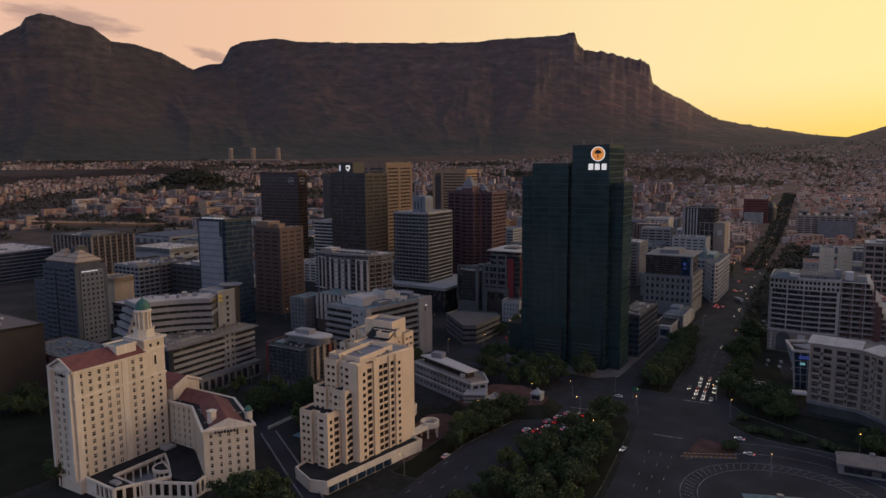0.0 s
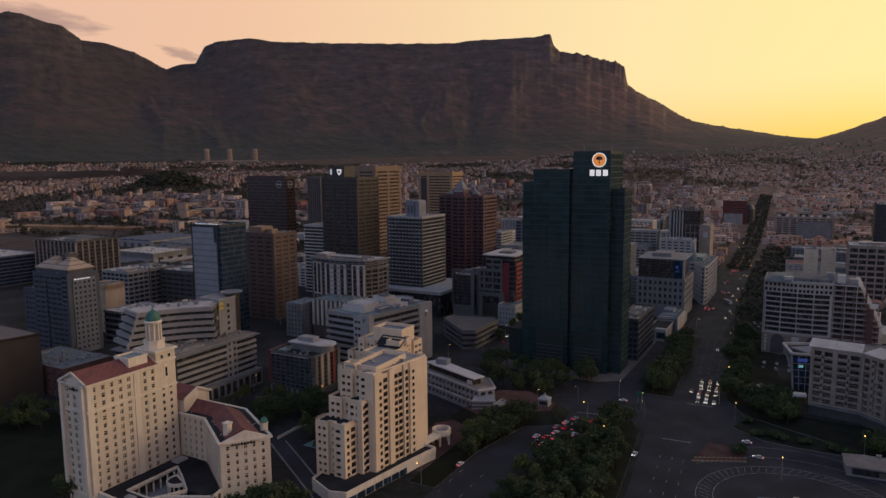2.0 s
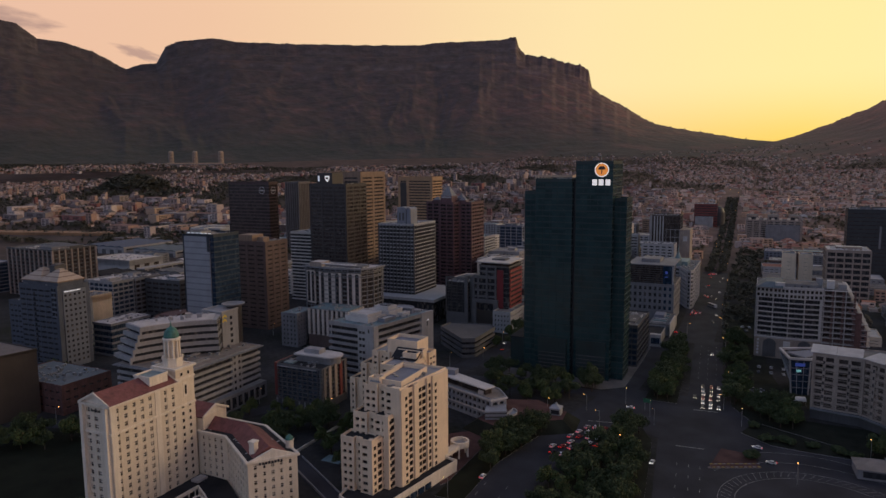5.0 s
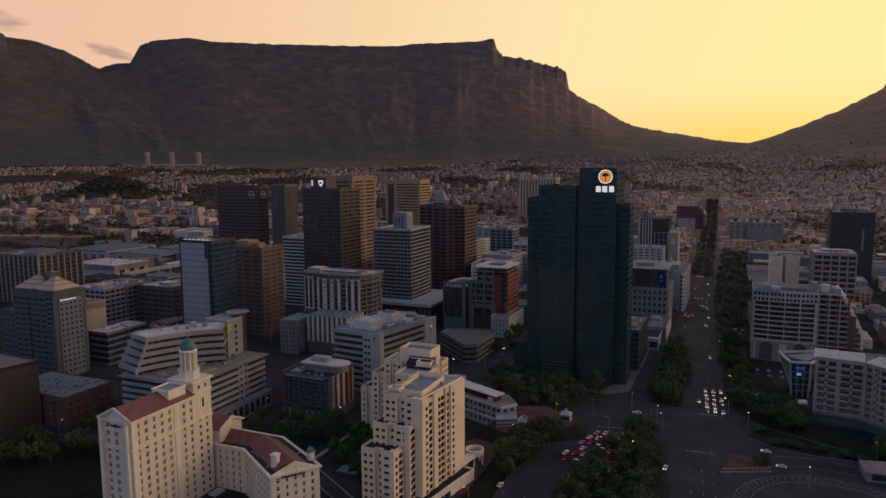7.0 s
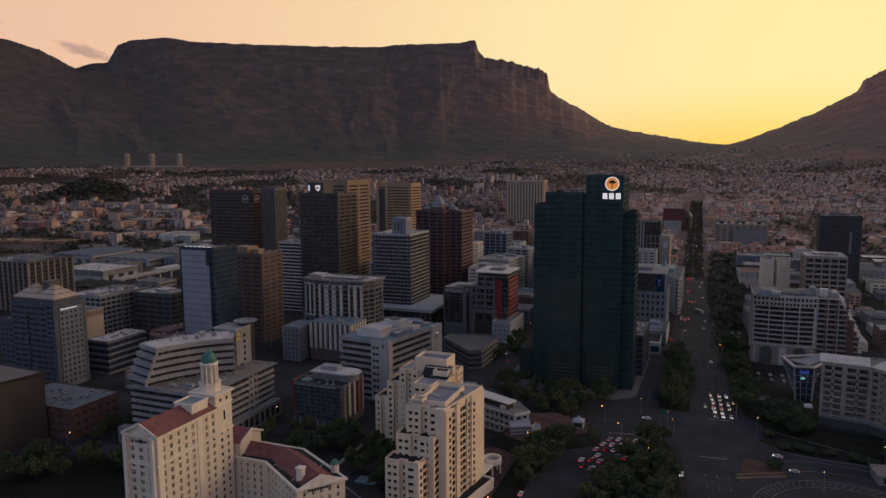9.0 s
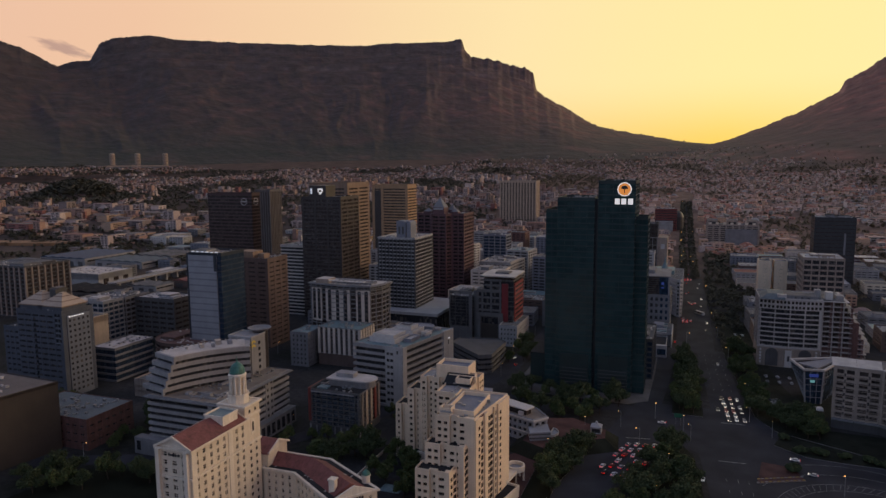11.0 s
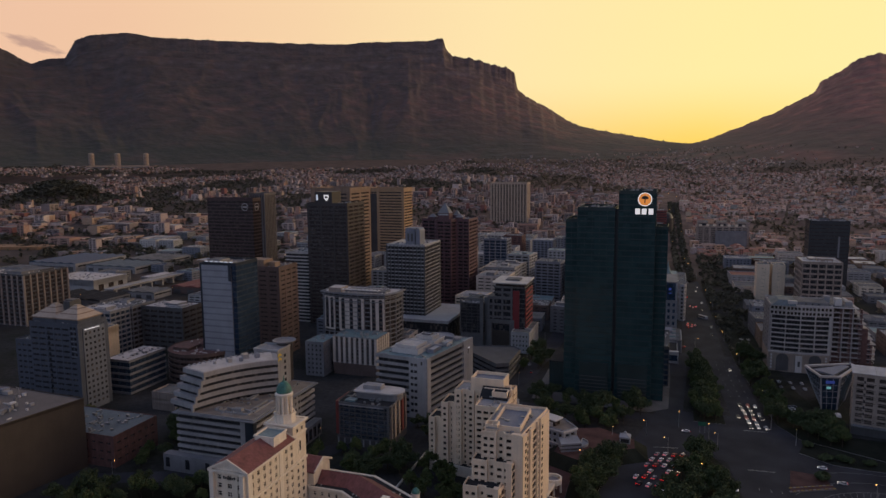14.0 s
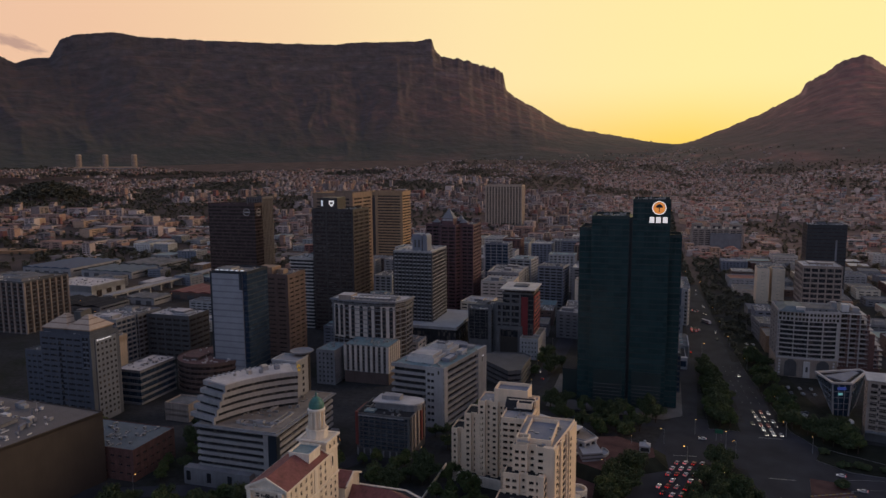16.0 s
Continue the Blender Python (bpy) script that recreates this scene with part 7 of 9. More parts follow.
right_apartments()
def wedge_building():
    """Glass walls that lean outwards from a small foot to a wide roof frame."""
    e = thing("shop_building", "wedge-shaped glass building with leaning walls and a white roof frame", "shop", (-14, 445, 0))
    HERO.append((-32, 428, 9, 466))
    top = [(-6.4, -15.5), (4.8, -13.5), (20, 15), (18, 21), (-11.4, 7)]
    low = [(-5.0, -14.8), (4.2, -13.2), (13, 8), (10, 12), (-3.6, -3)]
    at = lambda p, q, z: (p[0] + (q[0] - p[0]) * z / 20.6, p[1] + (q[1] - p[1]) * z / 20.6, z)
    for i in range(5):
        a, b, c, d = low[i], low[(i + 1) % 5], top[(i + 1) % 5], top[i]
        wall = Geo()
        wall.face([(*a, -0.5), (*b, -0.5), (*c, 20.6), (*d, 20.6)])
        w = part("glass_wall", wall.mesh("glass_wall", GLASSBLUE), e)
        out = Vector((b[1] - a[1], a[0] - b[0])).normalized() * 0.18
        n = max(1, round(math.hypot(c[0] - d[0], c[1] - d[1]) / 3.4))
        for k in range(n + 1):
            p, q = Vector(a).lerp(Vector(b), k / n), Vector(d).lerp(Vector(c), k / n)
            u = (Vector(b) - Vector(a)).normalized() * (0.5 if k in (0, n) else 0.16)
            g = Geo()
            g.face([(*(p - u + out), 0), (*(p + u + out), 0), (*(q + u + out), 20.6), (*(q - u + out), 20.6)])
            g.face([(*(p + u + out), 0), (*(p + u), 0), (*(q + u), 20.6), (*(q + u + out), 20.6)])
            g.face([(*(p - u), 0), (*(p - u + out), 0), (*(q - u + out), 20.6), (*(q - u), 20.6)])
            part("corner_frame" if k in (0, n) else "mullion", g.mesh("mullion", WHITE if k in (0, n) else PALEBLUE), w)
        for z in (4, 8, 12, 16):
            p, q = at(a, d, z), at(b, c, z)
            g = Geo()
            g.face([(p[0] + out.x, p[1] + out.y, z), (q[0] + out.x, q[1] + out.y, z), (q[0] + out.x, q[1] + out.y, z + 0.35), (p[0] + out.x, p[1] + out.y, z + 0.35)])
            part("transom", g.mesh("transom", PALEBLUE), w)
    part("roof", Geo().prism(inset(top, 0.4), 20.2, 20.8).mesh("roof", ROOFDARK), e)
    part("roof_frame", Geo().ring(inset(top, -0.7), 1.4, 21.2, 22.4).mesh("roof_frame", ROOFPALE), e)
    part("roof_slope", Geo().prism([(-8, 1), (2, -9), (16, 15), (14, 18)], 20.8, 21.6).mesh("roof_slope", BLUEGREY), e)
    part("name_panel", Geo().box(-2.6, -0.5, 0, 2.6, 0, 1.8).mesh("name_panel", SIGNB), e, (-0.8, -14.6, 17.4), 10)
    part("lit_screen", Geo().box(-1.3, -0.3, 0, 1.3, 0, 1.5).mesh("lit_screen", SIGNC), e, (-1.4, -14.6, 13.8), 10)


wedge_building()
lowp = [(-214, 331.6), (-166, 311.5), (-160, 319), (-168, 330), (-207, 346)]
e = tower("office_building", "low white three-storey building with a long pale roof", lowp, 13, 3, PALEBLUE, GLASS, frac=0.40, deep=0.9, pier=(3.4, 1.3, PALEBLUE), roof=ROOFTAN, lip=0.8)
HERO.append((-215, 310, -158, 348))
c = centre(lowp)
rp = local([(-211, 333), (-171, 316), (-168, 323), (-205, 341)], c)
part("roof_house", Geo().prism(inset(rp, 1.4), 13, 16.4).mesh("roof_house", GLASSBROWN), e)
part("roof_sheet", Geo().prism(rp, 16.4, 17.0).mesh("roof_sheet", BRIGHT), e)
part("plant_room", Geo().box(-20, 4, 17, -13, 9, 20).mesh("plant_room", BLUEGREY), e)
part("cornice", Geo().ring(inset(local(lowp, c), -0.6), 0.9, 12.4, 13.2).mesh("cornice", BRIGHT), e)
part("cornice", Geo().ring(inset(local(lowp, c), -0.4), 0.7, 5.2, 5.8).mesh("cornice", BRIGHT), e)
for i in range(4):
    part("entrance_stripe", Geo().prism(local([(-166.3, 302.8), (-155.8, 308), (-156, 308.4), (-166.5, 303.2)], c), 2 + i * 2, 2.7 + i * 2).mesh("entrance_stripe", DARKGREY), e)
part("entrance_block", Geo().prism(local([(-166, 303), (-156, 308), (-160, 319), (-169, 312)], c), -1, 9.5).mesh("entrance_block", PALEBLUE), e)
porch = circle(-159.5 - c[0], 317 - c[1], 6.2, 14, -80, 70)
part("porch_deck", Geo().prism(porch, 4.6, 5.2).ring(porch, 0.4, 5.2, 6.3).mesh("porch_deck", WHITE), e)
for k in range(6):
    q = radians(-70 + k * 26)
    part("porch_column", lathe([(0.4, -0.2), (0.35, 4.7)], 8, -159.5 - c[0] + 5.6 * math.cos(q), 317 - c[1] + 5.6 * math.sin(q)).mesh("porch_column", WHITE), e)
part("roof_vent", Geo().box(7, -10, 13, 10, -7.5, 15).mesh("roof_vent", BRIGHT), e)


def kiosk():
    e = thing("kiosk", "small white kiosk with a pointed roof on the plaza", "kiosk", (-134.5, 327, 5.0))
    e.scale = (0.82, 0.82, 0.9)
    part("kiosk_wall", Geo().box(-3.4, -3, 0, 3.4, 3, 3.8).mesh("kiosk_wall", WHITE), e)
    part("kiosk_opening", Geo().box(-2.7, -3.15, 0.7, 2.7, -2.95, 3.0).mesh("kiosk_opening", BLACK), e)
    part("kiosk_roof", lathe([(5.2, 3.8), (5.2, 4.2), (1.9, 5.4), (1.1, 5.7), (0.9, 6.6), (0.1, 7.2)], 4).mesh("kiosk_roof", WHITE), e, (0, 0, 0), 45)


kiosk()


# ---- sheds and halls beyond the offices ----
def shed(label, x0, y0, x1, y1, h, wall, roof, bays=3):
    c = ((x0 + x1) / 2, (y0 + y1) / 2)
    e = thing("warehouse", label, "warehouse", (*c, ground_z(*c)))
    HERO.append((x0, y0, x1, y1))
    a, b = (x1 - x0) / 2, (y1 - y0) / 2
    part("wall", Geo().box(-a, -b, -1, a, b, h).mesh("wall", wall), e)
    w = 2 * a / bays
    for k in range(bays):
        g, u = Geo(), -a + k * w
        g.face([(u, -b - 0.5, h), (u + w / 2, -b - 0.5, h + w * 0.10), (u + w / 2, b + 0.5, h + w * 0.10), (u, b + 0.5, h)])
        g.face([(u + w / 2, -b - 0.5, h + w * 0.10), (u + w, -b - 0.5, h), (u + w, b + 0.5, h), (u + w / 2, b + 0.5, h + w * 0.10)])
        for y in (-b - 0.5, b + 0.5):
            g.face([(u, y, h - 0.5), (u + w, y, h - 0.5), (u + w, y, h), (u + w / 2, y, h + w * 0.10), (u, y, h)])
        part("roof_bay", g.mesh("roof_bay", roof), e)
        part("bay_door", Geo().box(u + w * 0.25, -b - 0.15, 0, u + w * 0.75, -b + 0.1, h * 0.6).mesh("bay_door", DARKGREY), e)
    part("window_strip", Geo().box(a - 0.1, -b * 0.9, h * 0.55, a + 0.15, b * 0.9, h * 0.75).mesh("window_strip", GLASS), e)
    return e


shed("long warehouse with a ribbed blue metal roof", -1040, 735, -950, 835, 12, PALE, BLUEROOF, 5)
shed("low warehouse with a dull slate metal roof", -940, 745, -850, 800, 10, PALE, ROOFSLATE, 5)
shed("low warehouse with a weathered grey roof", -935, 815, -860, 880, 9, GREY, ROOF, 4)
e = hero("market_hall", "plain white flat-roofed hall with tall dark openings", -870, 612, -792, 668, 15, 1, WHITE, WHITE, base=8, frac=1.0, deep=0.2, roof=ROOFPALE, category="hall")
for k in range(3):
    part("tall_opening", Geo().box(38.6, -20 + k * 16, 1, 39.2, -12 + k * 16, 9).mesh("tall_opening", GLASSBROWN), e)
shed("long low shed with a dark grey roof", -800, 545, -716, 590, 8, GREY, ROOFDARK, 4)
shed("small shed with a pale roof", -790, 690, -764, 730, 8, PALE, ROOFPALE, 2)
shed("low shed with rusty red roof", -700, 640, -640, 690, 9, BROWN, TILE, 3)
shed("low shed with a grey felt roof", -735, 600, -690, 630, 8, PALE, ROOF, 3)
bank = tagged(new("sand_bank", Geo().prism([(-1500, 800), (-1350, 835), (-1190, 880), (-1160, 905), (-1200, 918), (-1370, 872), (-1510, 838)], -2, 13, 0).mesh("sand_bank", SAND)), "bare orange sandy bank behind the trees", "bank", kind="structure")
HERO.append((-1500, 800, -1160, 918))


# deco apartment block beside the upper avenue and a red block across from it
e = hero("apartment_building", "large beige stepped art deco apartment block with a crenellated top", -68, 1275, 20, 1312, 34, 9, BEIGE, GLASS, frac=0.5, deep=0.6, pier=(11, 3.0, BEIGE), roof=ROOF, category="apartment building")
for k in range(3):
    part("upper_wing", Geo().box(-43 + k * 33, -17.5, 34, -25 + k * 33, 12, 43, 0, 1).mesh("upper_wing", BEIGE, ROOF), e)
    part("wing_window", Geo().box(-40 + k * 33, -17.8, 36, -28 + k * 33, -17.4, 40).mesh("wing_window", GLASS), e)
for k in range(7):
    part("crenellation", Geo().box(-40 + k * 12, -18.3, 34.5, -35 + k * 12, -16, 38.5).mesh("crenellation", CREAM), e)
part("grey_front", Geo().box(-12, -25, -3, 40, -18, 27).mesh("grey_front", GREY), e)
e = hero("office_building", "red clad office block with a dark domed side", -163, 1390, -121, 1420, 42, 8, REDWALL, GLASS, frac=0.6, deep=0.5, roof=ROOF, lip=0.5)
part("dark_dome", lathe([(14, 0), (14, 26), (11, 33), (6, 37), (0.1, 38)], 18, 20, 4).mesh("dark_dome", BLACK), e)
part("white_front", Geo().box(-18, -24, -3, 14, -15, 18).mesh("white_front", PALE), e)


def pavilion(label, cx, cy, w, d, h, roof, turn):
    e = thing("pavilion", label, "pavilion", (cx, cy, 0.1), turn)
    part("wall", Geo().box(-w + 0.6, -d + 0.6, -0.2, w - 0.6, d - 0.6, h).mesh("wall", GREY), e)
    part("window_strip", Geo().box(-w * 0.8, -d + 0.45, 1, w * 0.8, -d + 0.62, h - 0.8).mesh("window_strip", GLASS), e)
    g = Geo()
    r = min(w, d) * 0.45
    for a, b in (((-w, -d), (w, -d)), ((w, -d), (w, d)), ((w, d), (-w, d)), ((-w, d), (-w, -d))):
        p, q = (max(min(a[0], w - d), d - w) if w > d else 0, 0), (max(min(b[0], w - d), d - w) if w > d else 0, 0)
        g.face([(*a, h), (*b, h), (*q, h + r), (*p, h + r)] if p != q else [(*a, h), (*b, h), (*p, h + r)])
    part("hip_roof", g.mesh("hip_roof", roof), e)
    part("roof_vent", Geo().box(-1, -0.8, h + r - 0.4, 1, 0.8, h + r + 0.8).mesh("roof_vent", STEEL), e)


pavilion("low pavilion with a dull brown metal roof", 16, 324, 13, 7, 4.5, ROOFTAN, 4)
pavilion("low pavilion with a weathered teal hip roof", -14, 264, 11, 9, 4.5, ROOFTEAL, 20)


# ---- smaller city blocks ----
def clear(x0, y0, x1, y1, gap=4.0):
    return all(x1 + gap < a or x0 - gap > c or y1 + gap < b or y0 - gap > d for a, b, c, d in HERO)


FILL = [(PALE, 4), (GREY, 3), (WHITE, 5), (BRIGHT, 3), (STONE, 2), (CREAM, 2), (BLUEGREY, 2), (TAN, 1), (BROWN, 1), (MAROON, 1), (ORANGE, 1), (BRICK, 1)]
TONE = {"pale_concrete": "pale concrete", "grey_concrete": "grey concrete", "white_concrete": "white", "bright_white_render": "bright white", "cream_stone_panel": "cream stone", "cream_render": "cream", "blue_grey_concrete": "blue-grey", "tan_concrete": "tan", "brown_concrete": "brown", "maroon_stone": "maroon", "ochre_wall": "ochre", "red_brick": "red brick"}


def small_block(x, y, wx, wy, h, rng, group):
    wall = rng.choice([m for m, k in FILL for _ in range(k)])
    roof = rng.choice((ROOF, ROOF, ROOFPALE, PALE, TILE if h < 12 else ROOF, ROOFTEAL))
    floors = max(1, round(h / 3.6))
    e = thing("city_block", f"{TONE[wall.name]} {'low' if h < 12 else 'mid-rise'} flat-roofed city building", "building", (x, y, ground_z(x, y)), rng.choice((0, 0, 0, 4, -6)), group)
    lp = rect(-wx / 2, -wy / 2, wx / 2, wy / 2)
    part("glazing", Geo().prism(inset(lp, 0.5), -3, h - 0.3).mesh("glazing", GLASS), e)
    fh = h / floors
    bh = fh * rng.uniform(0.42, 0.62)
    near = y < 520
    bands = Geo()
    me = Geo().prism(lp, 0, bh).mesh("spandrel", wall)
    for i in range(floors + 1):
        z = i * (h - bh) / floors
        if near:
            part("spandrel", me, e, (0, 0, z))
        else:
            bands.prism(lp, z, z + bh)
    if not near:
        tagged(part("facade_band", bands.mesh("facade_band", wall), e), kind="stuff")
    w = rng.uniform(1.2, 3.0)
    ribs = Geo()
    n = max(2, round(wx / rng.uniform(5, 9)))
    for k in range(n + 1):
        u = -wx / 2 + w / 2 + (wx - w) * k / n
        for v in (-wy / 2 - 0.1, wy / 2 - 0.6):
            ribs.box(u - w / 2, v, 0, u + w / 2, v + 0.7, h - 0.02)
    n = max(2, round(wy / rng.uniform(6, 10)))
    for k in range(n + 1):
        v = -wy / 2 + w / 2 + (wy - w) * k / n
        for u in (-wx / 2 - 0.1, wx / 2 - 0.6):
            ribs.box(u, v - w / 2, 0.01, u + 0.7, v + w / 2, h - 0.03)
    tagged(part("facade_rib", ribs.mesh("facade_rib", wall), e), kind="stuff")
    roofing(e, lp, h, wall, roof, rng.uniform(0.4, 1.3), 1 if h > 9 and y < 800 else 0, rng.random())


def build_blocks():
    rng = random.Random(5)
    taken = []
    for iy in range(13):
        for ix in range(30):
            y, x = 592 + iy * 46 + rng.uniform(-5, 5), -1010 + ix * 45 + rng.uniform(-5, 5)
            wx, wy = rng.uniform(22, 38), rng.uniform(22, 38)
            if x < -640 and rng.random() < 0.55 or y > 1000 and rng.random() < 0.4:
                continue
            if -134 < x < -46 and y > 380:
                continue
            if x + 0.72 * y < -340 or x > 60 + 0.25 * y:
                continue
            if not clear(x - wx / 2, y - wy / 2, x + wx / 2, y + wy / 2):
                continue
            core = smooth(-620, -430, x) * smooth(-60, -140, x)
            h = 6 + 5 * core + rng.random() ** 1.3 * (12 + 28 * core) * (1.0 if y < 1150 else 0.6)
            small_block(x, y, wx, wy, h, rng, "city blocks below the mountain")
            taken.append((x - wx / 2, y - wy / 2, x + wx / 2, y + wy / 2))
    HERO.extend(taken)
    # nearer low blocks between the towers
    for x, y, wx, wy, h in ((-190, 600, 26, 36, 30), (-186, 650, 28, 40, 34), (-182, 560, 20, 28, 22), (-250, 600, 30, 38, 26), (-298, 600, 28, 30, 28), (-400, 500, 26, 24, 20), (-480, 500, 34, 30, 22), (-600, 480, 40, 24, 12), (-660, 540, 60, 24, 9), (-560, 520, 50, 22, 10), (-400, 330, 20, 24, 9), (-330, 480, 26, 20, 16), (-690, 600, 46, 26, 11), (30, 640, 46, 26, 14), (-10, 690, 26, 22, 10), (70, 590, 40, 36, 12), (60, 480, 34, 40, 18), (75, 690, 34, 30, 22)):
        if clear(x - wx / 2, y - wy / 2, x + wx / 2, y + wy / 2, 1):
            small_block(x, y, wx, wy, h, rng, "city blocks below the mountain")
            HERO.append((x - wx / 2, y - wy / 2, x + wx / 2, y + wy / 2))


build_blocks()


def round_tower(x, y, z, h):
    e = thing("round_tower", "pale cylindrical apartment tower on the mountain's foot", "apartment building", (x, y, z), group="three round towers")
    part("shaft", lathe([(10.5, -1), (10.5, h - 4), (8.5, h - 3.4), (8.5, h - 1), (5, h), (0.1, h)], 24).mesh("shaft", CIVIC), e)
    ring = Geo().ring(circle(0, 0, 10.8, 24), 1.2, 0, 1.0).mesh("floor_band", BROWN)
    for i in range(14):
        part("floor_band", ring, e, (0, 0, 3 + i * (h - 9) / 14))


def tower_terrace():
    e = thing("terrace", "long pale parking terrace under the round towers", "building", (-2212, 2164, ground_z(-2212, 2164)), 40.2)
    g = Geo().box(-112, -16, -12, 112, 16, 151 - ground_z(-2212, 2164))
    part("terrace_wall", g.mesh("terrace_wall", GREY), e)
    part("terrace_parapet", Geo().ring(rect(-113, -17, 113, 17), 1.0, -1.5, 3.0).mesh("terrace_parapet", CIVIC), e, (0, 0, 151 - ground_z(-2212, 2164)))


tower_terrace()
for x, y in ((-2285, 2100), (-2216, 2163), (-2134, 2228)):
    round_tower(x, y, 151.0, 52)


def viaduct():
    e = thing("viaduct", "elevated concrete road on rows of piers", "viaduct", (-752, 690, 0))
    part("deck", Geo().box(-7, -95, 8.5, 7, 125, 10).box(-7.4, -95, 9.8, -6.9, 125, 11).box(6.9, -95, 9.8, 7.4, 125, 11).mesh("deck", PALE), e)
    me = Geo().box(-5, -1.2, -1, 5, 1.2, 8.6).mesh("viaduct_pier", PALE)
    for i in range(11):
        part("viaduct_pier", me, e, (0, -88 + i * 20, 0))


viaduct()


# ---- houses on the slopes ----


def house_at(g, x, y, z, w, d, h, a, hip):
    """Walls with two dark window strips, and a hipped or flat roof."""
    c, s = math.cos(a), math.sin(a)
    put = lambda u, v, k: (x + u * c - v * s, y + u * s + v * c, z + k)
    n = len(g.v)
    g.v += [put(u, v, k) for k in (-3, h) for u, v in ((-w, -d), (w, -d), (w, d), (-w, d))]
    g.f += [(n, n + 1, n + 5, n + 4), (n + 1, n + 2, n + 6, n + 5), (n + 2, n + 3, n + 7, n + 6), (n + 3, n, n + 4, n + 7)]
    g.m += [0] * 4
    n = len(g.v)
    o = 0.5
    g.v += [put(u, v, h) for u, v in ((-w - o, -d - o), (w + o, -d - o), (w + o, d + o), (-w - o, d + o))]
    if hip:
        r = min(w, d) * 0.55
        g.v += [put(-w + d * 0.8, 0, h + r), put(w - d * 0.8, 0, h + r)] if w > d else [put(0, -d + w * 0.8, h + r), put(0, d - w * 0.8, h + r)]
        if w > d:
            g.f += [(n, n + 1, n + 5, n + 4), (n + 1, n + 2, n + 5), (n + 2, n + 3, n + 4, n + 5), (n + 3, n, n + 4)]
        else:
            g.f += [(n, n + 1, n + 4), (n + 1, n + 2, n + 5, n + 4), (n + 2, n + 3, n + 5), (n + 3, n, n + 4, n + 5)]
        g.m += [1] * 4
    else:
        g.f.append((n, n + 1, n + 2, n + 3))
        g.m.append(1)
    n = len(g.v)
    if h > 4:
        for k in range(int(h // 3.2)):
            z0 = 1.0 + k * 3.2
            for u0, u1 in ((-0.8, -0.2), (0.15, 0.75)):
                m = len(g.v)
                g.v += [put(w * u0, -d - 0.06, z0), put(w * u1, -d - 0.06, z0), put(w * u1, -d - 0.06, z0 + 1.5), put(w * u0, -d - 0.06, z0 + 1.5)]
                g.f.append((m, m + 1, m + 2, m + 3))
                g.m.append(2)


KNOLL = [(-1760, 1290), (-1560, 1250), (-1470, 1330), (-1500, 1450), (-1650, 1490), (-1780, 1400)]  # a wooded rise


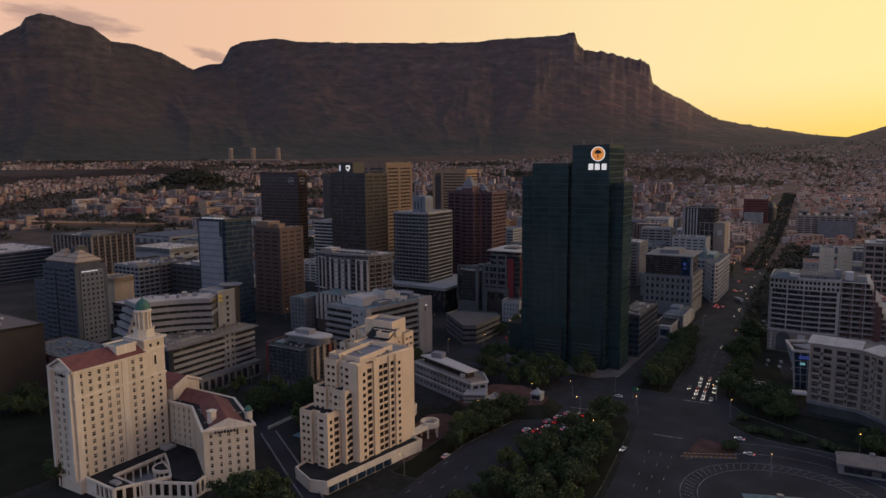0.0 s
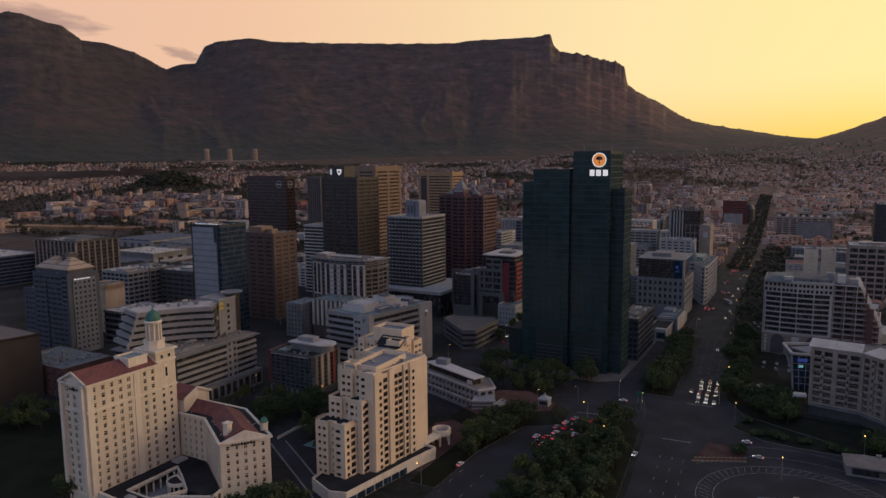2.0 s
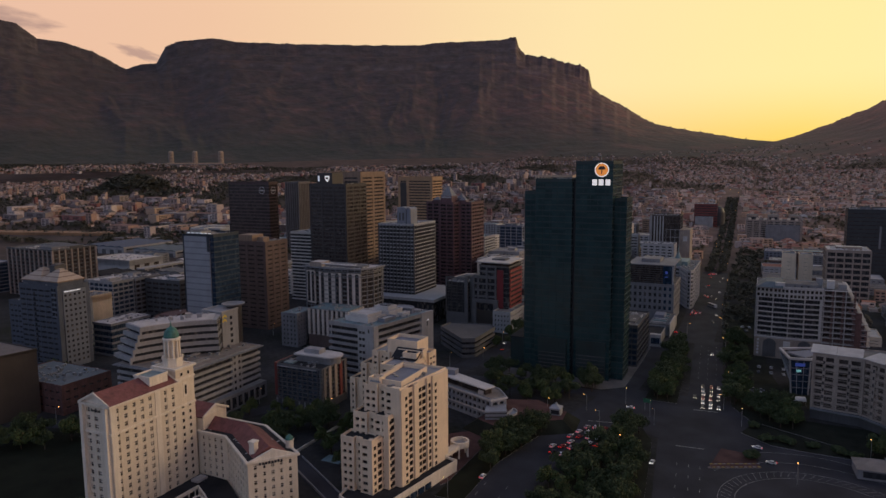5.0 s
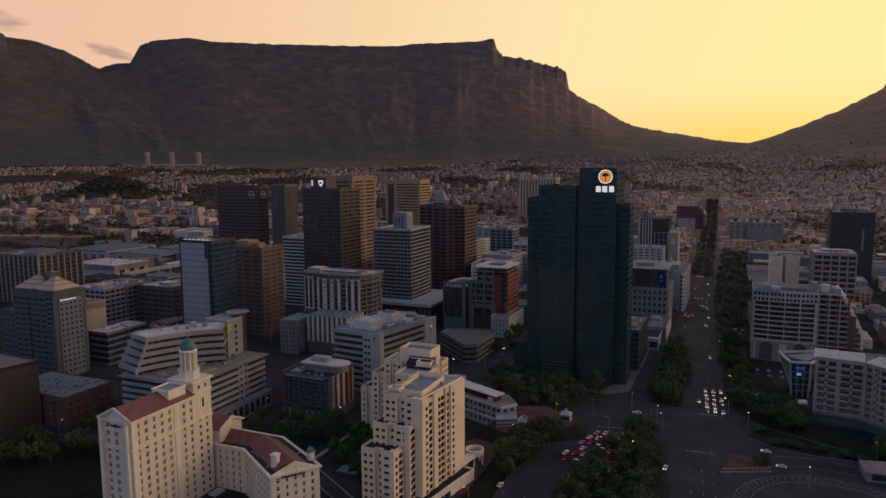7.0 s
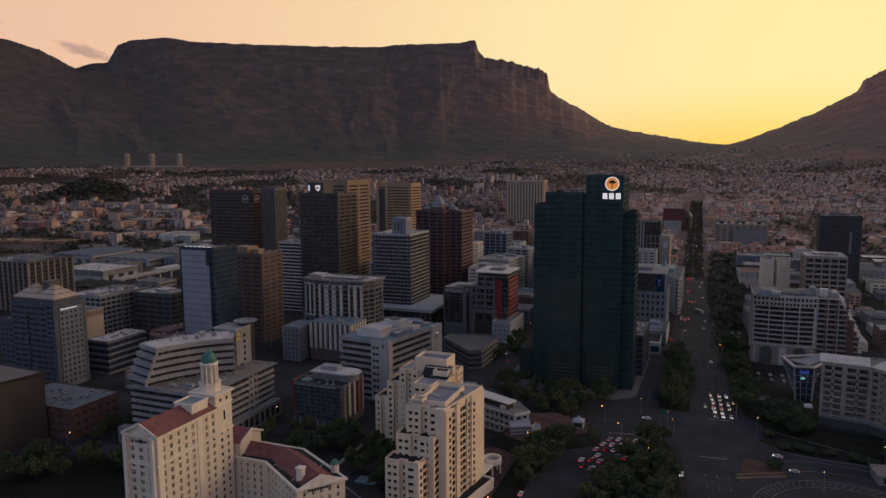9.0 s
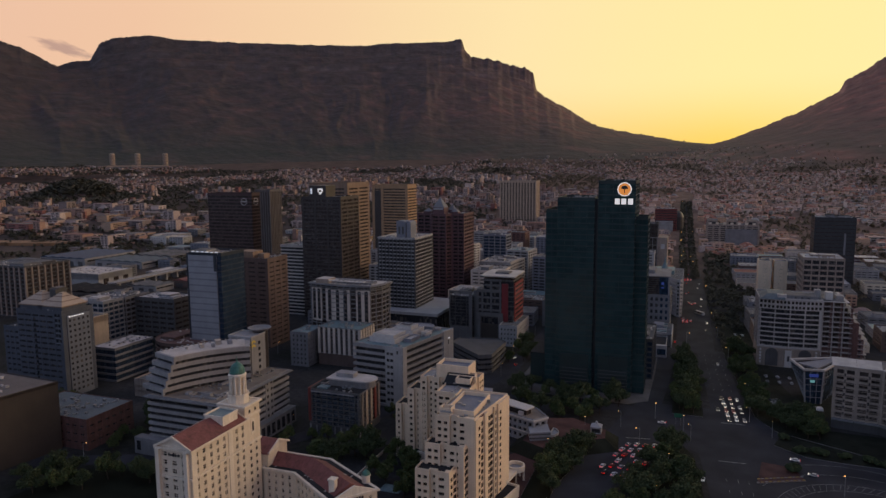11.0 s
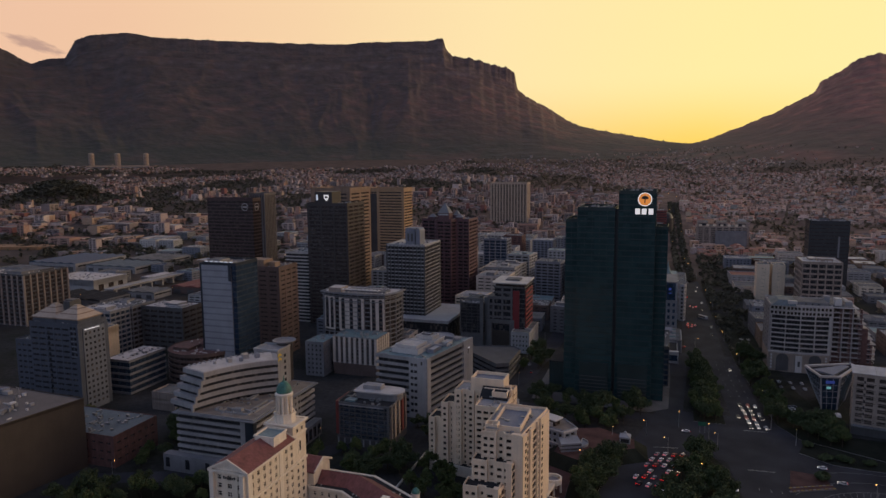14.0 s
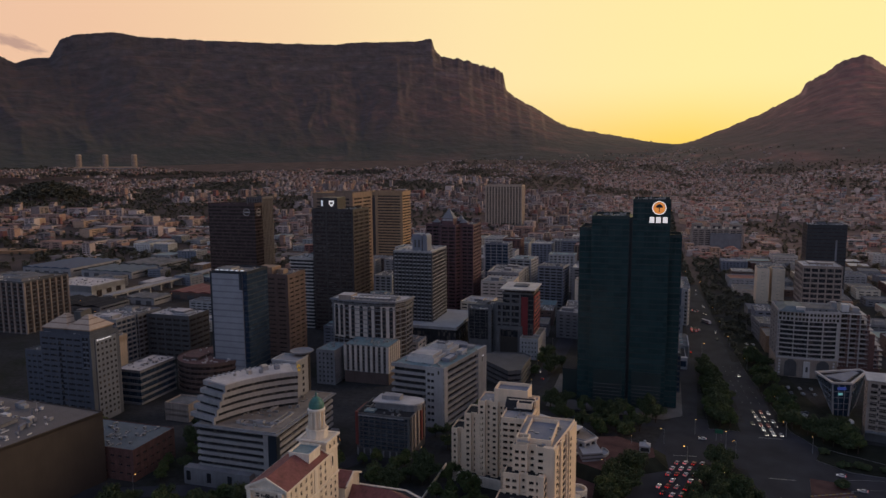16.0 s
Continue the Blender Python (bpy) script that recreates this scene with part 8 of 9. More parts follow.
def build_suburbs():
    rng = random.Random(11)
    parts, trees = {}, []
    upper = [(70, 0.02), (24, 0.02), (20.7, 0.0105), (10.1, 0.0125), (3.6, 0.0190), (-0.1, 0.0212), (-4.3, 0.0240), (-8.0, 0.0230), (-12, 0.0205), (-19, 0.018)]  # how far up the slopes the houses reach
    spots = [(rng.uniform(-19, 66), 1000 * math.sqrt(rng.uniform(0.42, 12.6))) for _ in range(84000)] + [(rng.uniform(-19, 16), 1000 * math.sqrt(rng.uniform(9.6, 19))) for _ in range(30000)]
    for yaw, r in spots:
        x, y = polar(yaw, r)
        reach = 3380 - 480 * smooth(18, 24, yaw) * smooth(46, 38, yaw) + 110 * noise.noise((yaw * 0.3, 2, 0)) + 130 * noise.noise((yaw * 0.8, 5, 0)) - 60 - 300 * smooth(60, 65, yaw) - 700 * smooth(0, -12, yaw)
        z = land_z(x, y)
        up = (z - 144) / r / along(upper, yaw)
        if yaw < 18:
            reach = 4300
            if up > 1 + 0.25 * noise.noise((yaw * 0.9, 8, 0)) or rng.random() < 0.55 * smooth(-0.8, 0.1, up) + 0.40 * smooth(0.05, 0.45, up):
                if up < -0.2 and rng.random() < 0.16:
                    trees.append((x, y, rng.uniform(2.6, 5.6)))
                continue
        if r > reach or y < 640 or (y < 900 and x > -1000 and x < -50):
            continue
        if abs(x + 95 + (y - 900) * 0.02) < (34 if y < 910 else 25) and y < 2000:
            continue
        if -78 < x < -14 and y < 1150 or inside([(-1400, 700), (-620, 460), (-640, 800), (-1040, 870), (-1400, 840)], x, y):
            continue
        turn = radians(12 * round(3 * noise.noise((x * 0.002, y * 0.002, 1))))
        if (x * math.cos(turn) + y * math.sin(turn)) % 74 < 9 or (y * math.cos(turn) - x * math.sin(turn)) % 58 < 7:
            continue
        plain = yaw > 36 and r < 1950  # large low buildings and open ground on the flats
        wood = noise.noise((x * 0.0032, y * 0.0032, 4)) + 0.5 * noise.noise((x * 0.012, y * 0.012, 8))
        if inside(KNOLL, x, y) or knoll_rise(x, y) > 0:
            trees.append((x, y, rng.uniform(3.5, 7.5)))
            continue
        if plain:
            if wood > 0.0 or rng.random() < 0.72:
                if rng.random() < 0.6:
                    trees.append((x, y, rng.uniform(3, 6)))
                continue
        elif wood > (0.06 if yaw > 42 else 0.34 if yaw < 14 and r < 1900 else 0.18) or rng.random() < 0.30 + 0.20 * smooth(2300, 3300, r):
            if rng.random() < 0.75:
                trees.append((x, y, rng.uniform(2.6, 5.6)))
            continue
        if not clear(x - 10, y - 10, x + 10, y + 10, 2):
            continue
        tall = rng.random() ** (4 if -9 < yaw < 8 and r < 1750 else 7) * 20 * (1 if r < 2300 else 0.35) * (1 if yaw > 12 else 0.5)
        big = 1.0 + (rng.random() ** 4) * (2.4 if r < 2000 else 0.9)
        small = (1.0 - 0.22 * smooth(1500, 2400, r)) * (1.0 - 0.2 * smooth(16, 6, yaw))
        w, d, h = rng.uniform(3.2, 6.4) * big * small, rng.uniform(2.8, 4.8) * big * small, rng.uniform(2.6, 4.4) + tall
        if plain and rng.random() < 0.30:
            w, d, h = rng.uniform(9, 36), rng.uniform(5, 13), rng.choice((4, 4, 5, 5, 6, 7, 8, 11, 15))
        a = radians(90 * (rng.random() < 0.3)) + turn + rng.uniform(-0.06, 0.06)
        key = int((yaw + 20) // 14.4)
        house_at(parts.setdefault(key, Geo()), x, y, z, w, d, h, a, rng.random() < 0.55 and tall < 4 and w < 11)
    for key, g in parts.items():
        tagged(new("suburb_houses", g.mesh("suburb_houses", HOUSEHAZE if key < 2 else HOUSEWALL, HOUSEROOFHAZE if key < 2 else HOUSEROOF, GLASS)), "dense pale and terracotta houses on the slopes below the mountain", "houses", kind="stuff")
    return trees


def far_tree(g, x, y, z, s, rng):
    """A small far crown: a loose heap of leaf clumps."""
    fine = y < 1000
    for _ in range(38 if fine else 13):
        a, u, r = rng.uniform(0, 6.283), rng.uniform(-0.2, 1.0), s * (rng.uniform(0.18, 0.34) if fine else rng.uniform(0.35, 0.62))
        px, py, pz = x + math.cos(a) * s * 0.62 * rng.random(), y + math.sin(a) * s * 0.62 * rng.random(), z + s * (0.55 + 0.85 * u)
        n = len(g.v)
        for k in range(4):
            b = a + k * 1.57 + rng.uniform(-0.4, 0.4)
            g.v.append((px + r * math.cos(b), py + r * math.sin(b) * 0.8, pz + r * rng.uniform(-0.7, 0.7)))
        g.f += [(n, n + 1, n + 2), (n, n + 2, n + 3), (n, n + 1, n + 3)]
        g.m += [0] * 3


def build_far_woods(spots):
    rng = random.Random(3)
    g = Geo()
    for _ in range(700):
        x, y = rng.uniform(-1820, -1600), rng.uniform(1330, 1520)
        if knoll_rise(x, y) > 1:
            spots.append((x, y, rng.uniform(6, 10)))
    haze_side = Geo()
    for x, y, s in spots:
        far_tree(g if x < -0.3 * y else haze_side, x, y, land_z(x, y), s, rng)
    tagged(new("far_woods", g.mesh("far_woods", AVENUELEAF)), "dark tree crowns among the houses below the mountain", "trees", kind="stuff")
    tagged(new("slope_trees", haze_side.mesh("slope_trees", LEAFHAZE)), "haze-paled olive tree crowns among houses on the hillside", "trees", kind="stuff")
    g = Geo()
    for _ in range(620):  # park beside the avenue
        x, y = rng.uniform(-72, -14), rng.uniform(520, 1150)
        if inside([(-62, 520), (-52, 545), (-58, 560), (-58, 616), (-30, 620), (-22, 780), (-18, 1150), (-86, 1150), (-76, 900), (-68, 640)], x, y) and clear(x, y, x, y, 3):
            far_tree(g, x, y, ground_z(x, y), rng.uniform(2.6, 4.8), rng)
    for _ in range(800):  # trees behind the sheds
        x, y = rng.uniform(-1400, -700), rng.uniform(760, 960)
        if clear(x - 4, y - 4, x + 4, y + 4, 0):
            far_tree(g, x, y, ground_z(x, y), rng.uniform(4, 8), rng)
    tagged(new("park_trees", g.mesh("park_trees", AVENUELEAF)), "dense dark green park trees beside the avenue", "trees", kind="stuff")
    g = Geo()
    for _ in range(1000):  # trees lining the avenue and the city squares
        y = rng.uniform(780, 1750)
        side = rng.choice((-1, 1))
        x = -92 - (y - 900) * 0.02 + side * (rng.uniform(19, 26) if y < 900 else rng.uniform(2, 12))
        if clear(x - 2, y - 2, x + 2, y + 2, 0):
            far_tree(g, x, y, ground_z(x, y), rng.uniform(2.2, 4.2), rng)
    tagged(new("avenue_trees", g.mesh("avenue_trees", AVENUELEAF)), "dull green street trees lining the upper avenue", "trees", kind="stuff")


build_far_woods(build_suburbs())


# ---- trees near the junction ----
def make_tree(seed, h, spread, leaf, name, label):
    rng = random.Random(seed)
    e = thing(name, label, "tree", (0, 0, -60))
    g = Geo()

    def limb(p, q, r0, r1):
        d = (q - p).normalized()
        u = d.cross(Vector((0.3, 0.9, 0.2))).normalized()
        w = d.cross(u)
        n = len(g.v)
        for c, r in ((p, r0), (q, r1)):
            g.v += [tuple(c + (u * math.cos(k * 1.0472) + w * math.sin(k * 1.0472)) * r) for k in range(6)]
        g.f += [(n + k, n + (k + 1) % 6, n + 6 + (k + 1) % 6, n + 6 + k) for k in range(6)]
        g.m += [0] * 6

    fork = Vector((rng.uniform(-0.3, 0.3), rng.uniform(-0.3, 0.3), h * 0.34))
    limb(Vector((0, 0, -0.4)), fork, 0.32, 0.22)
    tips = []
    for i in range(6):
        a = i * 1.047 + rng.uniform(-0.4, 0.4)
        q = fork + Vector((math.cos(a) * spread * rng.uniform(0.45, 0.8), math.sin(a) * spread * rng.uniform(0.45, 0.8), h * rng.uniform(0.15, 0.45)))
        limb(fork, q, 0.16, 0.06)
        tips.append(q)
    limb(fork, fork + Vector((0, 0, h * 0.5)), 0.18, 0.06)
    tips.append(fork + Vector((0, 0, h * 0.5)))
    for t in list(tips):
        for _ in range(2):
            tips.append(t + Vector((rng.uniform(-1, 1) * spread * 0.35, rng.uniform(-1, 1) * spread * 0.35, rng.uniform(-0.08, 0.16) * h)))
    part("trunk", g.mesh("trunk", BARK), e)
    g = Geo()
    for t in tips:
        r = spread * rng.uniform(0.30, 0.46)
        for _ in range(92):
            v = Vector((rng.gauss(0, 1), rng.gauss(0, 1), rng.gauss(0, 0.8))).normalized() * r * rng.uniform(0.5, 1.1)
            c = t + v
            s = rng.uniform(0.2, 0.44)
            a, b = Vector((rng.gauss(0, 1), rng.gauss(0, 1), rng.gauss(0, 1))).normalized(), v.normalized()
            b = (b + Vector((rng.gauss(0, 0.5), rng.gauss(0, 0.5), rng.gauss(0, 0.5)))).cross(a).normalized()
            a = a.cross(b).normalized() if abs(a.dot(b)) > 0.9 else a
            g.face([c - a * s - b * s * 0.6, c + a * s * 0.9 - b * s * 0.5, c + a * s * 0.7 + b * s * 0.8, c - a * s * 0.6 + b * s * 0.7])
    part("crown", g.mesh("crown", leaf), e)
    return e


def build_shrubs():
    first = make_tree(6, 2.6, 2.1, LEAFDARK, "shrub", "low rounded dark green shrub on the verge")
    first["group"] = "shrubs on the verge"
    rng = random.Random(14)
    for n, (x, y) in enumerate(((-37.4, 322), (-39, 320), (-33.5, 345), (-31.5, 347), (-21.4, 345.4), (-24, 347), (-10.3, 346.5), (-12.8, 345), (-0.8, 343.5), (2, 342), (6, 340), (-38, 362))):
        m = pose(x, y, 0.26, 0, 0, rng.uniform(0, 360))
        if n:
            ob = copy_thing(first, m)
        else:
            ob = first
            ob.matrix_basis = m
        k = rng.uniform(0.8, 1.35)
        ob.scale = (k, k, k * 0.9)


build_shrubs()


def build_trees():
    kinds = [make_tree(1, 9, 4.2, LEAF, "tree", "broad green street tree with a rounded uneven crown"), make_tree(2, 11, 5.0, LEAFDARK, "tree", "large dark evergreen tree with a wide crown"), make_tree(3, 7.5, 3.6, LEAF, "tree", "small olive-green tree with an open crown"), make_tree(4, 10, 4.6, LEAFDARK, "tree", "dense dark tree with an uneven crown")]
    rng, spots = random.Random(8), []
    areas = [
        ([(-120, 184), (-80, 206), (-82, 262), (-88, 318), (-92, 332), (-98.5, 325), (-107.5, 298), (-116, 266)], 56, 4.5),
        ([(-95.5, 388), (-81, 388), (-83, 470), (-89, 532), (-94, 532), (-97, 470)], 46, 4.2),
        ([(-198, 386), (-128, 382), (-128, 404), (-198, 404)], 17, 4.8),
        ([(-176, 352), (-140, 352), (-136, 380), (-196, 380)], 17, 5.0),
        ([(-53, 398), (-38, 386), (-40, 410), (-47, 440), (-44, 500), (-42, 545), (-61, 545), (-58, 480)], 32, 4.4),
        ([(-36, 372), (2, 354), (22, 338), (56, 334), (50, 350), (10, 368), (-14, 384), (-22, 396), (-38, 396)], 32, 4.8),
        ([(-234, 246), (-214, 236), (-198, 226), (-198, 240), (-214, 264), (-234, 284)], 12, 4.6),
        ([(-145.4, 256), (-144.8, 268), (-139, 294), (-135, 310), (-141, 309), (-149, 298), (-154, 275)], 20, 3.4),
        ([(-262, 246), (-241, 236), (-241, 284), (-262, 286)], 10, 5.0),
        ([(-300, 226), (-262, 222), (-244, 262), (-258, 280), (-300, 280)], 12, 5.5),
        ([(-256, 300), (-222, 300), (-222, 338), (-240, 380), (-256, 340)], 15, 5.0),
        ([(-396, 192), (-352, 215), (-322, 230), (-306, 216), (-340, 190), (-376, 174)], 20, 5.0),
        ([(-400, 226), (-362, 226), (-362, 300), (-404, 296)], 14, 6.0),
        ([(-222, 452), (-198, 452), (-198, 500), (-216, 500)], 8, 5.0),
        ([(-200, 150), (-160, 140), (-160, 176), (-196, 182)], 10, 5.0),
        ([(-470, 240), (-446, 240), (-446, 300), (-470, 284)], 8, 5.5),
        ([(-204, 168), (-188, 172), (-186, 184), (-198, 186)], 6, 4.0),
        ([(-276, 148), (-264, 147), (-264, 149.5), (-276, 150)], 3, 3.0),
    ]
    for poly, count, gap in areas:
        xs, ys, tries, got = [p[0] for p in poly], [p[1] for p in poly], 0, 0
        while got < count and tries < 2500:
            tries += 1
            x, y = rng.uniform(min(xs), max(xs)), rng.uniform(min(ys), max(ys))
            if rng.random() < 0.94 and inside(poly, x, y) and all((x - a) ** 2 + (y - b) ** 2 > gap * gap for a, b in spots) and clear(x, y, x, y, 2.5):
                spots.append((x, y))
                got += 1
    used = set()
    for x, y in spots:
        k = rng.randrange(4)
        s = rng.uniform(0.75, 1.22)
        m = pose(x, y, 0.1, 0, 0, rng.uniform(0, 360))
        if k in used:
            ob = copy_thing(kinds[k], m)
        else:
            ob, used = kinds[k], used | {k}
            ob.matrix_basis = m
        ob.scale = (s, s, s * rng.uniform(0.9, 1.15))
        ob["group"] = "street trees"


build_trees()


# ---- cars ----


def make_car(col, word, lit=True):
    body = paint("car_paint_" + word, col, 0.3, 0.1, 0.5, 0.0, 0.0)
    e = thing("car", f"{word} saloon car with its lights on" if lit else f"{word} saloon car parked with lights off", "car", (0, 0, -60))
    prof = [(-2.15, 0.3), (2.15, 0.3), (2.2, 0.62), (2.05, 0.82), (1.05, 0.92), (0.45, 1.40), (-1.05, 1.42), (-1.65, 0.98), (-2.15, 0.92)]
    g = Geo()
    n = len(prof)
    g.v += [(s * (0.86 if z < 1.2 else 0.68), y, z) for s in (-1, 1) for y, z in prof]
    g.f += [tuple(range(n)), tuple(range(2 * n - 1, n - 1, -1))] + [(i, n + i, n + (i + 1) % n, (i + 1) % n) for i in range(n)]
    g.m += [0] * (n + 2)
    part("body", g.mesh("body", body), e)
    w = Geo()
    w.face([(-0.66, 1.0, 0.95), (0.66, 1.0, 0.95), (0.6, 0.5, 1.38), (-0.6, 0.5, 1.38)])
    part("windscreen", w.mesh("windscreen", GLASS), e, (0, 0.03, 0.02))
    w = Geo()
    w.face([(0.6, -1.1, 1.38), (-0.6, -1.1, 1.38), (-0.66, -1.6, 1.0), (0.66, -1.6, 1.0)][::-1])
    part("rear_window", w.mesh("rear_window", GLASS), e, (0, -0.03, 0.02))
    for s in (-1, 1):
        w = Geo()
        w.face([(s * 0.86, 0.9, 0.95), (s * 0.72, 0.42, 1.34), (s * 0.72, -1.0, 1.36), (s * 0.86, -1.5, 1.0)])
        part("side_window", w.mesh("side_window", GLASS), e, (s * 0.015, 0, 0))
        part("headlight", Geo().box(s * 0.6 - 0.17, 2.1, 0.57, s * 0.6 + 0.17, 2.24, 0.75).mesh("headlight", HEADL if lit else STEEL), e)
        part("tail_light", Geo().box(s * 0.6 - 0.22, -2.2, 0.66, s * 0.6 + 0.22, -2.08, 0.88).mesh("tail_light", TAILL if lit else MAROON), e)
        for y in (-1.3, 1.35):
            wheel = lathe([(0.02, -0.1), (0.31, -0.1), (0.33, 0.0), (0.31, 0.1), (0.02, 0.1)], 12)
            part("wheel", wheel.mesh("wheel", TYRE), e).matrix_basis = pose(s * 0.8, y, 0.32, 0, 90, 0)
    return e


def build_cars():
    kinds = [make_car((0.66, 0.66, 0.67), "white"), make_car((0.30, 0.30, 0.32), "silver"), make_car((0.03, 0.03, 0.035), "black"), make_car((0.30, 0.03, 0.03), "red"), make_car((0.50, 0.49, 0.48), "pale"), make_car((0.5, 0.5, 0.5), "white", False), make_car((0.12, 0.13, 0.16), "dark blue", False)]
    rng, spots = random.Random(2), []
    for k in range(4):  # facing the junction at the lights
        for i in range(6 if k else 3):
            if rng.random() < 0.8:
                spots.append((-69.4 + k * 4.3 - i * 0.5 + rng.uniform(-0.3, 0.3), 383 + i * 7.6 + rng.uniform(-0.8, 0.8), 184, 0.14))
    for k in range(5):  # queue away from the hotels
        for i in range(7):
            if rng.random() < 0.86:
                spots.append((-117.5 + k * 4.4 - (6 - i) * 2.4, 327 - (6 - i) * 8 + k * 0.6 + rng.uniform(-1, 1), -17, 0.16))
    for x, y, a in ((-80, 296, 176), (-30, 318, 80), (-36, 334, 80), (-102, 365, 90), (-146, 250, 0), (-68, 500, 184), (-75, 610, 184), (-74, 640, 184), (-95, 636, 0), (-91.6, 640, 0), (-95, 644, 0), (-91.6, 648, 0), (-95, 652, 0), (-88.4, 645, 0), (-88, 730, 0), (-91, 736, 0), (-84.6, 734, 0), (-94, 860, 0), (-84, 960, 184), (-100, 560, 0), (-211, 452, 4), (-216, 470, 184), (-210, 486, 4), (-78, 760, 184), (-98, 1000, 0), (-88, 1040, 183), (-99, 1080, 0), (-90, 1120, 183), (-101, 1160, 0), (-92, 1220, 183), (-102, 1260, 0), (-94, 1330, 183), (-94, 1400, 183), (-94, 790, 0), (-92, 800, 0), (-82, 830, 184), (-80, 860, 184), (-79, 720, 184), (-97, 884, 0), (-93.6, 887, 0), (-96.8, 893, 0), (-93.4, 896, 0), (-90, 889, 0), (-94.6, 936, 0), (-97.8, 941, 0), (-95, 1030, 0), (-98.4, 1037, 0)):
        spots.append((x, y, a, 0.14))
    for i in range(6):
        spots.append((-43 + 1.5 * i, 418 + (i % 3) * 5.2 + rng.uniform(-0.5, 0.5), 75, 0.22))
        spots.append((-55 + 1.9 * i, 572 + (i % 3) * 14, 20, 0.22))
        spots.append((-37 + (i % 3) * 7.5, 468 + (i // 3) * 12.5, 8, 0.22))
    used = set()
    for x, y, a, z in spots:
        k = rng.choice((5, 5, 6)) if z > 0.2 else rng.choice((0, 0, 1, 1, 2, 2, 3, 4))
        m = pose(x, y, z + ground_z(x, y), 0, 0, a + rng.uniform(-3, 3))
        if k in used:
            ob = copy_thing(kinds[k], m)
        else:
            ob, used = kinds[k], used | {k}
            ob.matrix_basis = m
        ob["group"] = "cars in the traffic"


build_cars()


# ---- street lamps and road sign ----
def make_lamp():
    e = thing("street_lamp", "tall steel street lamp with a lit orange head", "street lamp", (0, 0, -60), group="street lamps")
    part("pole", lathe([(0.14, -0.2), (0.08, 9.0)], 8).mesh("pole", STEEL), e)
    part("arm", Geo().box(-0.06, 0, 8.85, 0.06, 1.8, 8.98).mesh("arm", STEEL), e)
    part("lamp_head", lathe([(0.02, -0.15), (0.2, -0.1), (0.25, 0.0), (0.15, 0.1), (0.02, 0.12)], 8).mesh("lamp_head", LAMP), e, (0, 1.9, 8.9))
    return e


lamp = make_lamp()
first = True
for x, y, a in ((-142, 336, 0), (-124, 352, 60), (-106, 372, 0), (-112, 330, 90), (-90, 356, 0), (-86, 344, 40), (-54, 384, 90), (-52, 430, 90), (-60, 520, 90), (-66, 590, 90), (-68, 650, 90), (-69, 720, 90), (-71, 800, 90), (-96, 300, 0), (-100, 262, 0), (-44, 362, 0), (-24, 378, 0), (12, 342, 0), (-154, 300, 90), (-152, 226, 90), (-252, 286, 0), (-230, 398, 0), (-214, 420, 0), (-300, 284, 0), (-91, 560, -90), (-112, 640, -90), (-112, 720, -90), (-73, 880, 90), (-88, 960, 90), (-112, 880, -90), (-90, 1060, 90), (-104, 1000, -90), (-92, 1180, 90), (-106, 1120, -90), (-96, 1300, 90), (-112, 1240, -90), (-98, 1420, 90), (-116, 1360, -90), (-100, 1540, 90), (-78, 930, 90), (-86, 1010, 90), (-20, 300, 0), (-218, 470, 0), (-216, 540, 0), (-380, 214, 0), (-700, 520, 0), (-760, 560, 0), (-690, 630, 0), (-880, 700, 0), (-780, 780, 0), (-240, 330, 0), (-300, 330, 0), (-400, 420, 0), (-208, 600, 0), (-280, 460, 0)) + tuple((-92 - (y - 900) * 0.02 + k * 7.5, y + 9 * k, -90 * k) for y in range(1080, 1900, 90) for k in (-1, 1)):
    m = pose(x, y, ground_z(x, y) + 0.1, 0, 0, a)
    if first:
        lamp.matrix_basis, first = m, False
    else:
        copy_thing(lamp, m)
gantry = thing("road_sign", "green direction sign on two steel posts", "road sign", (-93, 366.6, 0.1))
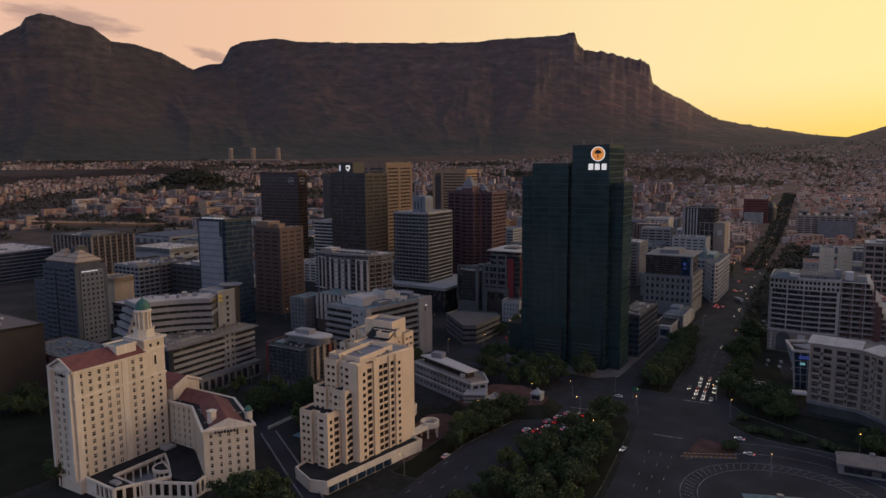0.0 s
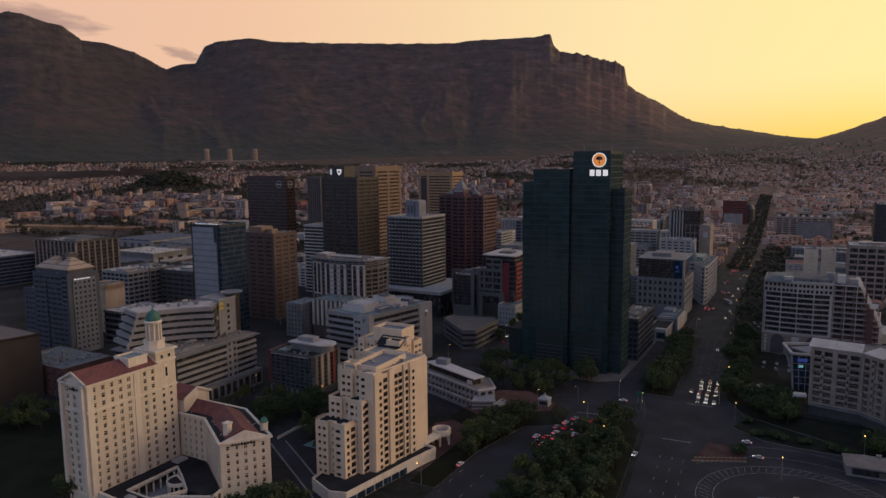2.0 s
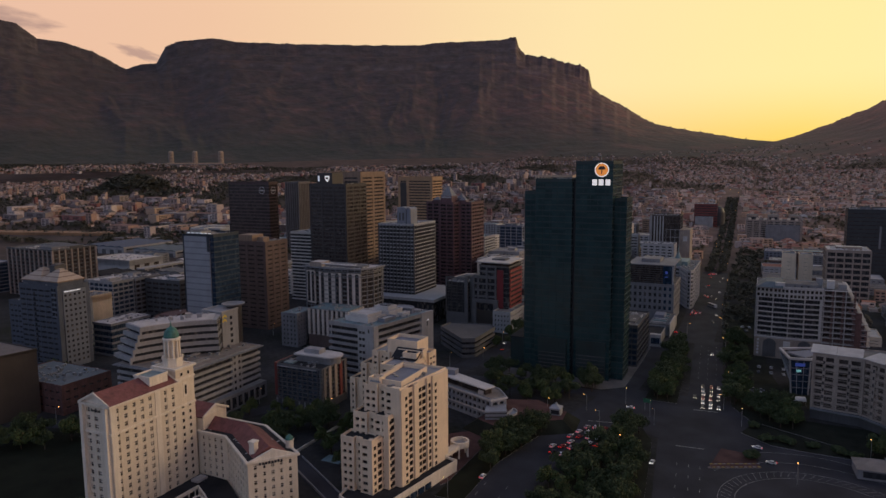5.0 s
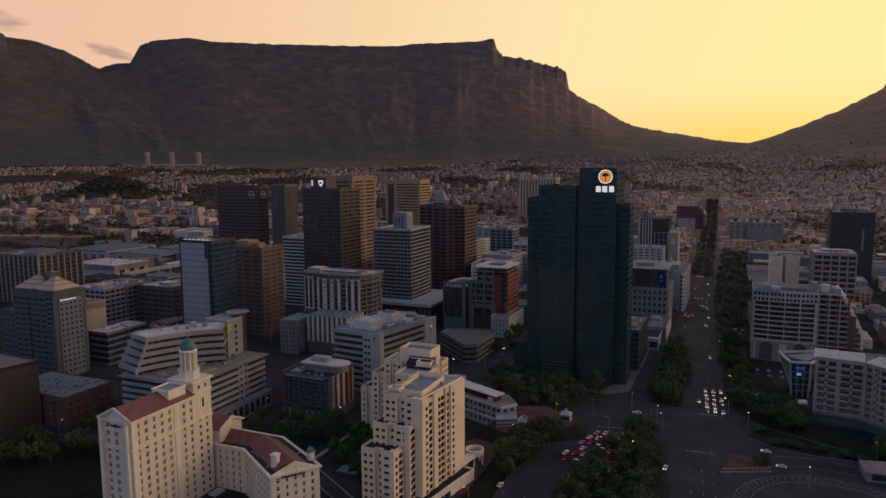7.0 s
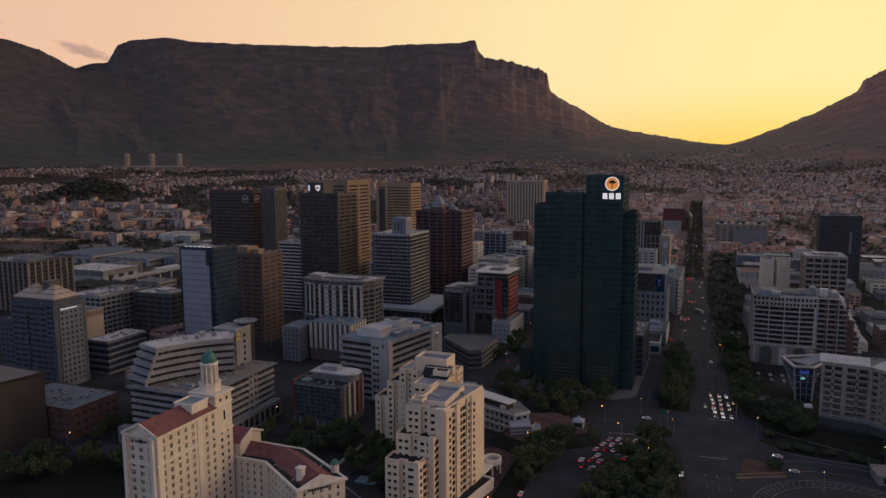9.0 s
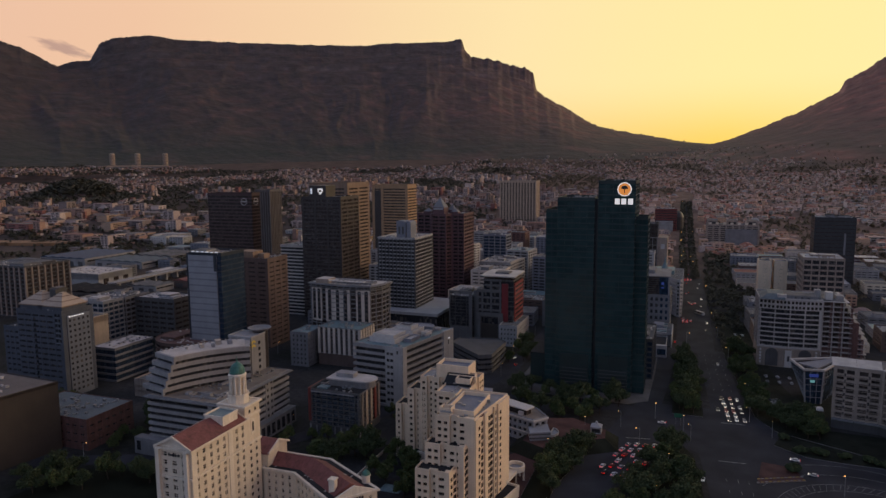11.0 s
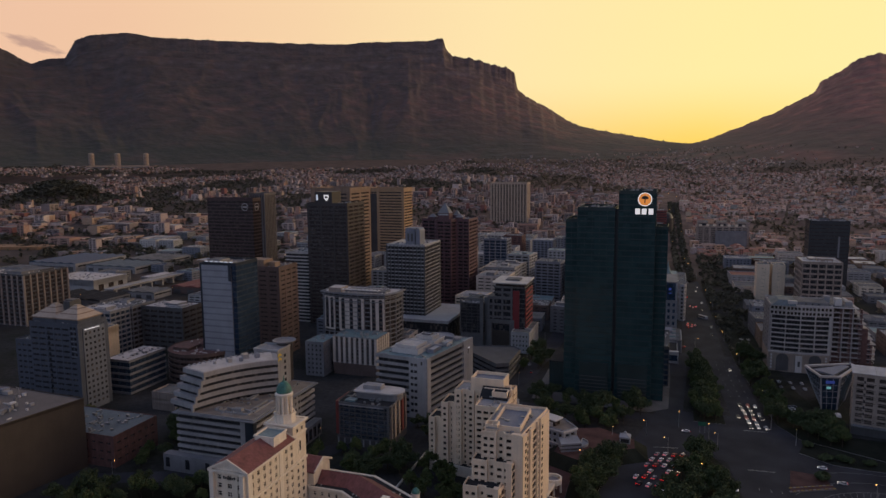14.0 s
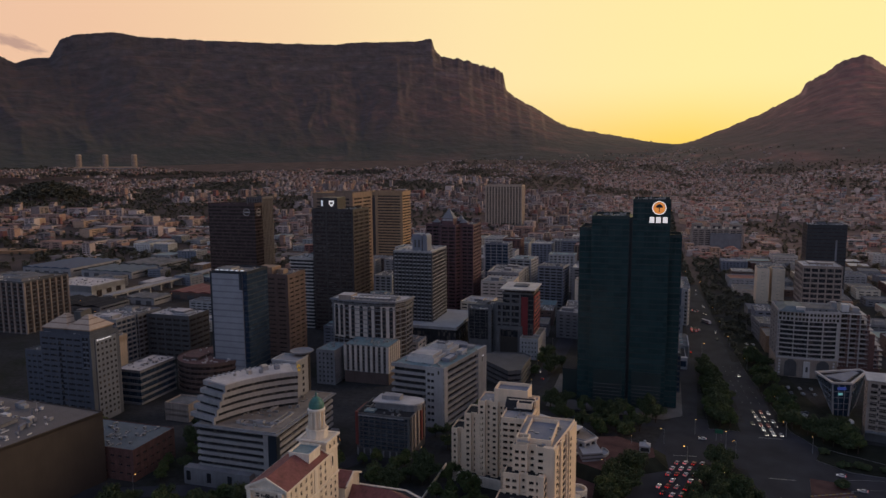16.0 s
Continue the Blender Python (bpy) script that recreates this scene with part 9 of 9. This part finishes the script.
for s in (-2.2, 2.2):
    part("post", lathe([(0.12, -0.1), (0.1, 6.4)], 8, s * 0.6, 0).mesh("post", STEEL), gantry)
part("sign_board", Geo().box(-2.2, -0.2, 4.2, 2.2, -0.12, 6.6).mesh("sign_board", paint("green_sign", (0.015, 0.11, 0.06), 0.5, 0.1, 0.5, 0.0)), gantry)


def make_bus():
    e = thing("bus", "long white city bus with a dark window band", "bus", (-80, 680, 0.08), 35)
    part("body", Geo().box(-1.25, -6, 0.4, 1.25, 6, 3.0).mesh("body", BRIGHT), e)
    part("window_band", Geo().box(-1.3, -5.6, 1.5, 1.3, 6.05, 2.5).mesh("window_band", GLASS), e)
    part("roof", Geo().box(-1.15, -5.8, 3.0, 1.15, 5.8, 3.2).mesh("roof", BRIGHT), e)
    wheel = lathe([(0.02, -0.14), (0.48, -0.14), (0.5, 0.0), (0.48, 0.14), (0.02, 0.14)], 12).mesh("wheel", TYRE)
    for s in (-1, 1):
        part("headlight", Geo().box(s * 0.8 - 0.25, 6.0, 0.6, s * 0.8 + 0.25, 6.08, 0.9).mesh("headlight", HEADL), e)
        for y in (-3.6, 3.8):
            part("wheel", wheel, e).matrix_basis = pose(s * 1.15, y, 0.5, 0, 90, 0)


make_bus()


def make_tent():
    e = thing("canopy_tent", "white vaulted fabric canopy beside the apartments", "canopy", (-18, 412, 0.2), 10)
    g = Geo()
    for i in range(8):
        a, b = math.pi * i / 8, math.pi * (i + 1) / 8
        g.face([(-6, -3 * math.cos(a), 2.4 + 1.6 * math.sin(a)), (-6, -3 * math.cos(b), 2.4 + 1.6 * math.sin(b)), (6, -3 * math.cos(b), 2.4 + 1.6 * math.sin(b)), (6, -3 * math.cos(a), 2.4 + 1.6 * math.sin(a))][::-1])
    part("fabric_roof", g.mesh("fabric_roof", BRIGHT), e)
    leg = lathe([(0.08, -0.2), (0.08, 2.5)], 6).mesh("pole", STEEL)
    for x in (-5.8, 5.8):
        for y in (-2.9, 2.9):
            part("pole", leg, e, (x, y, 0))


make_tent()
